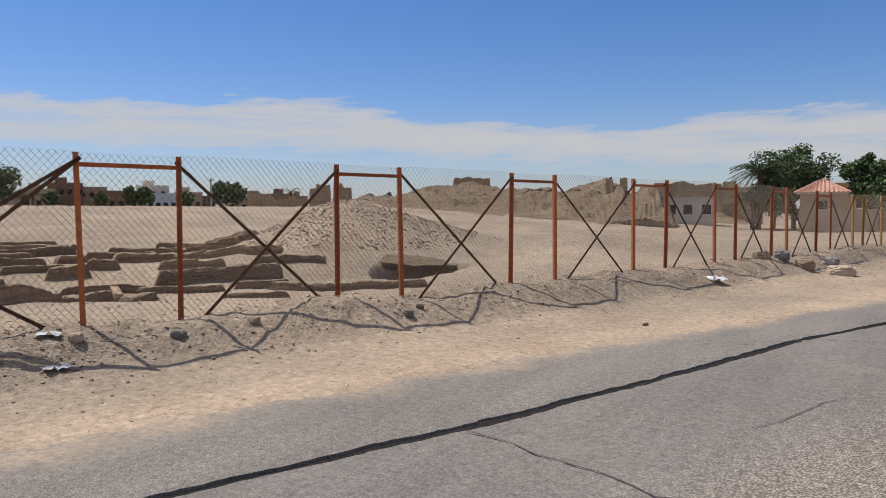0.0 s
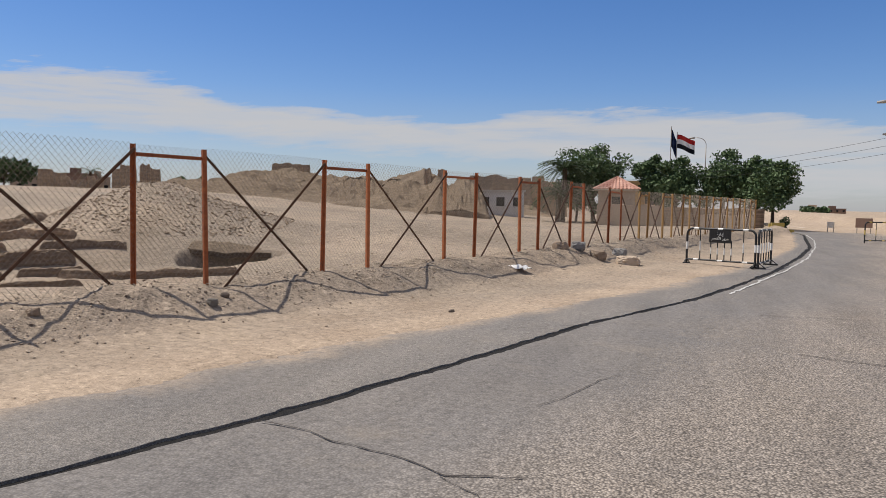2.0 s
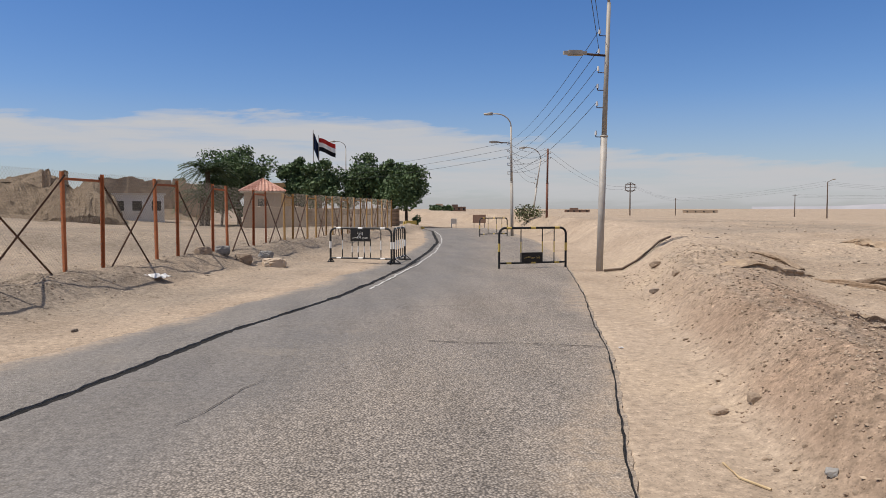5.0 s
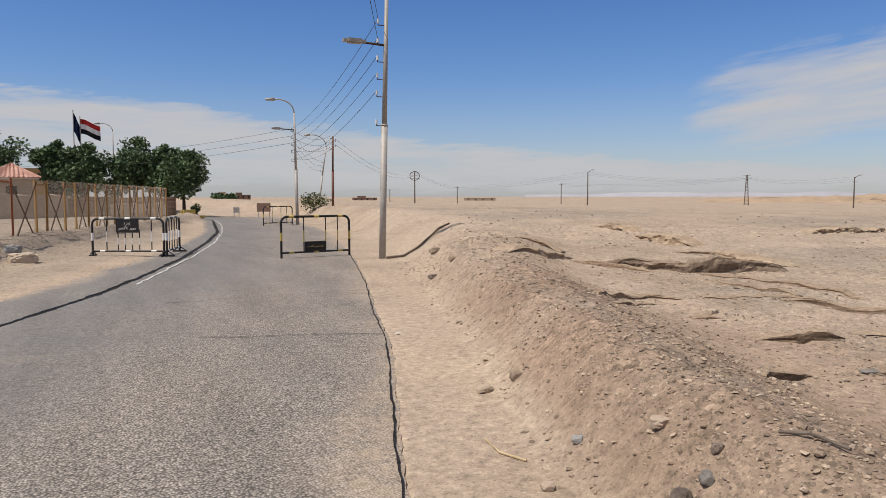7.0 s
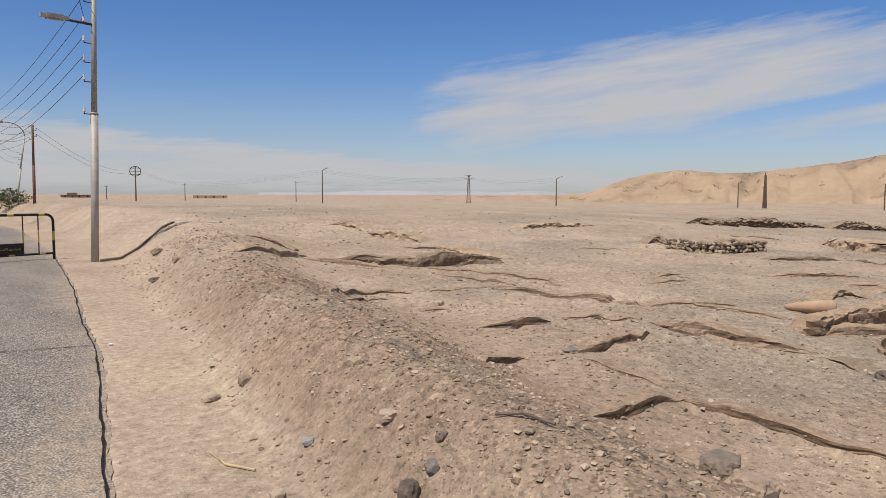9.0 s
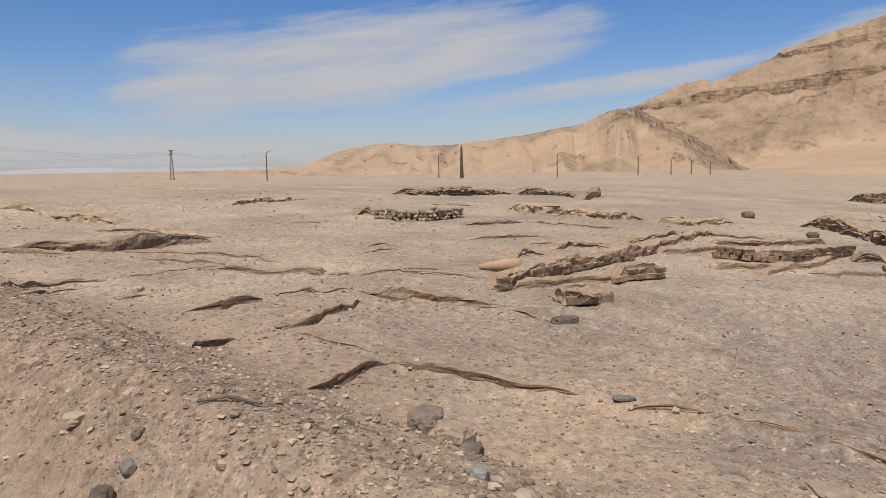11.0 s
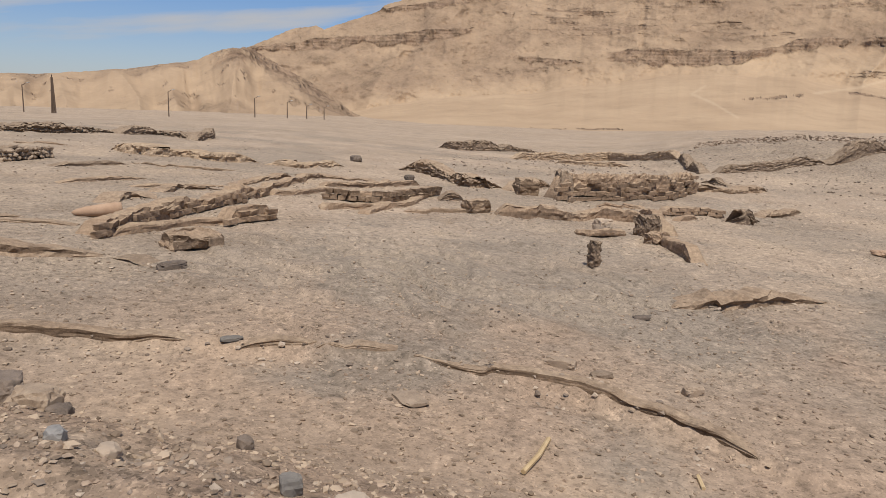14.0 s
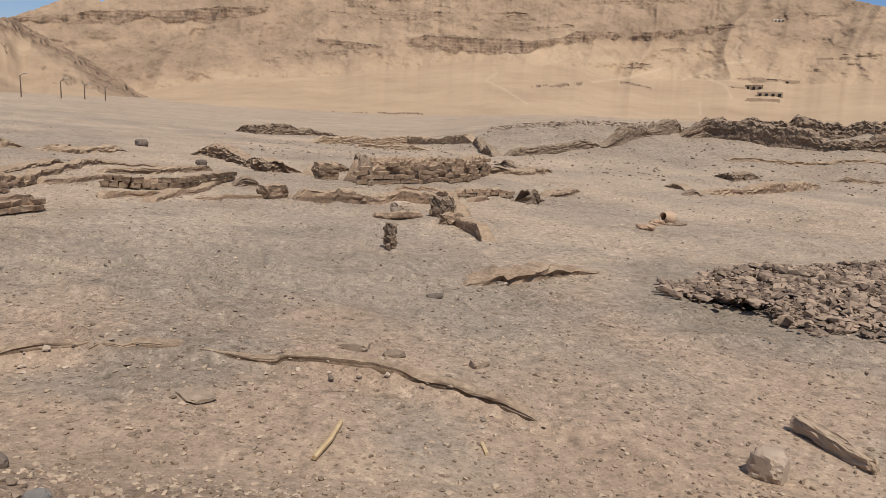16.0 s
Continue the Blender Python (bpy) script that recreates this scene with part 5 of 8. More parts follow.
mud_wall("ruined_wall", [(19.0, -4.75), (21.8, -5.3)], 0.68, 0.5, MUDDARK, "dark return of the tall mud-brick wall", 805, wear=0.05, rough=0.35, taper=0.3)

# far scarp of dark debris over the grey spoil slope
mud_wall("debris_bank", [at(128, 47.2), at(134, 48), at(145, 48)], 1.1, 2.0, MUDDARK, "upper layer of crumbled mud-brick debris", 813, "debris bank", step=0.1, wear=0.4, rough=0.55)

# west pit, behind the fence
for k, (line, h, th) in enumerate([
    ([(-12.5, 5.3), (-13.6, 6.9), (-15.6, 9.6)], 0.34, 0.45), ([(-15.6, 9.6), (-18.3, 11.1)], 0.28, 0.4),
    ([(-21.7, 9.9), (-21.4, 10.7), (-20.9, 11.4)], 0.3, 0.4), ([(-20.7, 11.8), (-20.1, 12.6)], 0.45, 0.5),
    ([(-24.9, 10.4), (-24.6, 12.5), (-24.6, 13.8)], 0.4, 0.5), ([(-18.0, 12.3), (-17.4, 13.5), (-16.5, 14.4), (-15.7, 14.9)], 0.6, 0.7),
    ([(-20.8, 12.8), (-20.4, 14.4), (-18.0, 15.2), (-16.5, 15.6)], 0.4, 0.6), ([(-23.5, 14.2), (-22.4, 16.0), (-18.9, 16.6)], 0.4, 0.7),
    ([(-14.9, 13.6), (-13.4, 14.0), (-12.6, 15.2), (-11.3, 16.0)], 0.3, 0.5), ([(-20.6, 10.6), (-20.1, 11.7)], 0.5, 0.7),
    ([(-22.9, 10.0), (-22.0, 11.4)], 0.3, 0.5), ([(-27.8, 12.4), (-26.9, 14.4)], 0.35, 0.5), ([(-22.0, 11.7), (-22.0, 12.7)], 0.35, 0.5),
    ([(-17.0, 14.9), (-15.0, 16.0)], 0.35, 0.6), ([(-14.6, 9.4), (-15.4, 10.6)], 0.3, 0.6), ([(-17.2, 8.4), (-18.8, 9.6)], 0.35, 0.5), ([(-19.5, 8.2), (-20.6, 9.6)], 0.4, 0.5),
    ([(-24, 16.4), (-21.5, 17.6), (-19.8, 17.2)], 0.45, 0.9),
    ([(-23.5, 8.6), (-22.2, 10.2)], 0.3, 0.4), ([(-25.6, 10.0), (-24.0, 12.0)], 0.3, 0.4), ([(-18.4, 9.8), (-17.2, 11.6)], 0.3, 0.4), ([(-19.2, 13.2), (-17.8, 14.6)], 0.4, 0.5), ([(-22.8, 13.0), (-21.4, 14.8)], 0.35, 0.5),
    ([(-17.0, 11.0), (-15.4, 12.6)], 0.25, 0.4), ([(-26.5, 12.0), (-25.8, 14.6)], 0.35, 0.5), ([(-16.2, 8.0), (-17.4, 9.4)], 0.25, 0.4), ([(-14.2, 11.4), (-13.2, 12.8)], 0.2, 0.35), ([(-21.2, 15.4), (-19.2, 16.2)], 0.45, 0.6),
    ([(-18.8, 8.0), (-20.2, 8.6)], 0.3, 0.4), ([(-15.8, 13.2), (-14.8, 14.4)], 0.3, 0.4), ([(-23.0, 9.4), (-21.8, 9.0)], 0.3, 0.4),
]):
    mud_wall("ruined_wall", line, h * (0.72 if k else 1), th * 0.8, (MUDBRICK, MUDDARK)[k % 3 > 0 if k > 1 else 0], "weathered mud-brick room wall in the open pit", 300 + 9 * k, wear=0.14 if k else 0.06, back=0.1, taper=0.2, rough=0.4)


def overhang():
    """Roof of earth left standing over the back of the dug hole."""
    d, a = np.array([-0.586, 0.81]), np.array([0.81, 0.586])
    s = np.linspace(-1.35, 1.35, 70)
    front = 22.2 - 0.75 * np.clip(1 - (s / 1.35) ** 2, 0, 1) ** 0.6 + 0.10 * fbm(s * 2.5, s * 0 + 3, 4, 71)
    c = np.array([-12.5, 17.3])
    r0 = float(c @ d)
    rows = []
    for back, top in ((1, 0), (0, 0), (0, 1), (0.5, 1), (1, 1)):
        r = front * (1 - back) + np.maximum(front + 0.1, 22.75) * back
        x, y = c[0] + d[0] * (r - r0) + a[0] * s, c[1] + d[1] * (r - r0) + a[1] * s
        xb, yb = c[0] + d[0] * (22.75 - r0) + a[0] * s, c[1] + d[1] * (22.75 - r0) + a[1] * s
        xf, yf = c[0] + d[0] * (20.55 - r0) + a[0] * s, c[1] + d[1] * (20.55 - r0) + a[1] * s
        zb, zf = height(xb, yb)[0], height(xf, yf)[0]
        f = np.clip((r - 20.55) / 2.2, 0, 1) ** 0.8
        z = zf * (1 - f) + zb * f + 0.02 - 0.14 * (1 - top) + 0.03 * fbm(s * 3, s * 0 + back * 2, 3, 72)
        rows.append((x, y, z - 0.16 * (s / 1.35) ** 4 - (0.05 if back == 1 else 0)))
    X, Y, Z = (np.stack([q[i] for q in rows], 1) for i in range(3))
    ob = grid_mesh("earth_ledge", X, Y, Z, MOUND, smooth_shade=False)
    tagged(ob, "overhanging earth ledge above a dark dug hole", "earth ledge")


overhang()


# ---- stones ----
def rock_verts(seed, n, flat=0.55):
    rng = np.random.default_rng(seed)
    t = (1 + 5 ** 0.5) / 2
    ico = np.array([(-1, t, 0), (1, t, 0), (-1, -t, 0), (1, -t, 0), (0, -1, t), (0, 1, t), (0, -1, -t), (0, 1, -t), (t, 0, -1), (t, 0, 1), (-t, 0, -1), (-t, 0, 1)]) / 1.902
    faces = np.array([(0, 11, 5), (0, 5, 1), (0, 1, 7), (0, 7, 10), (0, 10, 11), (1, 5, 9), (5, 11, 4), (11, 10, 2), (10, 7, 6), (7, 1, 8), (3, 9, 4), (3, 4, 2), (3, 2, 6), (3, 6, 8), (3, 8, 9), (4, 9, 5), (2, 4, 11), (6, 2, 10), (8, 6, 7), (9, 8, 1)])
    v = ico[None] * rng.uniform(0.42, 1.3, (n, 12, 1))
    v = v * rng.uniform(flat, 1.0, (n, 1, 3))
    ang = rng.uniform(0, math.tau, n)
    c, s = np.cos(ang)[:, None], np.sin(ang)[:, None]
    v = np.stack([v[..., 0] * c - v[..., 1] * s, v[..., 0] * s + v[..., 1] * c, v[..., 2] * 0.55], -1)
    return v, faces


def scatter(name, x, y, size, material, label, seed, sink=0.32, category="gravel", lift=None, flat=0.5):
    """Loose stones, too many to count, in one mesh."""
    n = len(x)
    v, f = rock_verts(seed, n, flat)
    z = height(x, y)[0] if lift is None else lift
    v = v * size[:, None, None] + np.stack([x, y, z + size * (0.5 - sink)], -1)[:, None]
    faces = (f[None] + (np.arange(n) * 12)[:, None, None]).reshape(-1, 3)
    me = bpy.data.meshes.new(name)
    me.vertices.add(n * 12)
    me.vertices.foreach_set("co", v.reshape(-1))
    me.loops.add(faces.size)
    me.loops.foreach_set("vertex_index", faces.reshape(-1).astype(np.int32))
    me.polygons.add(len(faces))
    me.polygons.foreach_set("loop_start", np.arange(0, faces.size, 3, dtype=np.int32))
    me.polygons.foreach_set("use_smooth", np.zeros(len(faces), dtype=bool))
    me.update(calc_edges=True)
    me.materials.append(material)
    return tagged(new(name, me), label, category, kind="stuff")


def sizes(rng, n, lo, hi, power=3.0):
    return lo + (hi - lo) * rng.random(n) ** power


RNG = np.random.default_rng(7)
# verge berm east of the road
n = 13000
yy = -3 + 20 * RNG.random(n) ** 1.5
xx = edge(ROAD_R, yy) + 0.75 + 2.9 * RNG.beta(2.0, 2.2, n)
scatter("gravel", xx, yy, sizes(RNG, n, 0.005, 0.034, 3.6), PEBBLE, "loose limestone pebbles on the earth berm", 11)
n = 2600
yy = -3 + 12 * RNG.random(n) ** 1.2
xx = edge(ROAD_R, yy) + 1.9 + 0.22 * RNG.standard_normal(n)
scatter("gravel", xx, yy, sizes(RNG, n, 0.004, 0.026, 3.0), PEBBLE_GREY, "grey chippings along the crest of the berm", 12)
# bank below the fence
n = 11000
yy = -2 + 36 * RNG.random(n) ** 1.3
xx = fence_x(yy) + 0.35 + 0.55 * RNG.standard_normal(n)
scatter("gravel", xx, yy, sizes(RNG, n, 0.006, 0.036, 3.6), PEBBLE_GREY, "grey-brown stones heaped along the fence foot", 13)
# crumbs of earth and stone over the berm and the near floor
n = 16000
aa, dd = np.radians(RNG.uniform(14, 148, n)), 2.3 + 6.5 * RNG.random(n) ** 1.25
xx, yy = dd * np.sin(aa), dd * np.cos(aa)
keep = (xx - edge(ROAD_R, yy)) > 0.9
scatter("gravel", xx[keep], yy[keep], sizes(RNG, n, 0.0035, 0.026, 3.4)[keep], CRUMB, "brown crumbs of earth and stone on the berm", 24)
# verges and site
n = 2500
yy = 1 + 22 * RNG.random(n) ** 1.2
xx = edge(ROAD_L, yy) - 0.05 - 2.6 * RNG.random(n)
scatter("gravel", xx, yy, sizes(RNG, n, 0.003, 0.015, 3), PEBBLE, "small pebbles on the sandy verge", 14)
n = 1200
yy = 1 + 18 * RNG.random(n) ** 1.2
xx = edge(ROAD_R, yy) + 0.02 + 1.0 * RNG.random(n)
scatter("gravel", xx, yy, sizes(RNG, n, 0.003, 0.012, 3), PEBBLE, "small pebbles on the sandy verge", 15)
n = 34000
aa, dd = np.radians(RNG.uniform(20, 146, n)), 3.6 + 20 * RNG.random(n) ** 1.6
xx, yy = dd * np.sin(aa), dd * np.cos(aa)
keep = (xx - edge(ROAD_R, yy)) > 2.6
scatter("gravel", xx[keep], yy[keep], sizes(RNG, n, 0.003, 0.03, 4.2)[keep], PEBBLE, "scattered stones on the excavation floor", 16)
n = 5000
aa, dd = np.radians(RNG.uniform(25, 146, n)), 18 + 40 * RNG.random(n) ** 1.3
xx, yy = dd * np.sin(aa), dd * np.cos(aa)
keep = (xx - edge(ROAD_R, yy)) > 4
scatter("gravel", xx[keep], yy[keep], sizes(RNG, n, 0.015, 0.07, 4)[keep], PEBBLE_GREY, "scattered stones on the far excavation floor", 17)
# west field
n = 6000
rr, ta = 4.6 * np.sqrt(RNG.random(n)), RNG.uniform(0, math.tau, n)
scatter("gravel", -17.8 + rr * np.cos(ta), 20.4 + rr * np.sin(ta), sizes(RNG, n, 0.015, 0.085, 3), PEBBLE, "spoil heap stones behind the fence", 18)
n = 5000
yy = 4 + 34 * RNG.random(n)
xx = fence_x(yy) - 1.0 - 17 * RNG.random(n)
scatter("gravel", xx, yy, sizes(RNG, n, 0.012, 0.06, 3.5), PEBBLE, "scattered stones behind the fence", 19)
# dark rubble slope
n = 8500
t, s = RNG.random(n), RNG.random(n)
s = 0.5 + (s - 0.5) * np.minimum(1, 0.12 + 1.7 * t)
xx = (6.3 + 2.2 * s) * (1 - t) + (5.2 + 3.4 * s) * t
yy = (-4.9 - 1.6 * s) * (1 - t) + (-6.9 - 4.2 * s) * t
xx, yy = xx + 0.14 * RNG.standard_normal(n), yy + 0.14 * RNG.standard_normal(n)
keep = fbm(xx * 0.9, yy * 0.9, 4, 88) + 1.2 * np.minimum(s, 1 - s) + 0.9 * np.minimum(t, 0.6) > 0.22
xx, yy, s, t = xx[keep], yy[keep], s[keep], t[keep]
n = len(xx)
lift = height(xx, yy)[0] + 0.22 * np.sin(np.clip(s, 0, 1) * math.pi) * np.clip(t * 3, 0.2, 1)
scatter("rubble", xx, yy, sizes(RNG, n, 0.016, 0.13, 2.6), PEBBLE_DARK, "dark broken mud bricks heaped in a sounding", 20, category="rubble", lift=lift, flat=0.22)
n = 2600
aa, dd = np.radians(RNG.uniform(96, 146, n)), 29 + 15 * RNG.random(n)
scatter("gravel", dd * np.sin(aa), dd * np.cos(aa), sizes(RNG, n, 0.025, 0.12, 3.5), PEBBLE_GREY, "grey stones on the far spoil slope", 21)
n = 2600
aa, dd = np.radians(RNG.uniform(114, 146, n)), 44 + 4 * RNG.random(n)
xx, yy = dd * np.sin(aa), dd * np.cos(aa)
scatter("rubble", xx, yy, sizes(RNG, n, 0.03, 0.13, 2.5), PEBBLE_DARK, "dark stones along the far debris bank", 22, category="rubble", lift=height(xx, yy)[0] + 0.3 * RNG.random(n))
# crumbs fallen from the earth edges
cx, cy = [], []
for nm, line, h, th, lab, m in WALLS:
    line = np.array(line)
    s = np.concatenate([[0], np.cumsum(np.hypot(*np.diff(line, axis=0).T))])
    q = RNG.uniform(0, s[-1], int(60 * s[-1] ** 0.7))
    cx.append(np.interp(q, s, line[:, 0]) - 0.08 + 0.16 * RNG.standard_normal(len(q)))
    cy.append(np.interp(q, s, line[:, 1]) + 0.16 * RNG.standard_normal(len(q)))
cx, cy = np.concatenate(cx), np.concatenate(cy)
scatter("rubble", cx, cy, sizes(RNG, len(cx), 0.008, 0.045, 3), PEBBLE_GREY, "crumbs fallen from the eroded walls", 23, category="rubble")


def stone(x, y, size, material, label, seed, shape=(1, 0.8, 0.6), turn=0.0, tilt=0.0, name="stone", sink=0.25, angular=0.0):
    """One larger stone, lying partly in the ground."""
    bm = bmesh.new()
    bmesh.ops.create_icosphere(bm, subdivisions=4 if size > 0.15 else 3, radius=0.5)
    for v in bm.verts:
        p = v.co * 2.2 + Vector((seed * 3.1, seed * 1.7, seed))
        k = 1 + 0.30 * noise.noise(p) + 0.16 * noise.noise(p * 3.1) + 0.09 * noise.noise(p * 7) + 0.04 * noise.noise(p * 17)
        v.co *= k
        if angular:
            for a in range(3):
                v.co[a] = max(-0.5 + angular * 0.25, min(0.5 - angular * 0.25, v.co[a]))
        v.co.x *= shape[0] * size
        v.co.y *= shape[1] * size
        v.co.z *= shape[2] * size
    ob = part(name, bm, material)
    z = ground_z(x, y) + size * shape[2] * (0.5 - sink)
    ob.matrix_world = pose(x, y, z, tilt, 0, turn)
    return tagged(ob, label, "stone")


for k, (x, y, s, m, lab, shape, tn) in enumerate([
    (2.66, 2.72, 0.13, STONE_DARK, "dark pitted stone on the berm", (1, 0.8, 1.1), 20),
    (2.78, 2.70, 0.09, ASHGREY, "blue-grey chip of stone on the berm", (1, 0.8, 0.8), 60),
    (2.92, 2.78, 0.07, STONE_DARK, "small dark stone on the berm", (1, 0.8, 0.8), 10),
    (3.09, 5.55, 0.2, WHITE_STONE, "pale flat stone at the berm foot", (1, 0.7, 0.35), 30),
    (3.36, 5.5, 0.12, STONE, "rounded brown stone on the berm", (1, 0.9, 0.8), 80),
    (2.90, 3.9, 0.1, STONE_GREY, "flat grey stone on the berm", (1, 0.8, 0.5), 45),
    (3.02, 3.3, 0.14, WHITE_STONE, "pale flat stone on the berm", (1, 0.8, 0.5), 15),
    (2.5, 3.6, 0.11, WHITE_STONE, "small pale stone on the berm", (1, 0.8, 0.5), 75),
    (2.45, 2.15, 0.12, WHITE_STONE, "small pale stone on the berm", (1, 0.8, 0.5), 15),
    (4.95, 2.32, 0.36, STONE_DARK, "large angular brown stone on the excavation floor", (1, 0.8, 0.62), 25),
    (4.72, 2.02, 0.34, STONE, "split angular brown stone on the excavation floor", (1, 0.7, 0.65), 70),
    (4.62, 1.85, 0.2, STONE_DARK, "dark stone beside the angular stones", (1, 0.8, 0.6), 5),
    (2.98, 1.0, 0.1, WHITE_STONE, "pale rounded stone on the berm crest", (1, 0.85, 0.6), 40),
    (3.05, 1.2, 0.09, STONE_GREY, "grey stone on the berm crest", (1, 0.8, 0.7), 80),
    (4.3, 0.78, 0.12, STONE_DARK, "black stone on the excavation floor", (1, 0.8, 0.8), 33),
    (2.85, 0.38, 0.11, ASHGREY, "blue-grey angular stone on the berm crest", (1, 0.8, 0.8), 10),
    (2.74, 0.18, 0.12, WHITE_STONE, "smooth pale rounded stone on the berm crest", (1, 0.85, 0.6), 60),
    (3.42, -3.12, 0.26, WHITE_STONE, "large pale limestone boulder", (0.9, 0.85, 0.9), 205),
    (5.75, -1.32, 0.28, STONE, "flat broken slab on the excavation floor", (1, 0.5, 0.35), 60),
    (5.62, -1.6, 0.2, STONE, "flat broken slab on the excavation floor", (1, 0.6, 0.3), 100),
    (5.36, -2.2, 0.17, STONE, "squat stone on the grey excavation floor", (1, 0.7, 0.6), 100),
    (7.4, -2.58, 0.2, STONE_DARK, "flat dark stone on the grey excavation floor", (1, 0.5, 0.3), 95),
    (8.4, 2.22, 0.36, STONE_DARK, "flat dark stone on the excavation floor", (1, 0.5, 0.35), 120),
    (6.05, 1.17, 0.2, ASHGREY, "thin slate flake on the excavation floor", (1, 0.5, 0.2), 110),
    (5.2, -0.15, 0.3, STONE, "flat half-buried slab in the dig", (1, 0.7, 0.15), 20),
    (6.55, 4.55, 0.4, ASHGREY, "thin slate slab under the wall stub", (1, 0.4, 0.12), 150),
    (7.15, 7.2, 0.2, WHITE_STONE, "pale stone on the excavation floor", (1, 0.6, 0.4), 20),
    (29.2, 0.7, 0.55, STONE_DARK, "dark boulder on the far plain", (1, 0.8, 0.6), 20),
    (22.0, -1.0, 0.4, STONE_DARK, "dark boulder beside the dug rooms", (1, 0.8, 0.6), 20),
    (7.0, 15.8, 0.3, STONE, "stone at the foot of the lamp post", (1, 0.8, 0.6), 20),
    (5.6, 12.6, 0.22, STONE_DARK, "stone on the sandy verge", (1, 0.8, 0.5), 20),
    (5.9, 12.4, 0.16, STONE, "stone on the sandy verge", (1, 0.8, 0.8), 20),
    (-6.9, 5.0, 0.18, STONE_GREY, "stone on the gravel bank by the fence", (1, 0.8, 0.7), 20),
    (-6.7, 5.9, 0.16, STONE, "stone on the gravel bank by the fence", (1, 0.8, 0.7), 70),
    (-7.2, 4.0, 0.17, WHITE_STONE, "pale stone on the gravel bank by the fence", (1, 0.8, 0.7), 50),
    (-5.9, 7.9, 0.17, ASHGREY, "blue-grey stone on the gravel bank", (1, 0.8, 0.7), 50),
    (-6.0, 8.3, 0.13, STONE_DARK, "dark stone on the gravel bank", (1, 0.8, 0.7), 20),
    (-1.9, 20.6, 0.75, WHITE_STONE, "squared pale block beside the barrier", (1, 0.6, 0.5), 20),
    (-2.7, 20.3, 0.5, STONE, "squared block beside the fence", (1, 0.7, 0.7), 40),
    (-3.2, 20.1, 0.45, STONE_GREY, "squared block beside the fence", (1, 0.7, 0.7), 10),
    (-3.6, 19.6, 0.5, STONE, "squared block beside the fence", (1, 0.7, 0.6), 60),
    (-2.3, 22.0, 0.6, STONE_GREY, "squared block beside the fence", (1, 0.7, 0.5), 80),
    (-2.5, 7.95, 0.06, STONE_DARK, "small clod on the sandy verge", (1, 0.8, 0.7), 80),
    (-3.4, 10.2, 0.12, STONE_DARK, "small clod on the sandy verge", (1, 0.7, 0.5), 80),
]):
    stone(x, y, s, m, lab, 3.3 + k * 1.37, shape, tn, angular=0.3)

# fallen stone beam
bm = bmesh.new()
bmesh.ops.create_cube(bm, size=1)
bmesh.ops.subdivide_edges(bm, edges=bm.edges, cuts=15, use_grid_fill=True)
for v in bm.verts:
    p = v.co * 5
    v.co *= 1 - 0.2 * (abs(v.co.y) + abs(v.co.z))
    v.co.x *= 1.08
    v.co.y *= 0.20 * (1 - 0.25 * (v.co.x + 0.5))
    v.co.z *= 0.17
    v.co += Vector((noise.noise(p), noise.noise(p + Vector((9, 0, 0))), noise.noise(p + Vector((0, 9, 0))))) * 0.035 + Vector((noise.noise(p * 4), noise.noise(p * 4.3), noise.noise(p * 4.7))) * 0.014
beam = part("stone_beam", bm, BEAMSTONE, smooth_shade=False)
beam.matrix_world = pose(3.62, -3.84, ground_z(3.62, -3.84) + 0.05, 4, 3, 176) @ Matrix.Scale(0.62, 4)
tagged(beam, "long fallen limestone beam lying on the ground", "stone beam")

# eroded stump, plastered niche block and white block in the dig
def rough_block(name, x, y, sx, sy, sz, material, label, seed, turn=0.0, amount=0.05, category="block", lean=0.0):
    bm = bmesh.new()
    bmesh.ops.create_cube(bm, size=1)
    bmesh.ops.subdivide_edges(bm, edges=bm.edges, cuts=11, use_grid_fill=True)
    for v in bm.verts:
        v.co *= 1 - 0.2 * (abs(v.co.x) + abs(v.co.y) + abs(v.co.z)) / 1.5
        v.co = Vector((v.co.x * sx, v.co.y * sy, v.co.z * sz)) * 1.1
        p = v.co * (3 / max(sx, sy)) + Vector((seed, 0, 0))
        v.co += Vector((noise.noise(p), noise.noise(p + Vector((7, 0, 0))), noise.noise(p + Vector((0, 7, 0))))) * amount + Vector((noise.noise(p * 3), noise.noise(p * 3.3), noise.noise(p * 3.6))) * amount * 0.5
    ob = part(name, bm, material)
    ob.matrix_world = pose(x, y, ground_z(x, y) + sz * 0.42, lean, 0, turn)
    return tagged(ob, label, category)


rough_block("mud_stump", 9.75, -2.8, 0.12, 0.12, 0.36, MUDDARK, "thin upright stump of dark mud brick", 3, 20, 0.05, "mud stump", 6)
niche = rough_block("plastered_block", 9.65, 2.3, 0.36, 0.72, 0.22, EARTHWALL, "low plastered mud-brick block with dark niches", 5, 37, 0.09)
for dx in (-0.22, 0.2):
    bm = bmesh.new()
    bmesh.ops.create_cube(bm, size=1)
    bmesh.ops.bevel(bm, geom=bm.edges[:], offset=0.08, segments=1, affect="EDGES")
    bmesh.ops.transform(bm, matrix=Matrix.Translation((-0.18, dx, 0.0)) @ Matrix.Diagonal((0.06, 0.2, 0.11, 1)), verts=bm.verts)
    part("niche", bm, MUDDARK, niche, "dark crumbled niche")
rough_block("white_block", 13.4, -4.1, 0.22, 0.3, 0.28, WHITE_STONE, "pale plastered block on a mud base", 8, 20, 0.03)
rough_block("brick_platform", 13.0, -3.95, 0.35, 0.9, 0.1, MUDBRICK, "flat base of crumbled mud brick", 9, 15, 0.05)
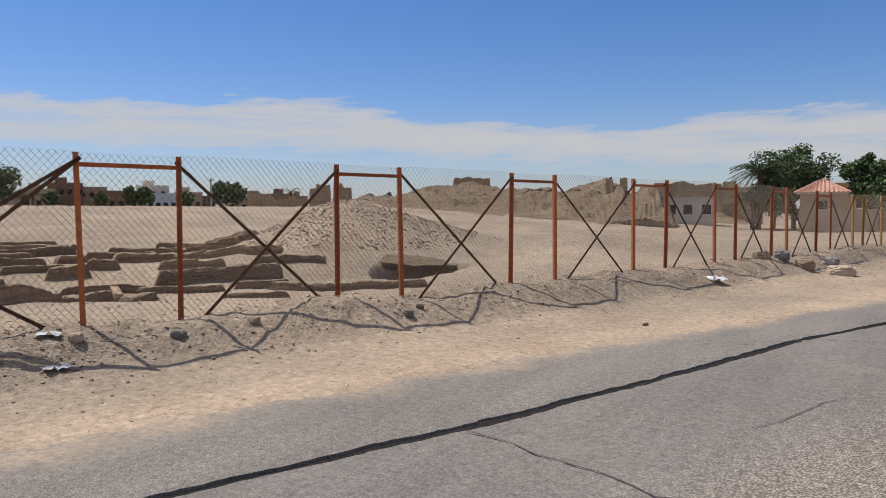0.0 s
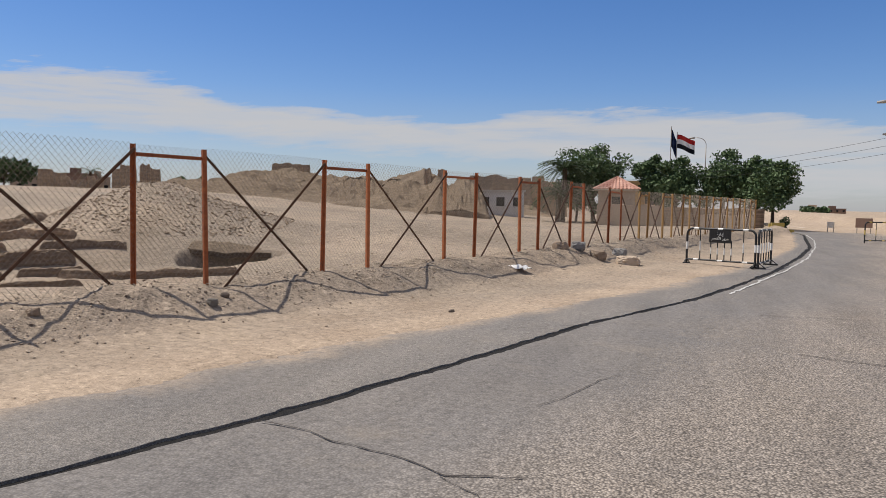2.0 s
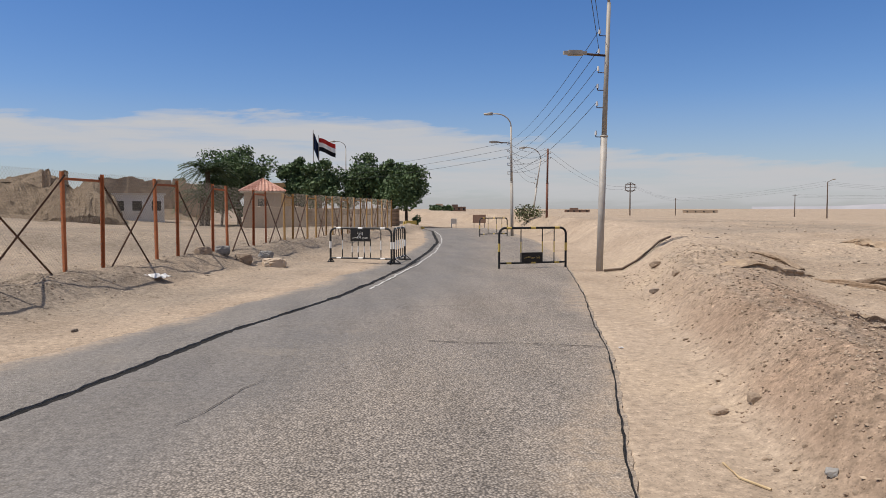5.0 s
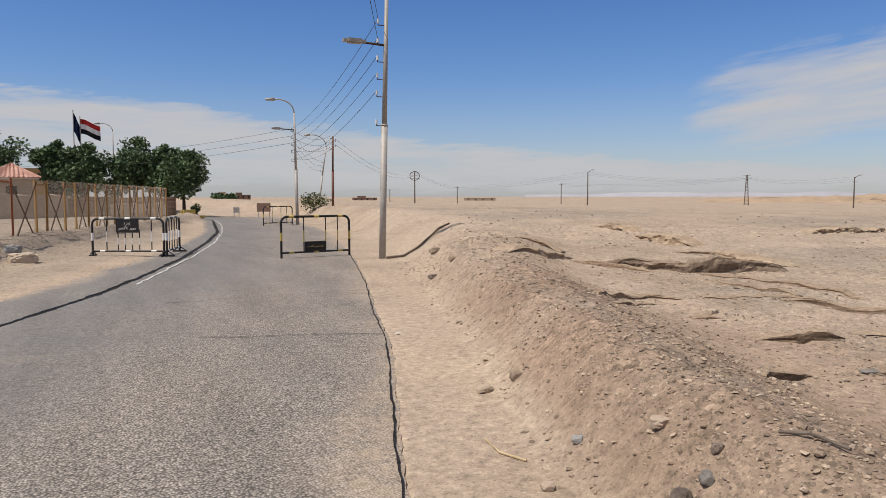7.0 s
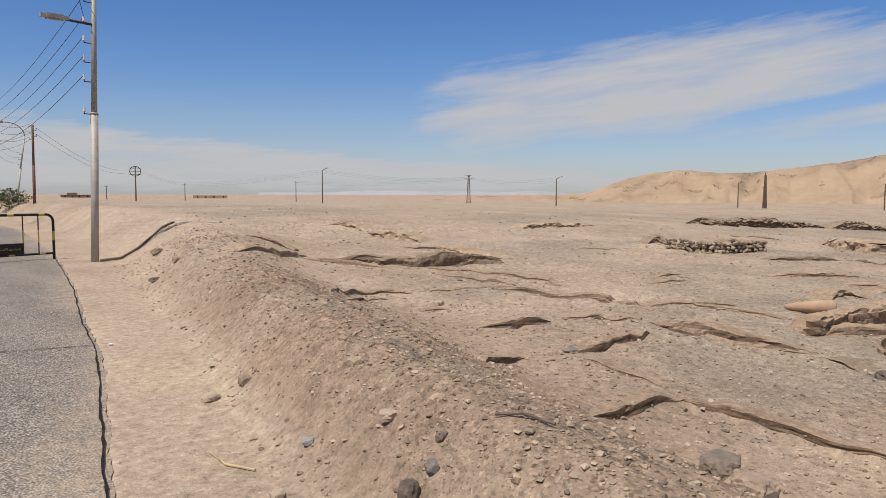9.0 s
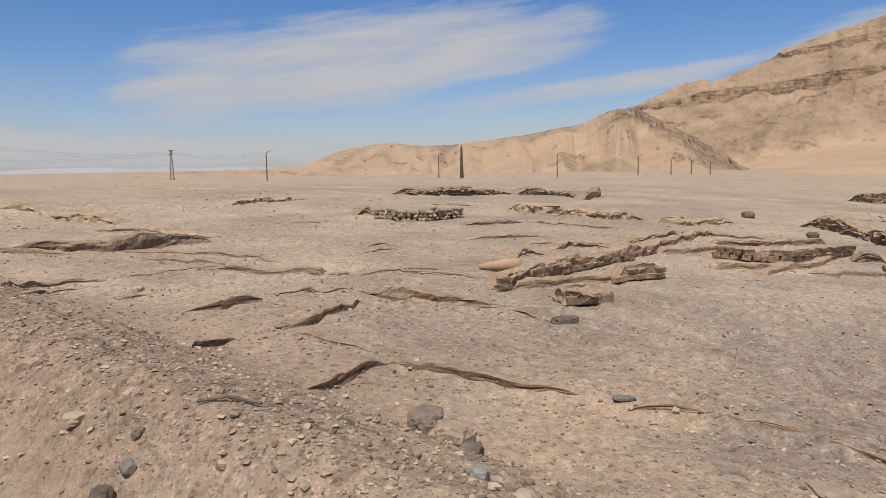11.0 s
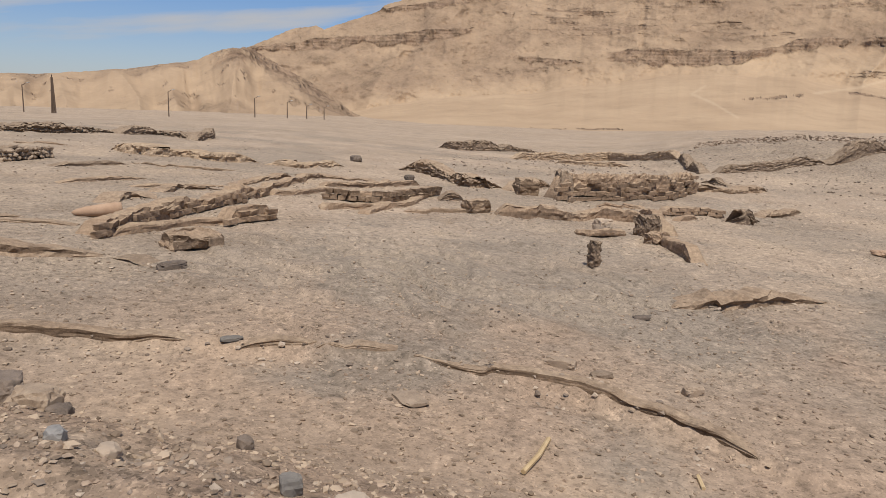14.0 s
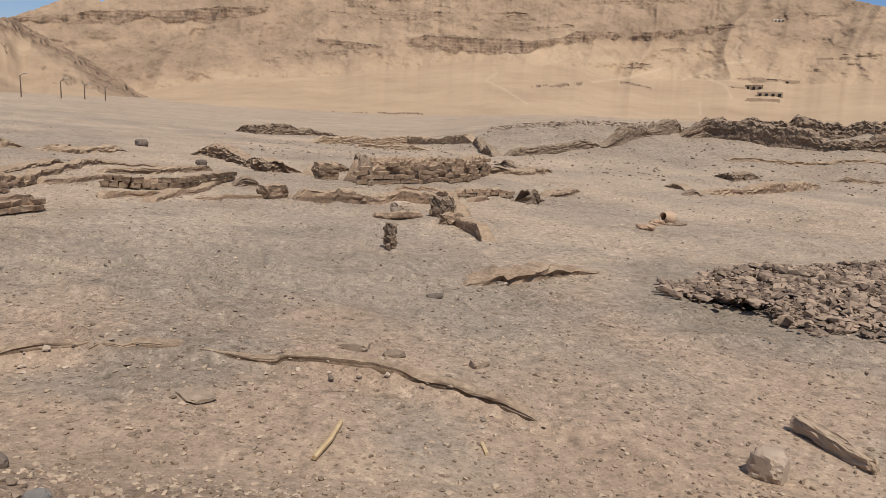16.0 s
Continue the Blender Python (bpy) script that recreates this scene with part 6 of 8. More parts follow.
rough_block("mud_pier", 13.3, -4.9, 0.35, 0.35, 0.42, MUDDARK, "dark square pier of mud brick", 12, 20, 0.06)
rough_block("mud_pier", 12.6, -4.8, 0.3, 0.4, 0.2, MUDBRICK, "crumbled pier of mud brick", 13, 40, 0.06)
rough_block("limestone_block", 15.2, -2.0, 0.35, 0.55, 0.28, EARTHWALL, "squared pale block in the dug rooms", 14, 30, 0.05)
rough_block("limestone_block", 20.6, -4.2, 0.5, 0.6, 0.5, EARTHWALL, "squared pale block by the tall wall", 15, 10, 0.06)

# stone-faced pit edge on the far side
pit_wall = mud_wall("stone_wall", [(18.2, 10.0), (18.4, 9.3), (19.2, 8.8), (20.7, 8.4)], 0.3, 0.5, MUDDARK, "dry wall of rounded stones along a pit", 821, "stone wall")
rnd = random.Random(4)
for r in range(3):
    for k in range(26):
        f = k / 26
        x, y = np.interp(f, [0, .25, .55, 1], [18.1, 18.3, 19.1, 20.6]), np.interp(f, [0, .25, .55, 1], [9.95, 9.25, 8.75, 8.35])
        if k == 0 and r == 0:
            bm = bmesh.new()
            bmesh.ops.create_icosphere(bm, subdivisions=1, radius=0.5)
            cobble = bpy.data.meshes.new("cobble")
            bm.to_mesh(cobble)
            bm.free()
            cobble.materials.append(STONE)
        ob = new("cobble", cobble)
        ob.parent = pit_wall
        ob.matrix_world = pose(x, y + rnd.uniform(-.05, .05), ground_z(x, y) + 0.05 + 0.1 * r, rnd.uniform(0, 40), rnd.uniform(0, 40), rnd.uniform(0, 360)) @ Matrix.Diagonal((rnd.uniform(.12, .24), rnd.uniform(.1, .18), .1, 1))


# pottery
def lathe(prof, segs=20):
    bm = bmesh.new()
    rings = [[bm.verts.new((z, r * math.cos(math.tau * k / segs), r * math.sin(math.tau * k / segs))) for k in range(segs)] for z, r in prof]
    for a, b in zip(rings, rings[1:]):
        for k in range(segs):
            bm.faces.new((a[k], a[(k + 1) % segs], b[(k + 1) % segs], b[k]))
    bm.faces.new(list(reversed(rings[0])))
    bmesh.ops.recalc_face_normals(bm, faces=bm.faces)
    return bm


amph = part("amphora", lathe([(0, 0.005), (0.06, 0.06), (0.25, 0.105), (0.6, 0.14), (0.85, 0.15), (0.97, 0.145), (0.98, 0.12), (0.9, 0.11), (0.6, 0.1)]), TERRACOTTA, smooth_shade=True)
amph.matrix_world = pose(11.3, 4.35, ground_z(11.4, 4.1) + 0.07, 0, -3, -66) @ Matrix.Scale(0.68, 4)
tagged(amph, "broken terracotta amphora lying on its side", "amphora")
jar = part("jar", lathe([(0, 0.02), (0.02, 0.1), (0.12, 0.17), (0.25, 0.18), (0.36, 0.13), (0.40, 0.11), (0.44, 0.125), (0.445, 0.11), (0.38, 0.09), (0.2, 0.14)]), TERRACOTTA, smooth_shade=True)
jar.matrix_world = pose(12.85, -9.9, ground_z(12.85, -9.9) + 0.13, 0, -12, 100) @ Matrix.Scale(0.8, 4)
tagged(jar, "broken terracotta jar lying on its side", "jar")
rough_block("pot_base", 12.95, -9.85, 0.5, 0.75, 0.08, MUDDARK, "dark ring of mud under the broken jar", 31, 20, 0.04, "pot base")
for k, (x, y) in enumerate(((12.25, -8.75), (12.7, -9.35))):
    stone(x, y, 0.34, TERRACOTTA, "curved terracotta shard on the ground", 70 + k, (1, 0.7, 0.4), 30 + 50 * k, 15, name="potsherd")

# reed stick, iron rods and litter
def bent_bar(name, pts, radius, material, label, category, sides=6):
    bm = bmesh.new()
    tube(bm, pts, radius, sides)
    ob = part(name, bm, material)
    return tagged(ob, label, category)


def on_ground(x, y, up=0.01):
    return (x, y, ground_z(x, y) + up)


bent_bar("reed_stick", [on_ground(4.22, -0.72, 0.02), on_ground(4.4, -0.85, 0.03), on_ground(4.62, -0.96, 0.02)], 0.016, DRYWOOD, "pale broken reed stick on the ground", "stick")
bent_bar("iron_strip", [on_ground(3.05, 2.55, 0.02), on_ground(3.1, 2.42, 0.025), on_ground(3.12, 2.25, 0.02)], 0.008, STONE_DARK, "dark strip of wood on the berm", "stick")
bent_bar("dry_stick", [on_ground(2.55, 4.45), on_ground(2.52, 4.2), on_ground(2.6, 4.0)], 0.008, DRYWOOD, "thin dry stick on the verge", "stick")
bent_bar("reed_stick", [on_ground(4.1, -1.7), on_ground(4.22, -1.72)], 0.012, DRYWOOD, "pale bit of reed on the ground", "stick")
bent_bar("ground_cable", [on_ground(6.6, 18.1, 0.03), on_ground(7.0, 17.9, 0.04), on_ground(7.5, 18.2, 0.05), on_ground(8.0, 18.6, 0.05), on_ground(8.5, 19.1, 0.06), on_ground(9.0, 19.5, 0.06)], 0.032, POLE_BROWN, "brown hose lying over the bank", "hose")


def film_scrap(x, y, size, label, seed, material=None):
    bm = bmesh.new()
    bmesh.ops.create_grid(bm, x_segments=7, y_segments=7, size=size / 2)
    for v in bm.verts:
        p = v.co * (6 / size) * 0.5 + Vector((seed, seed, 0))
        v.co.z = 0.25 * size * abs(noise.noise(p)) + 0.1 * size * noise.noise(p * 2.7)
        v.co.x *= 1 + 0.3 * noise.noise(p + Vector((3, 0, 0)))
        v.co.y *= 0.7 + 0.3 * noise.noise(p + Vector((0, 3, 0)))
    bmesh.ops.solidify(bm, geom=bm.faces[:], thickness=0.004)
    ob = part("plastic_scrap", bm, material or PLASTIC)
    ob.matrix_world = pose(x, y, ground_z(x, y) + 0.015, 0, 0, seed * 40)
    return tagged(ob, label, "litter")


film_scrap(-7.38, 3.82, 0.22, "crumpled white plastic bag on the gravel", 1.3)
film_scrap(-6.95, 3.66, 0.24, "torn white plastic film on the gravel", 2.1)
film_scrap(-3.85, 15.95, 0.55, "grey plastic sheet caught on the gravel bank", 3.7, GREYWALL)
film_scrap(3.3, 8.2, 0.05, "small scrap of paper on the verge", 4.7)

# ---- road details ----
ribbon("paint_line", [(0.55, 14.6), (1.25, 17.5), (2.05, 20.8), (3.3, 27.0), (4.5, 35.0), (5.4, 43.0), (6.0, 52.0)], 0.05, 0.022, ROADPAINT, "worn white edge line painted on the road", 3)
ribbon("hairline_crack", [(-2.84, 4.46), (-2.4, 4.42), (-2.15, 4.27), (-1.9, 4.23), (-1.66, 4.17), (-1.45, 4.08), (-1.27, 3.99), (-1.03, 4.08), (-0.81, 4.14)], 0.011, 0.0215, CRACKFILL, "branching crack in the asphalt", 5)
ribbon("hairline_crack", [(-1.27, 3.99), (-1.0, 3.8), (-0.8, 3.5)], 0.007, 0.0215, CRACKFILL, "branching crack in the asphalt", 6)
ribbon("hairline_crack", [(-1.09, 5.67), (-0.93, 6.02), (-0.75, 6.73), (-0.58, 7.05)], 0.008, 0.0215, CRACKFILL, "thin crack in the asphalt", 7)
ribbon("hairline_crack", [(1.12, 8.89), (1.9, 8.62), (2.65, 8.43), (3.14, 8.22)], 0.016, 0.0215, CRACKFILL, "transverse crack in the asphalt", 8)
ribbon("hairline_crack", [(-2.3, 9.0), (-1.0, 10.2), (0.9, 10.4)], 0.008, 0.0215, CRACKFILL, "thin crack in the asphalt", 9)
ribbon("hairline_crack", [(0.9, 11.9), (2.4, 12.1), (4.0, 12.2)], 0.012, 0.0215, CRACKFILL, "transverse crack in the asphalt", 10)
EDGE_Y = np.arange(1.0, 20.0, 0.25)
ribbon("road_edge", [(float(edge(ROAD_R, y)) - 0.045, float(y)) for y in EDGE_Y], 0.013, 0.019, BITUMEN, "crumbling dark edge of the asphalt", 11, None, 0.02)

# ---- barriers ----
def arch(width, h, r, steps=7):
    """Outline of a barrier frame from foot to foot, in x and z."""
    pts = [(0, 0, 0), (0, 0, h * 0.5), (0, 0, h - r)]
    pts += [(r - r * math.cos(a), 0, h - r + r * math.sin(a)) for a in (math.pi / 2 * k / steps for k in range(1, steps + 1))]
    pts += [(width * 0.5, 0, h)]
    pts += [(width - r + r * math.sin(a), 0, h - r + r * math.cos(a)) for a in (math.pi / 2 * k / steps for k in range(0, steps + 1))]
    pts += [(width, 0, h * 0.5), (width, 0, 0)]
    return pts


def lettering(lines, size, material, parent, x, y, z, gap):
    for k, text in enumerate(lines):
        cu = bpy.data.curves.new("lettering", "FONT")
        cu.body, cu.size, cu.align_x, cu.align_y, cu.extrude = text, size, "CENTER", "CENTER", 0.002
        tmp = bpy.data.objects.new("lettering", cu)
        scene.collection.objects.link(tmp)
        bpy.context.view_layer.update()
        me = bpy.data.meshes.new_from_object(tmp.evaluated_get(bpy.context.evaluated_depsgraph_get()))
        bpy.data.objects.remove(tmp)
        me.materials.clear()
        me.materials.append(material)
        ob = new("lettering", me)
        ob.parent = parent
        ob.matrix_local = pose(x, y, z - k * gap, 90, 0, 0)
        tagged(ob, "painted Arabic lettering")


# Arabic words in their joined letter forms, drawn from left to right
WORD_OFFICE = "\ufe93\ufead\ufe8d\ufea9\ufe87"
WORD_TRAFFIC = "\ufead\ufeed\ufeae\ufee3"
WORD_LUXOR = "\ufeae\ufebc\ufed7\ufef7\ufe8d"


def barrier(x0, y0, x1, y1, h, stripe, label, bars, sign=None, feet=True, radius=0.031, low=0.14):
    width = math.hypot(x1 - x0, y1 - y0)
    b = empty("barrier", x0, y0, max(ground_z((x0 + x1) / 2, (y0 + y1) / 2), 0.012), math.degrees(math.atan2(y1 - y0, x1 - x0)))
    tagged(b, label, "barrier", "traffic barriers")
    bm = bmesh.new()
    tube(bm, arch(width, h, 0.17), radius)
    frame_ob = part("frame", bm, BLACK, b)
    bm = bmesh.new()
    tube(bm, [(0, 0, low), (width, 0, low)], radius * 0.8)
    part("bottom_rail", bm, BLACK, b)
    for bx, z0, z1 in bars:
        bm = bmesh.new()
        tube(bm, [(bx * width, 0, z0), (bx * width, 0, z1)], radius * 0.5, 6)
        up = part("upright", bm, BLACK, b)
        bm = bmesh.new()
        tube(bm, [(bx * width, 0, z0 + (z1 - z0) * 0.3), (bx * width, 0, z0 + (z1 - z0) * 0.62)], radius * 0.5 + 0.0025, 6)
        part("stripe", bm, stripe, up, "faded painted stripe")
    for f in (0.14, 0.5, 0.86):
        for zz, rr in ((h, radius), (low, radius * 0.8)):
            bm = bmesh.new()
            tube(bm, [(f * width - 0.07, 0, zz), (f * width + 0.07, 0, zz)], rr + 0.003)
            part("stripe", bm, stripe, frame_ob, "faded painted stripe")
    for px in (0, width):
        bm = bmesh.new()
        tube(bm, [(px, 0, h * 0.42), (px, 0, h * 0.62)], radius + 0.003)
        part("stripe", bm, stripe, frame_ob, "faded painted stripe")
        if feet:
            bm = bmesh.new()
            prism(bm, (px, -0.2, 0.02), (px, 0.2, 0.02), 0.03, 4)
            prism(bm, (px, -0.18, 0.03), (px, 0, 0.16), 0.016, 4)
            prism(bm, (px, 0.18, 0.03), (px, 0, 0.16), 0.016, 4)
            part("foot", bm, BLACK, b, "welded steel foot")
    if sign:
        sx, sz, sw, sh, mat_, lines, size, gap = sign
        bm = bmesh.new()
        bmesh.ops.create_cube(bm, size=1)
        bmesh.ops.bevel(bm, geom=bm.edges[:], offset=0.02, segments=1, affect="EDGES")
        bmesh.ops.transform(bm, matrix=Matrix.Translation((sx * width, -0.03, sz)) @ Matrix.Diagonal((sw, 0.012, sh, 1)), verts=bm.verts)
        plate = part("sign_plate", bm, BLACK, b, "black sign plate with Arabic lettering")
        lettering(lines, size, mat_, plate, sx * width, -0.039, sz + (len(lines) - 1) * gap / 2, gap)
    return b


barrier(-0.42, 22.1, 1.35, 21.3, 1.02, WHITE, "black and white striped steel barrier with a sign", [(0.2, 0.14, 1.0), (0.36, 0.14, 0.72), (0.46, 0.14, 0.72), (0.56, 0.14, 0.72), (0.66, 0.14, 0.72), (0.83, 0.14, 1.0)],
        sign=(0.5, 0.82, 0.62, 0.36, WHITE, [WORD_OFFICE, WORD_LUXOR + " " + WORD_TRAFFIC], 0.105, 0.12))
barrier(1.42, 21.25, 1.85, 22.9, 1.02, WHITE, "black and white striped steel barrier set askew", [(0.2, 0.14, 1.0), (0.4, 0.14, 1.0), (0.6, 0.14, 1.0), (0.8, 0.14, 1.0)])
barrier(4.1, 19.2, 6.04, 19.6, 1.08, YELLOW, "black and yellow steel barrier across the road edge", [(0.32, 0.14, 1.06), (0.64, 0.14, 1.06), (0.82, 0.14, 1.06)],
        sign=(0.48, 0.29, 0.62, 0.26, YELLOW, [WORD_LUXOR + " " + WORD_TRAFFIC + " " + WORD_OFFICE], 0.07, 0.08), feet=False)
barrier(7.4, 41.0, 9.2, 42.0, 1.05, YELLOW, "black and yellow steel barrier further up the road", [(0.3, 0.14, 1.03), (0.6, 0.14, 1.03), (0.8, 0.14, 1.03)], feet=False)


# ---- poles and wires ----
def lean_point(base, top, z):
    f = (z - base[2]) / (top[2] - base[2])
    return Vector(base).lerp(Vector(top), f)


def insulator(parent, p, side, arm=0.22):
    bm = bmesh.new()
    q = Vector(p) + Vector((side * arm, 0, 0))
    prism(bm, p, q, 0.012, 5)
    prism(bm, q, q + Vector((0, 0, 0.05)), 0.012, 5)
    arm_ob = part("bracket", bm, RUST_DARK, parent)
    bm = bmesh.new()
    prism(bm, q + Vector((0, 0, 0.05)), q + Vector((0, 0, 0.16)), 0.035, 8, 0.025)
    part("insulator", bm, CERAMIC, arm_ob, "white ceramic insulator")
    return q + Vector((0, 0, 0.15))


def street_pole(base, top, material, label, arm_z=None, arm_len=1.2, curve=True, curve_len=1.2, r0=0.085, r1=0.055, brackets=(), category="street lamp", name="street_lamp"):
    ob = empty(name, *base)
    tagged(ob, label, category)
    inv = ob.matrix_world.inverted()
    base, top = Vector(base), Vector(top)

    def add(nm, bm, m, lab=""):
        bm.transform(inv)
        return part(nm, bm, m, ob, lab, True)

    joint = base.lerp(top, 0.5)
    bm = bmesh.new()
    prism(bm, base - Vector((0, 0, 0.3)), joint, r0, 14)
    prism(bm, joint, joint + Vector((0, 0, 0.04)), r0 + 0.008, 14)
    add("lower_shaft", bm, material)
    bm = bmesh.new()
    prism(bm, joint, top, r0 * 0.78, 14, r1)
    add("upper_shaft", bm, material)
    if curve:
        bm = bmesh.new()
        pts = [top]
        for k in range(1, 9):
            a = math.pi * 0.5 * k / 8
            pts.append(top + Vector((-curve_len * (1 - math.cos(a)), 0, curve_len * 0.85 * math.sin(a))))
        pts.append(pts[-1] + Vector((-0.25, 0, 0.0)))
        tube(bm, pts, r1 * 0.75, 8)
        add("curved_arm", bm, material)
        bm = bmesh.new()
        q = pts[-1]
        prism(bm, q, q + Vector((-0.5, 0, -0.04)), 0.10, 8, 0.06)
        add("lamp_head", bm, GALV, "grey street lamp head")
    if arm_z is not None:
        p = lean_point(base, top, arm_z)
        bm = bmesh.new()
        prism(bm, p, p + Vector((-arm_len, 0, 0.03)), 0.03, 8)
        arm = add("arm", bm, RUST_DARK)
        bm = bmesh.new()
        q = p + Vector((-arm_len + 0.03, 0, 0.05))
        bmesh.ops.create_cube(bm, size=1)
        bmesh.ops.bevel(bm, geom=bm.edges[:], offset=0.2, segments=2, affect="EDGES")
        bmesh.ops.transform(bm, matrix=inv @ Matrix.Translation(q + Vector((-0.28, 0, 0.0))) @ Matrix.Diagonal((0.6, 0.2, 0.13, 1)), verts=bm.verts)
        part("lamp_head", bm, GALV, arm, "grey box-shaped lamp head")
    ends = []
    for z, side in brackets:
        p = inv @ lean_point(base, top, z)
        ends.append(ob.matrix_world @ insulator(ob, p, side))
    return ob, ends


def wire(a, b, sag, label="overhead power wire between poles", radius=0.008):
    a, b = Vector(a), Vector(b)
    pts = []
    for k in range(17):
        f = k / 16
        p = a.lerp(b, f)
        p.z -= 4 * sag * f * (1 - f)
        pts.append(p)
    bm = bmesh.new()
    tube(bm, pts, radius, 4)
    ob = part("power_wire", bm, CABLE)
    return tagged(ob, label, "power wire", "overhead wires")


L1, e1 = street_pole((6.52, 18.23, 0.0), (6.83, 18.6, 6.9), GALV, "tall grey steel lamp post leaning beside the road", 5.54, 0.6, True, 1.05, 0.088, 0.05,
                     [(6.05, -1), (5.55, -1), (5.1, -1), (4.65, -1), (4.2, -1), (3.45, -1)])
P2 = at(12.75, 43)
L2, e2 = street_pole((*P2, ground_z(*P2)), (P2[0] - 0.1, P2[1], 6.35), GALV, "grey lamp post with a curved arm", 5.4, 0.75, True, 0.85, 0.09, 0.05, [(5.3, -1), (4.9, -1), (4.5, -1), (4.1, -1), (3.6, -1)])
P3 = at(14.2, 66)
L3, e3 = street_pole((*P3, ground_z(*P3)), (P3[0] + 0.75, P3[1], 6.0), GALV, "leaning grey lamp post far along the road", None, 0, True, 1.2, 0.08, 0.05, [(4.6, -1), (4.2, -1), (3.8, -1)])
P4 = at(15.35, 54)
L4, e4 = street_pole((*P4, ground_z(*P4)), (P4[0] + 0.05, P4[1], 5.95), POLE_RED, "rust-red steel wire pole", None, 0, False, 0, 0.09, 0.07, [(5.8, -1), (5.4, -1), (5.0, -1), (5.6, 1), (5.2, 1)], "wire pole", "wire_pole")
PF = at(-0.3, 74)
street_pole((*PF, ground_z(*PF)), (PF[0], PF[1], 7.6), GALV, "thin lamp post among the trees", None, 0, True, 0.8, 0.07, 0.04)
BACK = [Vector((-5.2, -12.0, z)) for z in (7.6, 7.35)]
for a, b in zip(e1[:5], e2):
    wire(a, b, 0.45, radius=0.007)
for a, c in zip(e1[:2], BACK):
    wire(a, c, 0.35, radius=0.007)
for a, b in zip(e2[:3], e3):
    wire(a, b, 0.5)
for k, a in enumerate(e2[:3]):
    q = at(-8, 95)
    wire(a, (*q, 6.4 - 0.5 * k), 0.9, "overhead wire crossing the road")
for k, (b) in enumerate(e4):
    wire(e2[min(k, 4)], b, 0.4)


def far_pole(az, d, top_el, label, kind_, material=POLE_BROWN):
    x, y = at(az, d)
    z0, z1 = ground_z(x, y), 1.6 + d * math.tan(radians(top_el))
    nm = {"lamp": "street_lamp", "pylon": "lattice_pylon", "pole": "wire_pole", "ring": "wire_pole", "tower": "timber_tower"}[kind_]
    ob = empty(nm, x, y, z0)
    tagged(ob, label, nm.replace("_", " "))
    h = z1 - z0
    turn = radians(90 - az)
    side = Vector((math.cos(radians(az)), -math.sin(radians(az)), 0))
    bm = bmesh.new()
    if kind_ == "pylon":
        w = 0.55
        c = [side * sx * w + Vector((side.y, -side.x, 0)) * sy * w for sx, sy in ((1, 1), (1, -1), (-1, -1), (-1, 1))]
        for k in range(4):
            prism(bm, c[k] - Vector((0, 0, 0.4)), c[k] * 0.25 + Vector((0, 0, h)), 0.08, 4)
        n = 9
        for j in range(n):
            f0, f1 = j / n, (j + 1) / n
            for k in range(4):
                a, b = c[k] * (1 - 0.75 * f0), c[(k + 1) % 4] * (1 - 0.75 * f1)
                prism(bm, a + Vector((0, 0, h * f0)), b + Vector((0, 0, h * f1)), 0.05, 3)
        part("lattice_mast", bm, RUST_DARK, ob)
        for f, l in ((0.99, 0.9), (0.87, 1.15)):
            bm = bmesh.new()
            prism(bm, side * -l + Vector((0, 0, h * f)), side * l + Vector((0, 0, h * f)), 0.06, 4)
            part("crossarm", bm, RUST_DARK, ob)
        return ob, Vector((x, y, z0 + h * 0.9))
    if kind_ == "tower":
        for k, o in enumerate((-0.22, 0.0, 0.22)):
            bm = bmesh.new()
            prism(bm, side * o * 1.35 - Vector((0, 0, 0.4)), side * o * 0.45 + Vector((0, 0, h * (1 - 0.07 * abs(k - 1)))), 0.15, 6, 0.09)
            part("timber", bm, POLE_BROWN, ob)
        return ob, Vector((x, y, z1))
    prism(bm, (0, 0, -0.4), (0, 0, h), 0.12, 8, 0.08)
    part("shaft", bm, material, ob)
    if kind_ == "lamp":
        bm = bmesh.new()
        prism(bm, (0, 0, h - 0.1), side * 0.7 + Vector((0, 0, h + 0.35)), 0.05, 6)
        arm = part("arm", bm, material, ob)
        bm = bmesh.new()
        prism(bm, side * 0.65 + Vector((0, 0, h + 0.33)), side * 1.15 + Vector((0, 0, h + 0.42)), 0.10, 6)
        part("lamp_head", bm, GALV, arm)
    if kind_ == "pole":
        bm = bmesh.new()
        prism(bm, side * -0.5 + Vector((0, 0, h - 0.25)), side * 0.5 + Vector((0, 0, h - 0.25)), 0.05, 4)
        part("crossarm", bm, material, ob)
    if kind_ == "ring":
        for s_ in (-1, 1):
            bm = bmesh.new()
            pts = [side * s_ * 0.75 * math.sin(a) + Vector((0, 0, h - 0.75 + 0.7 * -math.cos(a))) for a in (math.pi * k / 8 for k in range(9))]
            for a, b in zip(pts, pts[1:]):
                prism(bm, a, b, 0.06, 4)
            part("bracket", bm, RUST_DARK, ob)
        for f in (-0.3, -0.75, -1.2):
            bm = bmesh.new()
            prism(bm, side * -0.8 + Vector((0, 0, h + f)), side * 0.8 + Vector((0, 0, h + f)), 0.05, 4)
            part("crossarm", bm, RUST_DARK, ob)
    return ob, Vector((x, y, z1 - 0.3))


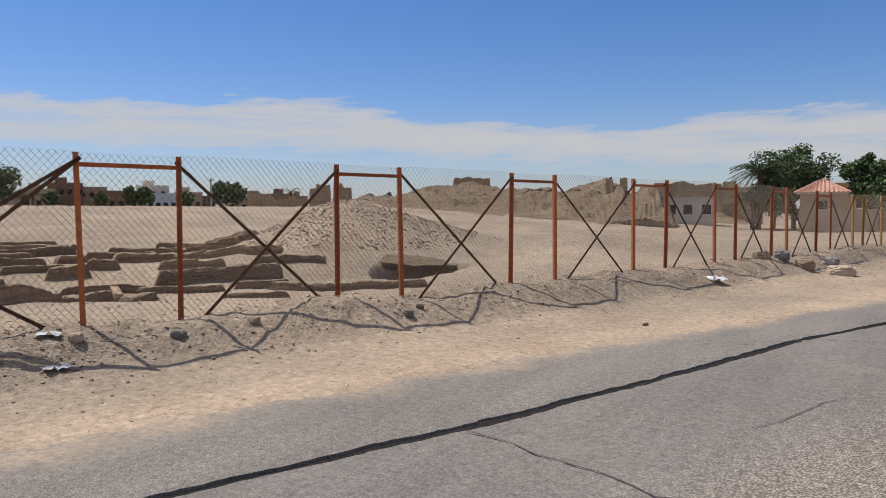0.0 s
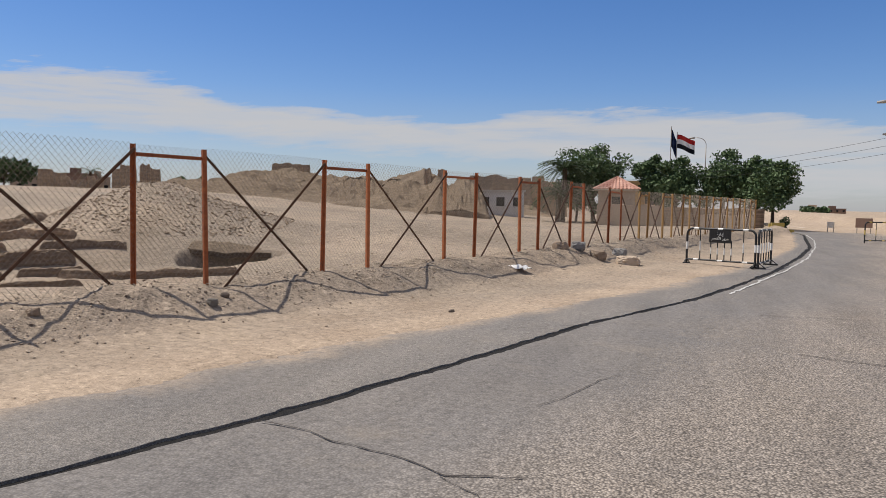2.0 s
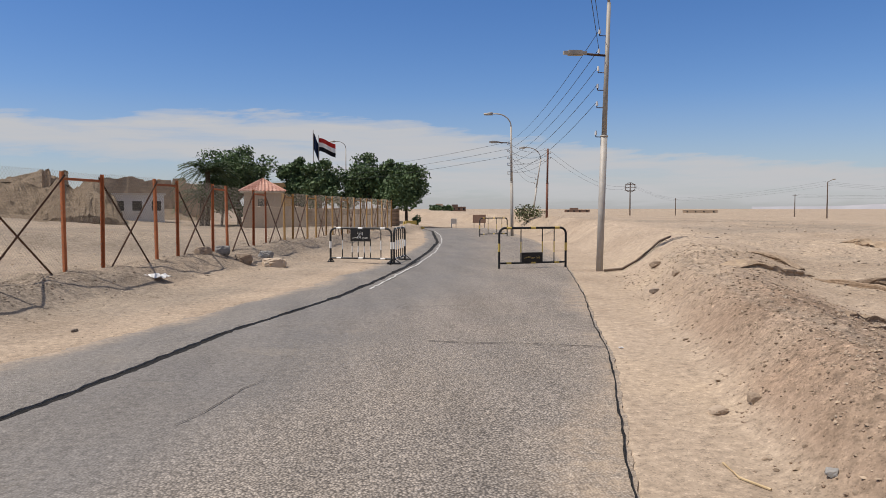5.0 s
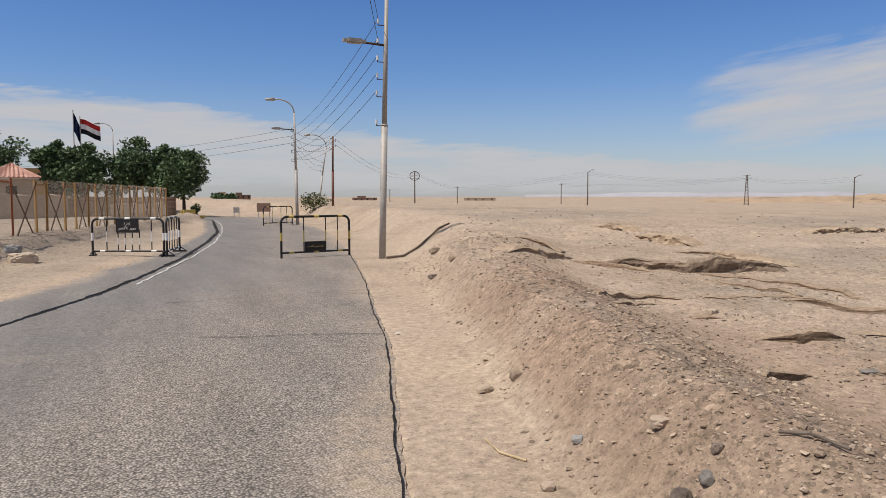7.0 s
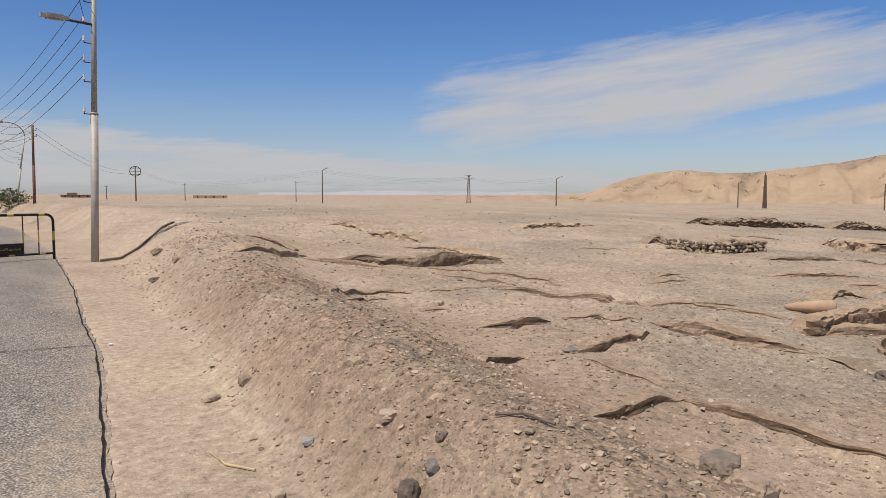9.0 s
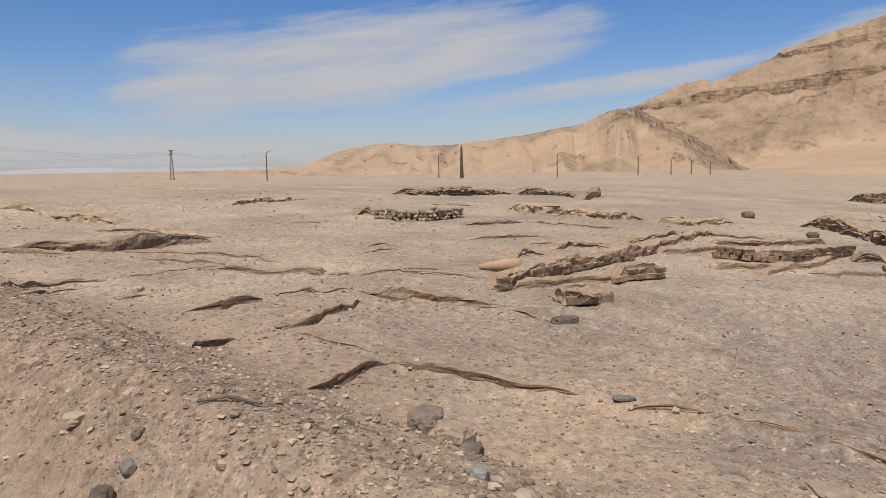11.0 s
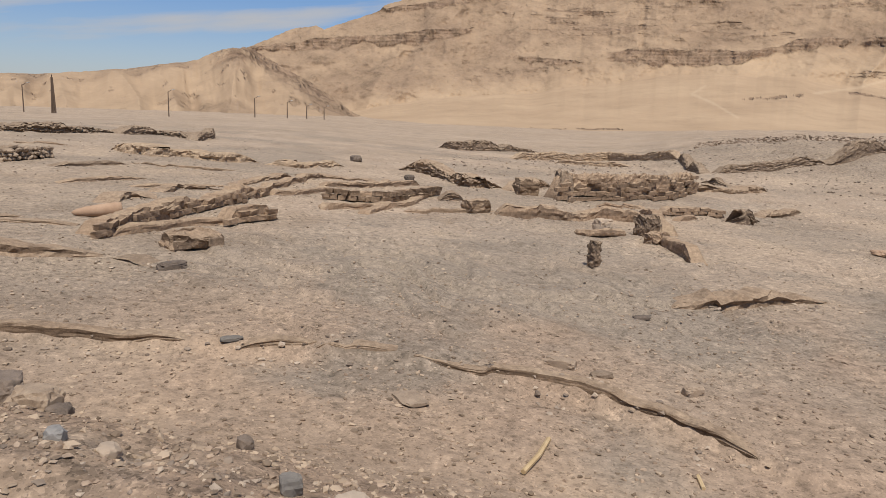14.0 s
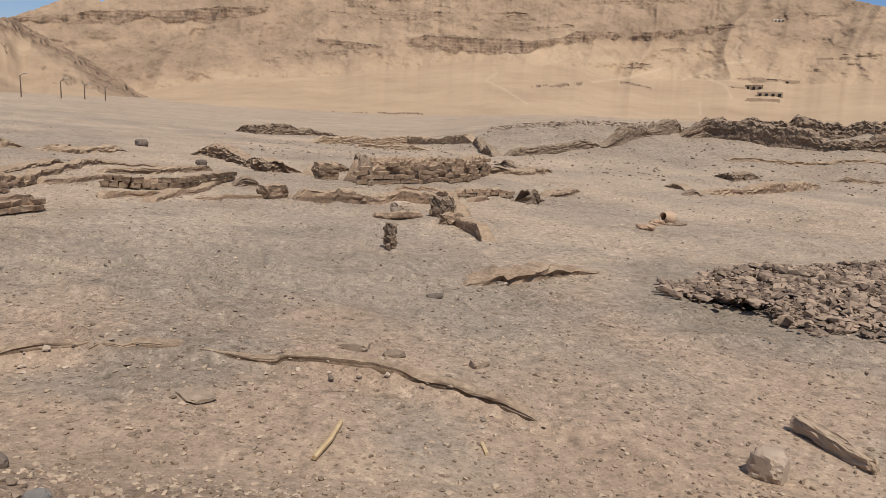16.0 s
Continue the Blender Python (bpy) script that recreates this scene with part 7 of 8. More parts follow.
tops = {}
for key, az, d, el, lab, kd in [
    ("ring", 21.51, 115, 1.97, "wire pole with a ringed iron head on the plain", "ring"), ("p8", 19.5, 210, 0.56, "far thin wire pole", "pole"), ("p5", 24.78, 190, 0.77, "far thin wire pole", "pole"),
    ("p1", 32.83, 190, 0.98, "far timber wire pole", "pole"), ("lc", 34.86, 140, 1.85, "far street lamp on the plain", "lamp"), ("py", 46.17, 205, 1.5, "far lattice pylon on the plain", "pylon"),
    ("lr", 52.96, 140, 1.25, "far street lamp on the plain", "lamp"), ("s1", 66.09, 143, 0.9, "far street lamp before the hills", "lamp"), ("tw", 67.87, 148, 1.64, "tall tapered timber mast on the plain", "tower"),
    ("s2", 75.23, 148, 0.8, "far street lamp before the hills", "lamp"), ("s3", 81.26, 158, 0.55, "far street lamp before the hills", "lamp"), ("s4", 83.63, 162, 0.3, "far street lamp before the hills", "lamp"),
    ("s5", 85.07, 164, 0.08, "far street lamp before the hills", "lamp"), ("s6", 86.37, 166, 0.0, "far street lamp before the hills", "lamp")]:
    tops[key] = far_pole(az, d, el, lab, kd)[1]
for a, b, sag in (("ring", "p5", 0.5), ("p5", "lc", 0.6), ("p1", "py", 1.0), ("lc", "py", 1.0), ("py", "lr", 0.8)):
    for o in (0.0, -0.35, 0.35):
        wire(tops[a] + Vector((0, o * 2, o)), tops[b] + Vector((0, o * 2, o)), sag, "far sagging power wire", 0.008)
for k, e in enumerate(e4[3:]):
    wire(e, tops["ring"] + Vector((0, 0, -0.4 * k)), 1.2, "far sagging power wire", 0.009)


# ---- trees ----
def leaf_cloud(blobs, n, size, seed):
    """Many small folded leaves spread over the outside of a few clumps."""
    rng = np.random.default_rng(seed)
    w = np.array([b[3] ** 2 for b in blobs])
    pick = rng.choice(len(blobs), n, p=w / w.sum())
    B = np.array(blobs)[pick]
    d = rng.standard_normal((n, 3))
    d /= np.linalg.norm(d, axis=1, keepdims=True)
    rad = B[:, 3:4] * rng.random((n, 1)) ** 0.33 * rng.uniform(0.8, 1.12, (n, 1))
    c = B[:, :3] + d * rad * np.array([1, 1, 0.85])
    a = rng.standard_normal((n, 3))
    a /= np.linalg.norm(a, axis=1, keepdims=True)
    b = np.cross(a, rng.standard_normal((n, 3)))
    b /= np.linalg.norm(b, axis=1, keepdims=True)
    s = size * rng.uniform(0.6, 1.3, (n, 1))
    v = np.stack([c - a * s, c + b * s * 0.5 + d * s * 0.2, c + a * s, c - b * s * 0.5 + d * s * 0.2], 1).reshape(-1, 3)
    me = bpy.data.meshes.new("crown")
    me.vertices.add(4 * n)
    me.vertices.foreach_set("co", v.reshape(-1))
    f = (np.array([[0, 1, 2], [0, 2, 3]])[None] + (np.arange(n) * 4)[:, None, None]).reshape(-1, 3)
    me.loops.add(f.size)
    me.loops.foreach_set("vertex_index", f.reshape(-1).astype(np.int32))
    me.polygons.add(len(f))
    me.polygons.foreach_set("loop_start", np.arange(0, f.size, 3, dtype=np.int32))
    me.update(calc_edges=True)
    return me


def tree(x, y, top_z, width, label, seed, leaves=7500, leaf=0.15, material=None, crown_low=0.2, name="tree"):
    z0 = ground_z(x, y)
    h = top_z - z0
    ob = empty(name, x, y, z0)
    tagged(ob, label, "tree")
    rnd = random.Random(seed)
    bm = bmesh.new()
    fork = Vector((rnd.uniform(-.15, .15), rnd.uniform(-.1, .1), h * 0.3))
    prism(bm, (0, 0, -0.2), fork, 0.03 * h, 8, 0.022 * h)
    blobs = []
    for k in range(13):
        a = k * 2.4 + rnd.uniform(-.3, .3)
        rr = width * 0.5 * rnd.uniform(0.3, 0.78)
        zz = h * rnd.uniform(crown_low + 0.12, 0.82)
        tip = Vector((rr * math.cos(a), rr * math.sin(a), zz))
        mid = fork.lerp(tip, 0.5) + Vector((0, 0, 0.05 * h))
        prism(bm, fork, mid, 0.014 * h, 6, 0.010 * h)
        prism(bm, mid, tip, 0.010 * h, 5, 0.004 * h)
        blobs.append((*tip, width * rnd.uniform(0.14, 0.24)))
    blobs.append((0, 0, h * 0.8, width * 0.22))
    blobs.append((width * 0.08, 0, h * 0.9, width * 0.13))
    blobs.append((0, 0, h * 0.58, width * 0.33))
    part("trunk", bm, BARK, ob)
    me = leaf_cloud(blobs, leaves, leaf, seed)
    me.materials.append(material or LEAF)
    cr = new("crown", me)
    cr.parent = ob
    return ob


def palm(x, y, top_z, label, seed, spread=2.2, fronds=60):
    z0 = ground_z(x, y)
    ob = empty("palm_tree", x, y, z0)
    tagged(ob, label, "palm tree")
    h = top_z - z0
    crown = Vector((0.1, 0, h * 0.72))
    bm = bmesh.new()
    for k in range(8):
        f0, f1 = k / 8, (k + 1) / 8
        prism(bm, Vector((0, 0, -0.2)).lerp(crown, f0), Vector((0, 0, -0.2)).lerp(crown, f1), 0.22, 8, 0.19)
    part("trunk", bm, BARK, ob)
    rnd = random.Random(seed)
    bm = bmesh.new()
    for k in range(fronds):
        a = k * 2.399
        up = rnd.uniform(-0.35, 1.0)
        d = Vector((math.cos(a), math.sin(a), 0))
        pts = []
        for j in range(8):
            t = j / 7
            pts.append(crown + d * spread * t * (1 - 0.25 * max(up, 0)) + Vector((0, 0, spread * (0.75 * up * t - 0.55 * t * t))))
        for p, q in zip(pts, pts[1:]):
            prism(bm, p, q, 0.018, 3, cap=False)
        side = d.cross(Vector((0, 0, 1)))
        for j in range(22):
            t = 0.15 + 0.85 * j / 22
            i = min(6, int(t * 7))
            p = pts[i].lerp(pts[i + 1], t * 7 - i)
            l = 0.42 * (1 - 0.5 * t)
            for s_ in (-1, 1):
                e = p + side * s_ * l + d * l * 0.6 + Vector((0, 0, -0.12 * l + rnd.uniform(-.06, .06)))
                m = p + d * 0.1
                bm.faces.new((bm.verts.new(p), bm.verts.new(m), bm.verts.new(e)))
    part("crown", bm, PALM, ob, "crown of grey-green fronds")
    return ob


TREE_D = 66
for az, top_el, wd, d, seed in ((-8.3, 4.8, 6.6, 68, 3), (-4.0, 4.15, 3.6, 70, 5), (-2.2, 3.95, 4.6, 66, 7), (1.05, 4.4, 6.2, 68, 9), (2.9, 4.0, 3.6, 66, 13), (4.4, 3.45, 4.6, 63, 11)):
    x, y = at(az, d)
    tree(x, y, 1.6 + d * math.tan(radians(top_el)), wd, "dense dark green acacia-like roadside tree", seed)
x, y = at(-10.6, 64)
palm(x, y, 1.6 + 64 * math.tan(radians(4.5)), "bushy date palm beside the site office", 5, 3.0, 80)
x, y = at(-11.0, 63)
palm(x, y, 3.6, "low young date palm beside the shed", 8, 2.4, 60)
x, y = at(-9.6, 66)
tree(x, y, 4.2, 4.5, "dense dark shrubby tree beside the palm", 15)
x, y = at(13.9, 57)
tree(x, y, 1.75, 2.6, "thin dusty shrub beside the lamp posts", 21, 900, 0.09, SHRUB, 0.1, "shrub")
x, y = at(5.2, 62)
tree(x, y, 1.1, 1.0, "small shrub under the corner tree", 23, 500, 0.08, LEAF, 0.05, "shrub")

# ---- flags ----
def flag(az, d, top_el, bands, w, h, label, droop):
    x, y = at(az, d)
    z0 = ground_z(x, y)
    ob = empty("flag", x, y, z0)
    tagged(ob, label, "flag")
    H = 1.6 + d * math.tan(radians(top_el)) - z0
    bm = bmesh.new()
    prism(bm, (0, 0, -0.2), (0, 0, H), 0.06, 8, 0.04)
    part("pole", bm, GALV, ob)
    for k, m in enumerate(bands):
        bm = bmesh.new()
        n = 12
        grid = []
        for i in range(n + 1):
            t = i / n
            for j in (0, 1):
                zz = H - 0.25 - h * (k + j) / len(bands)
                px = w * t * (1 - 0.15 * droop)
                grid.append(bm.verts.new((px, 0.12 * math.sin(t * 9) * t, zz - droop * w * t * (0.5 + 0.4 * t) + 0.05 * math.sin(t * 7))))
        for i in range(n):
            bm.faces.new((grid[2 * i], grid[2 * i + 2], grid[2 * i + 3], grid[2 * i + 1]))
        bmesh.ops.solidify(bm, geom=bm.faces[:], thickness=0.01)
        part("cloth_band", bm, m, ob)
    return ob


flag(-2.78, 76, 6.0, [FLAG_BLUE], 0.75, 1.7, "navy flag hanging from a tall pole", 1.9)
flag(-2.36, 76, 5.6, [FLAG_RED, FLAG_WHITE, FLAG_BLACK], 1.8, 1.35, "red, white and black flag flying on a pole", 0.42)


# ---- buildings ----
def box(bm, x0, x1, y0, y1, z0, z1, bevel=0.0):
    r = bmesh.ops.create_cube(bm, size=1)
    m = Matrix.Translation(((x0 + x1) / 2, (y0 + y1) / 2, (z0 + z1) / 2)) @ Matrix.Diagonal((x1 - x0, y1 - y0, z1 - z0, 1))
    bmesh.ops.transform(bm, matrix=m, verts=r["verts"])


def house(az, d, width, z_top, material, label, seed, depth=6.0, storeys=1, windows=3, parapet=True, name="house", roof=None, base=None):
    x, y = at(az, d)
    z0 = ground_z(x, y) if base is None else base
    ob = empty(name, x, y, z0, -az)
    tagged(ob, label, "house", "village houses")
    h = z_top - z0
    rnd = random.Random(seed)
    bm = bmesh.new()
    box(bm, -width / 2, width / 2, 0, depth, -1.0, h)
    part("wall", bm, material, ob)
    bm = bmesh.new()
    if parapet:
        for a, b, c, e in ((-width / 2 - .05, width / 2 + .05, -.05, .2), (-width / 2 - .05, width / 2 + .05, depth - .2, depth + .05), (-width / 2 - .05, -width / 2 + .2, .2, depth - .2), (width / 2 - .2, width / 2 + .05, .2, depth - .2)):
            box(bm, a, b, c, e, h + 0.003, h + 0.3)
        if rnd.random() < 0.5:
            box(bm, -width * 0.3, width * 0.05, depth * 0.3, depth * 0.7, h + 0.003, h + 1.3)
    else:
        box(bm, -width / 2 - .15, width / 2 + .15, -.2, depth + .15, h + 0.003, h + 0.14)
    part("roof", bm, roof or material, ob)
    for s in range(storeys):
        for k in range(windows):
            wx = -width / 2 + width * (k + 0.5 + rnd.uniform(-.12, .12)) / windows
            zc = h * (s + 0.58) / storeys
            win = bmesh.new()
            box(win, wx - 0.38, wx + 0.38, -0.02, 0.06, zc - 0.42, zc + 0.42)
            w_ob = part("window", win, DARKHOLE, ob)
            win = bmesh.new()
            box(win, wx - 0.48, wx + 0.48, -0.09, -0.023, zc - 0.52, zc - 0.43)
            part("sill", win, material, w_ob)
    return ob


D_V = 140
PX = D_V / 1289.0
for k, (px, wpx, ytop, m, lab, st, nw) in enumerate([
    (70, 46, 340, TANHOUSE, "tan flat-roofed village house", 1, 3), (118, 50, 330, BRICKHOUSE, "brown brick village house of two storeys", 2, 4), (165, 44, 336, TANHOUSE, "tan flat-roofed village house", 2, 3),
    (200, 40, 342, BRICKHOUSE, "low brown brick village house", 1, 3), (243, 44, 345, CREAM, "cream plastered village wall and house", 1, 1), (272, 50, 333, PLASTER, "pale village house behind the others", 2, 3),
    (288, 46, 346, BLUEWHITE, "pale blue and white village house", 1, 4), (335, 44, 344, TANHOUSE, "tan flat-roofed village house", 1, 3), (368, 26, 350, BRICKHOUSE, "low brown brick village house", 1, 2),
    (420, 40, 352, TANHOUSE, "tan flat-roofed village house", 1, 2), (500, 48, 346, BRICKHOUSE, "low brown brick village house", 1, 3), (530, 30, 350, TANHOUSE, "tan flat-roofed village house", 1, 2),
    (25, 40, 345, TANHOUSE, "tan flat-roofed village house", 1, 2), (-25, 60, 340, BRICKHOUSE, "brown brick village house", 2, 4)]):
    az = -34.0 + math.degrees(math.atan((px - 784) / 1289.0))
    d = D_V * (1.0 + 0.04 * (k % 3))
    house(az, d, wpx * d / 1289.0, 1.6 + (380 - ytop) * d / 1289.0, m, lab, 50 + k, 7, st, nw, base=1.0)
for px, ytop, wpx, seed in ((8, 302, 60, 31), (232, 330, 26, 33), (258, 332, 30, 35), (390, 322, 48, 37), (418, 324, 40, 39), (655, 344, 30, 41), (330, 340, 30, 43), (455, 344, 30, 45), (180, 342, 26, 47), (688, 342, 22, 49), (90, 342, 26, 46)):
    az = -34.0 + math.degrees(math.atan((px - 784) / 1289.0))
    d = 128
    x, y = at(az, d)
    tree(x, y, 1.6 + (380 - ytop) * d / 1289.0, wpx * d / 1289.0, "dark green village tree", seed, 1500, 0.3)
for px, ytop in ((515, 328), (0, 297), (60, 334)):
    az = -34.0 + math.degrees(math.atan((px - 784) / 1289.0))
    x, y = at(az, 125)
    palm(x, y, 1.6 + (380 - ytop) * 125 / 1289.0, "date palm in the village", px, 2.4, 22)
x, y = at(-51.6, 120)
bent_bar("wire_pole", [(x, y, ground_z(x, y) - 0.3), (x, y, 7.4)], 0.14, GALV, "grey concrete wire pole by the village", "wire pole")
x, y = at(-51.6, 120)
bent_bar("pole_crossarm", [(x - 0.8, y, 7.05), (x + 0.8, y, 7.05)], 0.07, GALV, "crossarm bolted to the concrete pole", "crossarm")


def ruin_block(px, wpx, ytop, d, label, seed, steps=3, material=None, base=1.0, mound=False):
    """A weathered mass of mud brick with a broken, stepped top."""
    az = -34.0 + math.degrees(math.atan((px - 784) / 1289.0))
    x, y = at(az, d)
    w, h = wpx * d / 1289.0, 1.6 + (378 - ytop) * d / 1289.0 - base
    n, m = (80, 12) if mound else (48, 8)
    rng = random.Random(seed)
    levels = [rng.uniform(0.8, 1.0) for _ in range(steps + 1)]
    levels[rng.randrange(steps)] = 1.0
    s = np.linspace(0, 1, n)
    prof = np.array([levels[min(steps, int(t * (steps + 0.999)))] for t in s]) * (1 + 0.05 * fbm(s * 7, s * 0 + seed, 4, seed))
    if mound:
        prof = (0.84 + 0.2 * fbm(s * 5, s * 0 + seed, 5, seed)) * np.minimum(1, np.minimum(s, 1 - s) / 0.22) ** 0.6
    prof[0] *= 0.8
    prof[-1] *= 0.75
    X, Y, Z = np.zeros((n, 2 * m)), np.zeros((n, 2 * m)), np.zeros((n, 2 * m))
    depth = max(2.0, w * 0.4) if not mound else 4.5 * h
    run = 0.12 * h if not mound else 1.7 * h
    for j in range(2 * m):
        if j < m:
            f = j / (m - 1)
            off, zf = -depth / 2 + run * f, (f if not mound else f ** 0.8)
        else:
            f = (j - m) / (m - 1)
            off, zf = -depth / 2 + run + (depth - 2 * run) * f, 1.0 - (0.12 * f if j < 2 * m - 1 else 1.0)
        X[:, j] = (s - 0.5) * w + 0.12 * fbm(s * 9, s * 0 + j * 0.7, 3, seed + 1)
        Y[:, j] = off + 0.2 * fbm(s * 10, s * 0 + j * 0.9 + 5, 4, seed + 2)
        Z[:, j] = zf * h * prof + ((0.1 if mound else 0.025) * h * fbm(s * 14, s * 0 + j * 0.5, 4, seed + 4) if 0 < j < 2 * m - 1 else -1.0 * (1 - zf) * 0)
    Z[:, 0] = -2.0
    Z[:, -1] = -2.0
    ob = grid_mesh("mud_brick_ruin", X, Y, Z, material or (MOUND if mound else RUIN), smooth_shade=False, flip=True)
    bm = bmesh.new()
    bm.from_mesh(ob.data)
    bm.verts.ensure_lookup_table()
    bm.faces.new([bm.verts[k] for k in range(2 * m)])
    bm.faces.new([bm.verts[(n - 1) * 2 * m + k] for k in range(2 * m - 1, -1, -1)])
    bmesh.ops.recalc_face_normals(bm, faces=bm.faces)
    bm.to_mesh(ob.data)
    bm.free()
    ob.matrix_world = pose(x, y, base, 0, 0, -az)
    return tagged(ob, label, "ruin", "ruins on the mound")


for k, (px, wpx, ytop, d, lab, st) in enumerate([
    (460, 40, 337, 110, "square ruined tower of mud brick", 1), (567, 36, 326, 105, "ruined mud-brick tower with a broken top", 2), (607, 32, 324, 108, "broken ruined tower of mud brick", 1), (505, 60, 345, 105, "low ruined walls of mud brick", 4),
    (725, 50, 340, 100, "crumbling mass of mud brick", 3), (775, 50, 329, 98, "crumbling peaked mud-brick mass", 5), (835, 66, 314, 96, "pale stepped masonry ruin on the mound", 3), (885, 36, 335, 95, "low pale masonry ruin on the mound", 2),
    (945, 70, 337, 90, "ruined wall along the mound", 5), (655, 34, 345, 104, "low ruined walls of mud brick", 3)]):
    ruin_block(px, wpx, ytop, d, lab, 60 + 3 * k, st)
for k, (px, wpx, ytop, d, lab, st) in enumerate([
    (760, 190, 338, 78, "long eroded mound of mud-brick debris", 9), (870, 170, 338, 74, "long eroded mound of mud-brick debris", 8), (960, 150, 334, 70, "eroded mound of mud-brick debris", 8), (1050, 170, 329, 68, "eroded mound of mud-brick debris", 8),
    (1090, 36, 318, 69, "steep pinnacle of mud brick on the mound", 2), (1130, 110, 328, 66, "rugged slumped mass of mud brick", 5), (1215, 110, 328, 84, "long ruined enclosure wall of mud brick", 4), (1290, 100, 330, 86, "long ruined enclosure wall of mud brick", 4), (680, 110, 346, 80, "low mound of mud-brick debris", 6)]):
    ruin_block(px, wpx, ytop, d, lab, 160 + 3 * k, st, base=0.6, mound=k not in (4, 6, 7))

def ruin_ridge():
    """Long slumped ridge of mud-brick debris behind the field, with a broken crest."""
    A = np.array([-46, -42, -40, -37.3, -36.4, -35.4, -33.6, -32, -30.3, -29, -25.6, -24.6, -22.7, -21.6, -21, -19.7, -18.2, -15.6, -13.9, -11.5])
    E = np.array([0.0, 1.1, 1.35, 1.4, 2.0, 2.35, 2.2, 2.5, 2.1, 1.8, 1.85, 1.6, 2.1, 2.6, 2.2, 2.05, 2.3, 2.6, 2.2, 0.6])
    az, rad = np.arange(-46, -11.4, 0.07), np.linspace(50, 92, 130)
    rr, aa = np.meshgrid(rad, az, indexing="ij")
    crest = np.interp(az, A, E)[None] + 0.10 * fbm(aa * 1.6, aa * 0, 4, 501)
    x, y = rr * np.sin(np.radians(aa)), rr * np.cos(np.radians(aa))
    f = smooth(51, 80, rr - 24 * smooth(-20.5, -18.0, aa) + 9 * fbm(x * 0.11, y * 0.11, 5, 502) - 6 * np.abs(fbm(x * 0.2, y * 0.2, 4, 503)))
    low = height(x, y)[0] - 0.3
    z = low + (1.6 + 76 * np.tan(np.radians(crest)) - low) * f * (1 - 0.5 * smooth(78, 90, rr))
    z = z + smooth(0.15, 0.5, f) * (0.6 * fbm(x * 0.3, y * 0.3, 5, 504, 0.6) + 0.5 * np.abs(fbm(x * 0.8, y * 0.8, 4, 505)))
    ob = grid_mesh("ruin_mound", x, y, z, MOUND, smooth_shade=False, flip=True)
    return tagged(ob, "long slumped ridge of crumbled mud brick", "mound", kind="structure")


ruin_ridge()


def slope_point(az, el):
    """Place on the mountain side at a bearing and a height in degrees."""
    j = int(np.argmin(np.abs(SLOPE_AZ - az)))
    i = int(np.argmax(SLOPE_E[:, j] > el))
    r = float(SLOPE_R[i, j])
    return r * math.sin(radians(az)) + 0.5, r * math.cos(radians(az)), 1.6 + r * math.tan(radians(el)), r


def rock_tomb(az, el, width_deg, height_deg, doors, material, label, seed, turn=0.0):
    """Terrace wall with dark doorways, set into the mountain side."""
    x, y, z, r = slope_point(az, el)
    w, h = r * radians(width_deg), r * radians(height_deg)
    ob = empty("rock_tomb", x, y, z, -az + turn)
    tagged(ob, label, "rock tomb")
    n = 30
    s_ = np.linspace(-0.5, 0.5, n)
    top = h * (1 + 0.12 * fbm(s_ * 9, s_ * 0 + seed, 4, seed))
    X = np.stack([s_ * w] * 4, 1)
    Y = np.stack([s_ * 0 - 0.6, s_ * 0, s_ * 0 + 3.5, s_ * 0 + 6.0], 1) + 0.25 * fbm(X * 0.4, X * 0, 3, seed + 1)
    Z = np.stack([s_ * 0 - 2.5, top, top * 1.05, s_ * 0 - 1.0], 1)
    part_ = grid_mesh("wall", X, Y, Z, material, False, flip=True)
    part_.parent = ob
    # solid dark blocks take the place of shaded door openings
    for k in range(doors):
        bm = bmesh.new()
        cx = w * ((k + 0.5) / doors - 0.5)
        bmesh.ops.create_cube(bm, size=1)
        bmesh.ops.transform(bm, matrix=Matrix.Translation((cx, -0.55, h * 0.32)) @ Matrix.Diagonal((min(1.1, w / doors * 0.5), 1.2, h * 0.62, 1)), verts=bm.verts)
        part("doorway", bm, DARKHOLE, ob)


rock_tomb(134.0, 1.05, 2.2, 0.22, 0, RUIN, "lower terrace wall before the rock tombs", 601)
rock_tomb(134.4, 1.45, 1.7, 0.28, 4, RUIN, "terrace of cut rock with dark tomb doors", 602)
rock_tomb(133.3, 1.85, 1.2, 0.35, 3, MUDBRICK, "broken mud-brick tomb front with dark doors", 603)
rock_tomb(135.4, 2.35, 1.6, 0.22, 1, RUIN, "long retaining wall above the rock tombs", 604, 8)
rock_tomb(132.4, 1.9, 1.3, 0.12, 0, RUIN, "sloping causeway wall beside the rock tombs", 605, 45)
rock_tomb(134.4, 6.45, 1.6, 0.17, 7, PLASTER, "row of pale plastered tomb doors high on the slope", 606)

# site office: shed, kiosk with a tiled roof, yard wall
SHED = house(-15.35, 69, 4.2, 1.6 + 69 * math.tan(radians(1.0)), GREYWALL, "low grey shed with a white roof slab", 91, 3.0, 1, 3, False, "shed", PLASTER)
kx, ky = at(-6.55, 62)
kz = ground_z(kx, ky)
kiosk = empty("kiosk", kx, ky, kz, 6)
tagged(kiosk, "small brick kiosk with a red tiled pyramid roof", "kiosk")
eave, peak = 1.6 + 62 * math.tan(radians(1.2)) - kz, 1.6 + 62 * math.tan(radians(2.25)) - kz
bm = bmesh.new()
box(bm, -1.45, 1.45, -1.45, 1.45, -0.5, eave)
part("wall", bm, TANHOUSE, kiosk)
bm = bmesh.new()
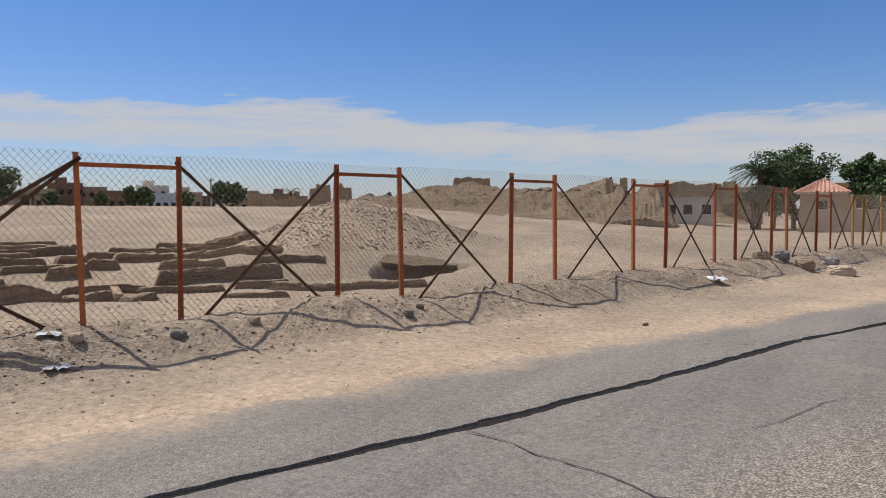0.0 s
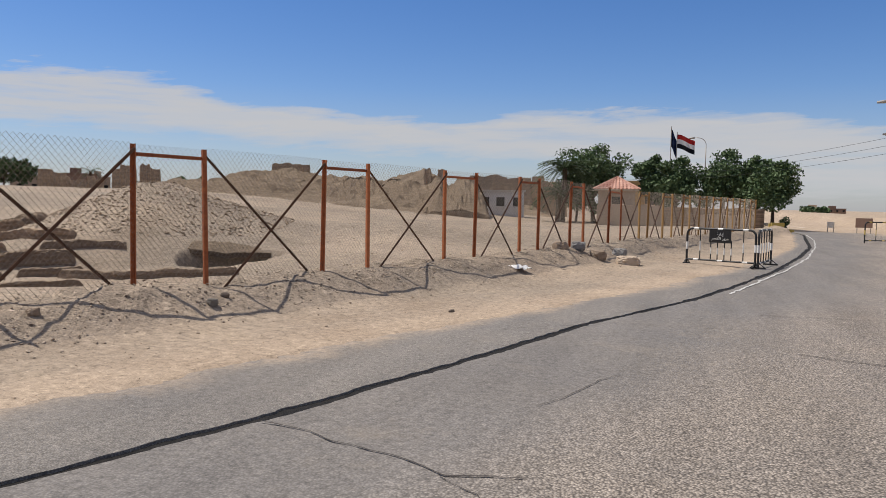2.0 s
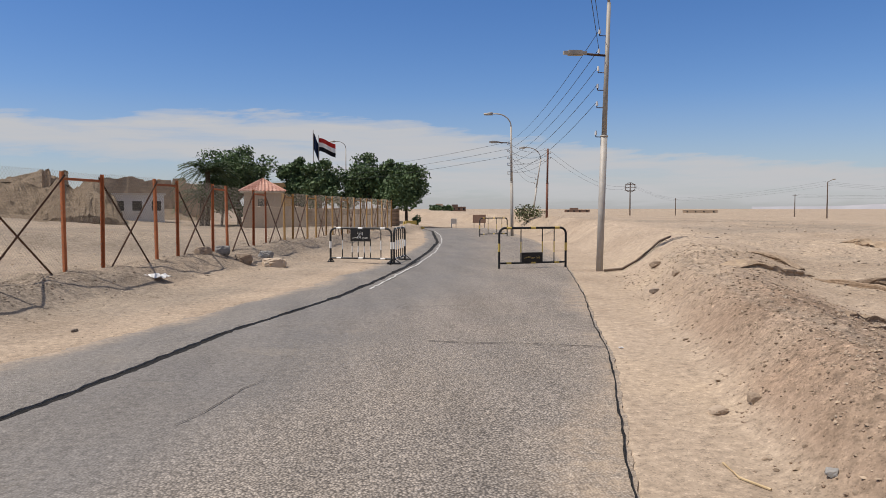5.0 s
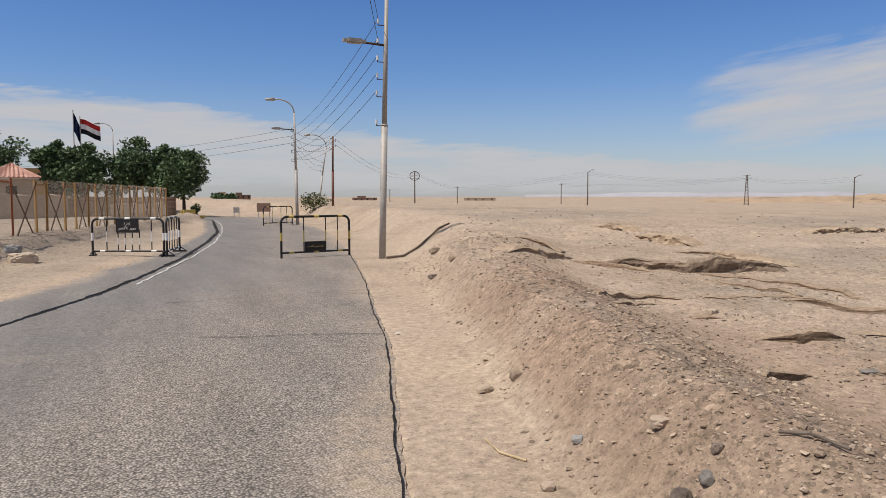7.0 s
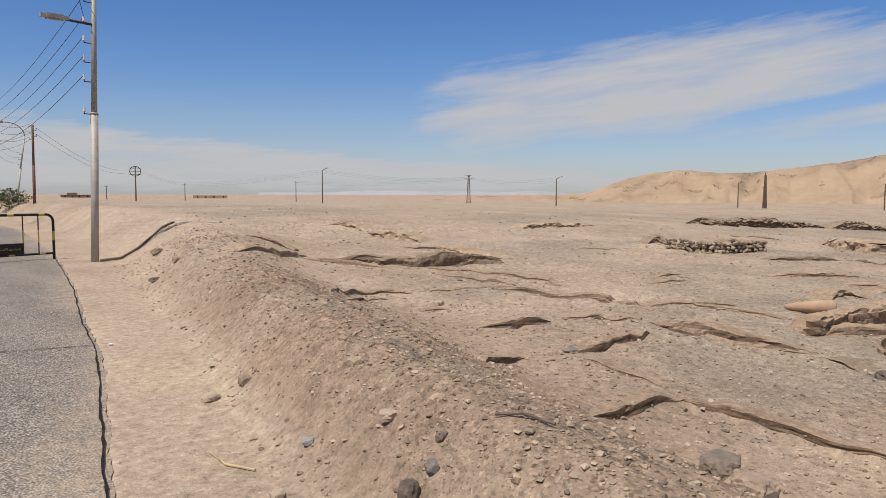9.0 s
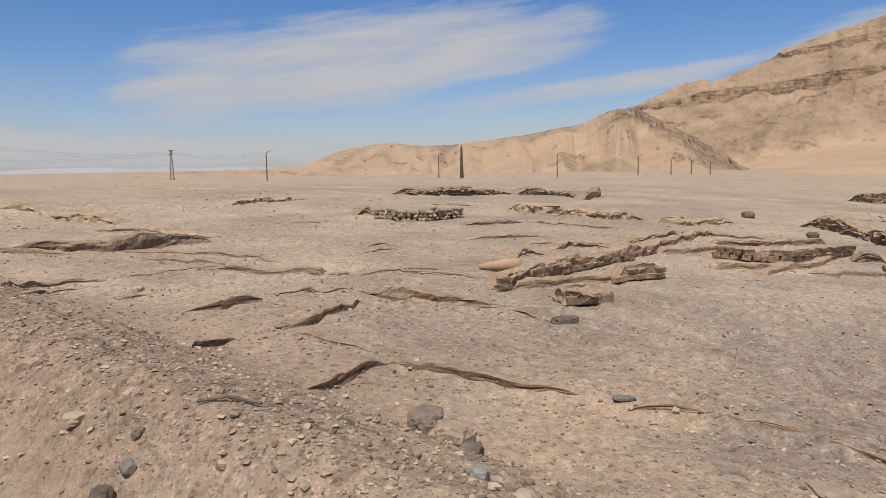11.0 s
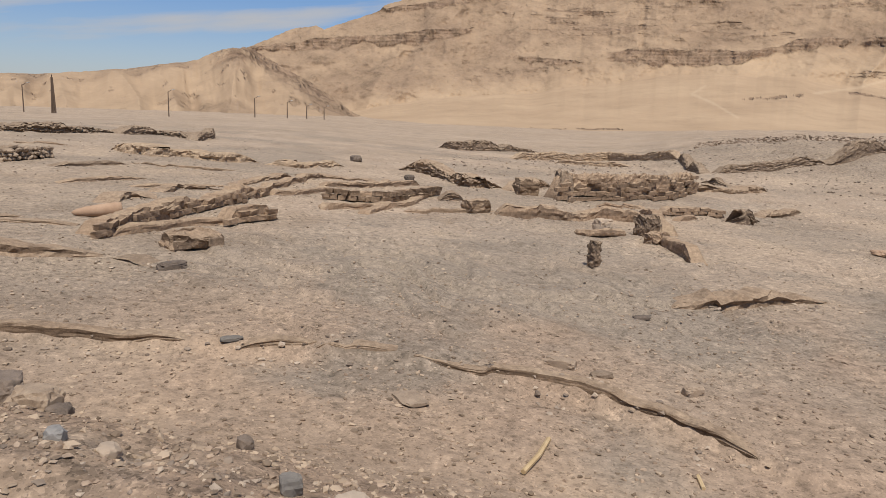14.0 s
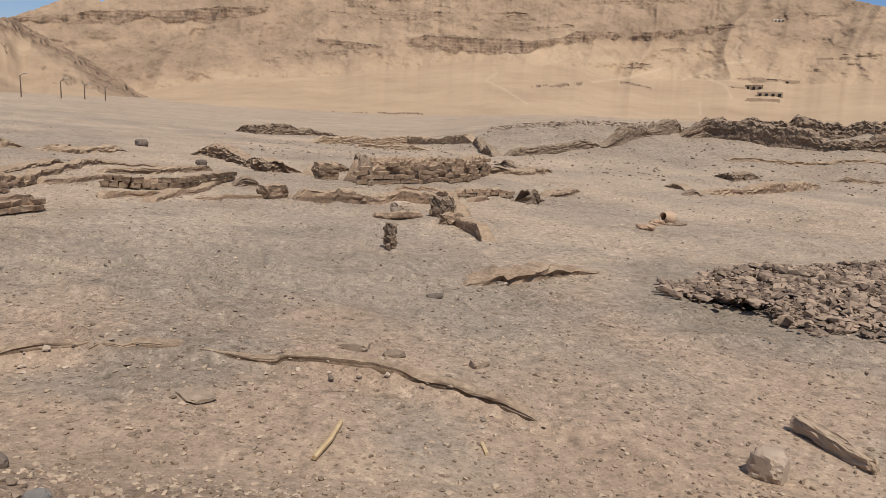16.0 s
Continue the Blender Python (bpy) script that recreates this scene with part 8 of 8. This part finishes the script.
box(bm, -0.35, 0.35, -1.5, -1.4, eave - 1.3, eave - 0.5)
part("window", bm, DARKHOLE, kiosk)
bm = bmesh.new()
box(bm, -1.75, 1.75, -1.75, 1.75, eave + 0.003, eave + 0.1)
part("eaves", bm, PLASTER, kiosk)
for side_ in range(4):
    rot = Matrix.Rotation(math.pi / 2 * side_, 4, "Z")
    for row in range(6):
        f0, f1 = row / 6, (row + 1.15) / 6
        r0, r1 = 1.85 * (1 - f0), 1.85 * (1 - min(f1, 1))
        z0, z1 = eave + 0.1 + (peak - eave - 0.1) * f0, eave + 0.1 + (peak - eave - 0.1) * min(f1, 1)
        n = max(1, int(r0 * 2 / 0.3))
        for k in range(n):
            bm = bmesh.new()
            a0, a1 = -r0 + 2 * r0 * k / n, -r0 + 2 * r0 * (k + 1) / n
            b0, b1 = a0 * r1 / r0, a1 * r1 / r0
            am, bmid = (a0 + a1) / 2, (b0 + b1) / 2
            vs = [bm.verts.new(rot @ Vector(p)) for p in ((a0, -r0, z0), (am, -r0 - 0.02, z0 + 0.09), (a1, -r0, z0), (b0, -r1, z1), (bmid, -r1 - 0.02, z1 + 0.09), (b1, -r1, z1))]
            bm.faces.new((vs[0], vs[1], vs[4], vs[3]))
            bm.faces.new((vs[1], vs[2], vs[5], vs[4]))
            bm.faces.new((vs[0], vs[2], vs[1]))
            bm.faces.new((vs[0], vs[3], vs[5], vs[2]))
            part("roof_tile", bm, TILE, kiosk)
house(-5.6, 76, 6.0, 1.6 + 76 * math.tan(radians(1.75)), OCHREWALL, "ochre rendered house behind the trees", 95, 6, 1, 2)


def yard_wall(a, b, z_top, material, label):
    (x0, y0), (x1, y1) = at(*a), at(*b)
    n = 24
    s = np.linspace(0, 1, n)
    zt = z_top + 0.07 * fbm(s * 9, s * 0, 4, 71)
    X = np.stack([x0 + (x1 - x0) * s, x0 + (x1 - x0) * s, x0 + (x1 - x0) * s + 0.3, x0 + (x1 - x0) * s + 0.3], 1)
    Y = np.stack([y0 + (y1 - y0) * s] * 2 + [y0 + (y1 - y0) * s + 0.3] * 2, 1)
    zb = height(X, Y)[0][:, 0] - 0.3
    Z = np.stack([zb, zt, zt, zb], 1)
    return tagged(grid_mesh("yard_wall", X, Y, Z, material, False), label, "yard wall")


yard_wall((-8.0, 56), (-3.5, 57), 1.75, TANHOUSE, "tan block wall of the site yard")
yard_wall((-3.4, 58), (3.6, 60), 1.6, MUDBRICK, "brown mud wall of the site yard under the trees")
yard_wall((-0.5, 54), (3.0, 56), 1.15, TANHOUSE, "low tan mud wall of the site yard")
# kerb and concrete channel past the trees
for k in range(14):
    x, y = at(4.6 + 0.16 * k, 60 - 1.0 * k * 0.3)
    if k == 0:
        bm = bmesh.new()
        box(bm, -0.45, 0.45, -0.1, 0.1, -0.1, 0.22)
        kerb = part("kerb_stone", bm, YELLOW)
        kerb.matrix_world = pose(x, y, ground_z(x, y), 0, 0, 10)
        tagged(kerb, "yellow painted kerb stone by the tree", "kerb stone", "painted kerb")
    elif k < 6:
        copy_thing(kerb, pose(x, y, ground_z(x, y), 0, 0, 10))
ribbon("paint_line", [at(4.3, 71), at(5.2, 70), at(6.0, 69), at(6.4, 67)], 0.35, 0.16, PLASTER, "pale concrete edge at the bend of the road", 61)
for az, d, w, z0_, z1_, lab in ((10.1, 62, 1.1, 0.2, 0.9, "faded brown notice board by the road"), (8.1, 64, 0.5, 0.1, 0.55, "small white roadside marker")):
    x, y = at(az, d)
    g = ground_z(x, y)
    sgn = empty("notice_board", x, y, g, -az)
    tagged(sgn, lab, "notice board")
    bm = bmesh.new()
    box(bm, -w / 2, w / 2, -0.03, 0.03, z0_ + 0.25, z1_ + 0.25)
    part("board", bm, BRICKHOUSE if w > 1 else PLASTER, sgn)
    for s_ in (-1, 1):
        bm = bmesh.new()
        prism(bm, (s_ * w * 0.4, 0.05, -0.2), (s_ * w * 0.4, 0.05, z1_ + 0.25), 0.03, 6)
        part("leg", bm, GALV, sgn)
# far line of houses and trees on the horizon
for k, (az, d, w, h) in enumerate(((7.0, 330, 9, 1.0), (8.2, 330, 8, 0.9), (26.5, 420, 18, 0.5), (17.5, 420, 14, 0.5))):
    house(az, d, w, ground_z(*at(az, d)) + h + 0.8, (TANHOUSE, BRICKHOUSE)[k % 2], "distant low house on the horizon", 200 + k, 8, 1, 4)
for k, (az, d, wd, top) in enumerate(((6.6, 320, 6, 1.7), (7.5, 322, 5, 1.9))):
    x, y = at(az, d)
    tree(x, y, ground_z(x, y) + top, wd, "distant dark tree on the horizon", 300 + k, 700, 0.6)

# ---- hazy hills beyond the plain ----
# distance haze is mixed into this pale grey rock colour
HAZE_ROCK = plain("haze_tinted_far_rock", (0.30, 0.29, 0.30), (0.40, 0.38, 0.38), 0.004, 0.95, bump=0)
_az = np.linspace(30, 62, 160)
_el = 0.12 + 0.22 * np.clip(fbm(_az * 0.35, _az * 0, 4, 77) + 0.5, 0, 1.2) * smooth(30, 40, _az)
_x, _y = 2600 * np.sin(np.radians(_az)), 2600 * np.cos(np.radians(_az))
_z = 1.6 + 2600 * np.tan(np.radians(_el))
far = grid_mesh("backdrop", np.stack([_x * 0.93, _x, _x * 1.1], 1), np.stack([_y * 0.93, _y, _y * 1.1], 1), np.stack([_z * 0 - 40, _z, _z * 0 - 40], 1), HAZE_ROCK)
tagged(far, "far hills with haze painted into their pale colour", "hills", kind="structure")
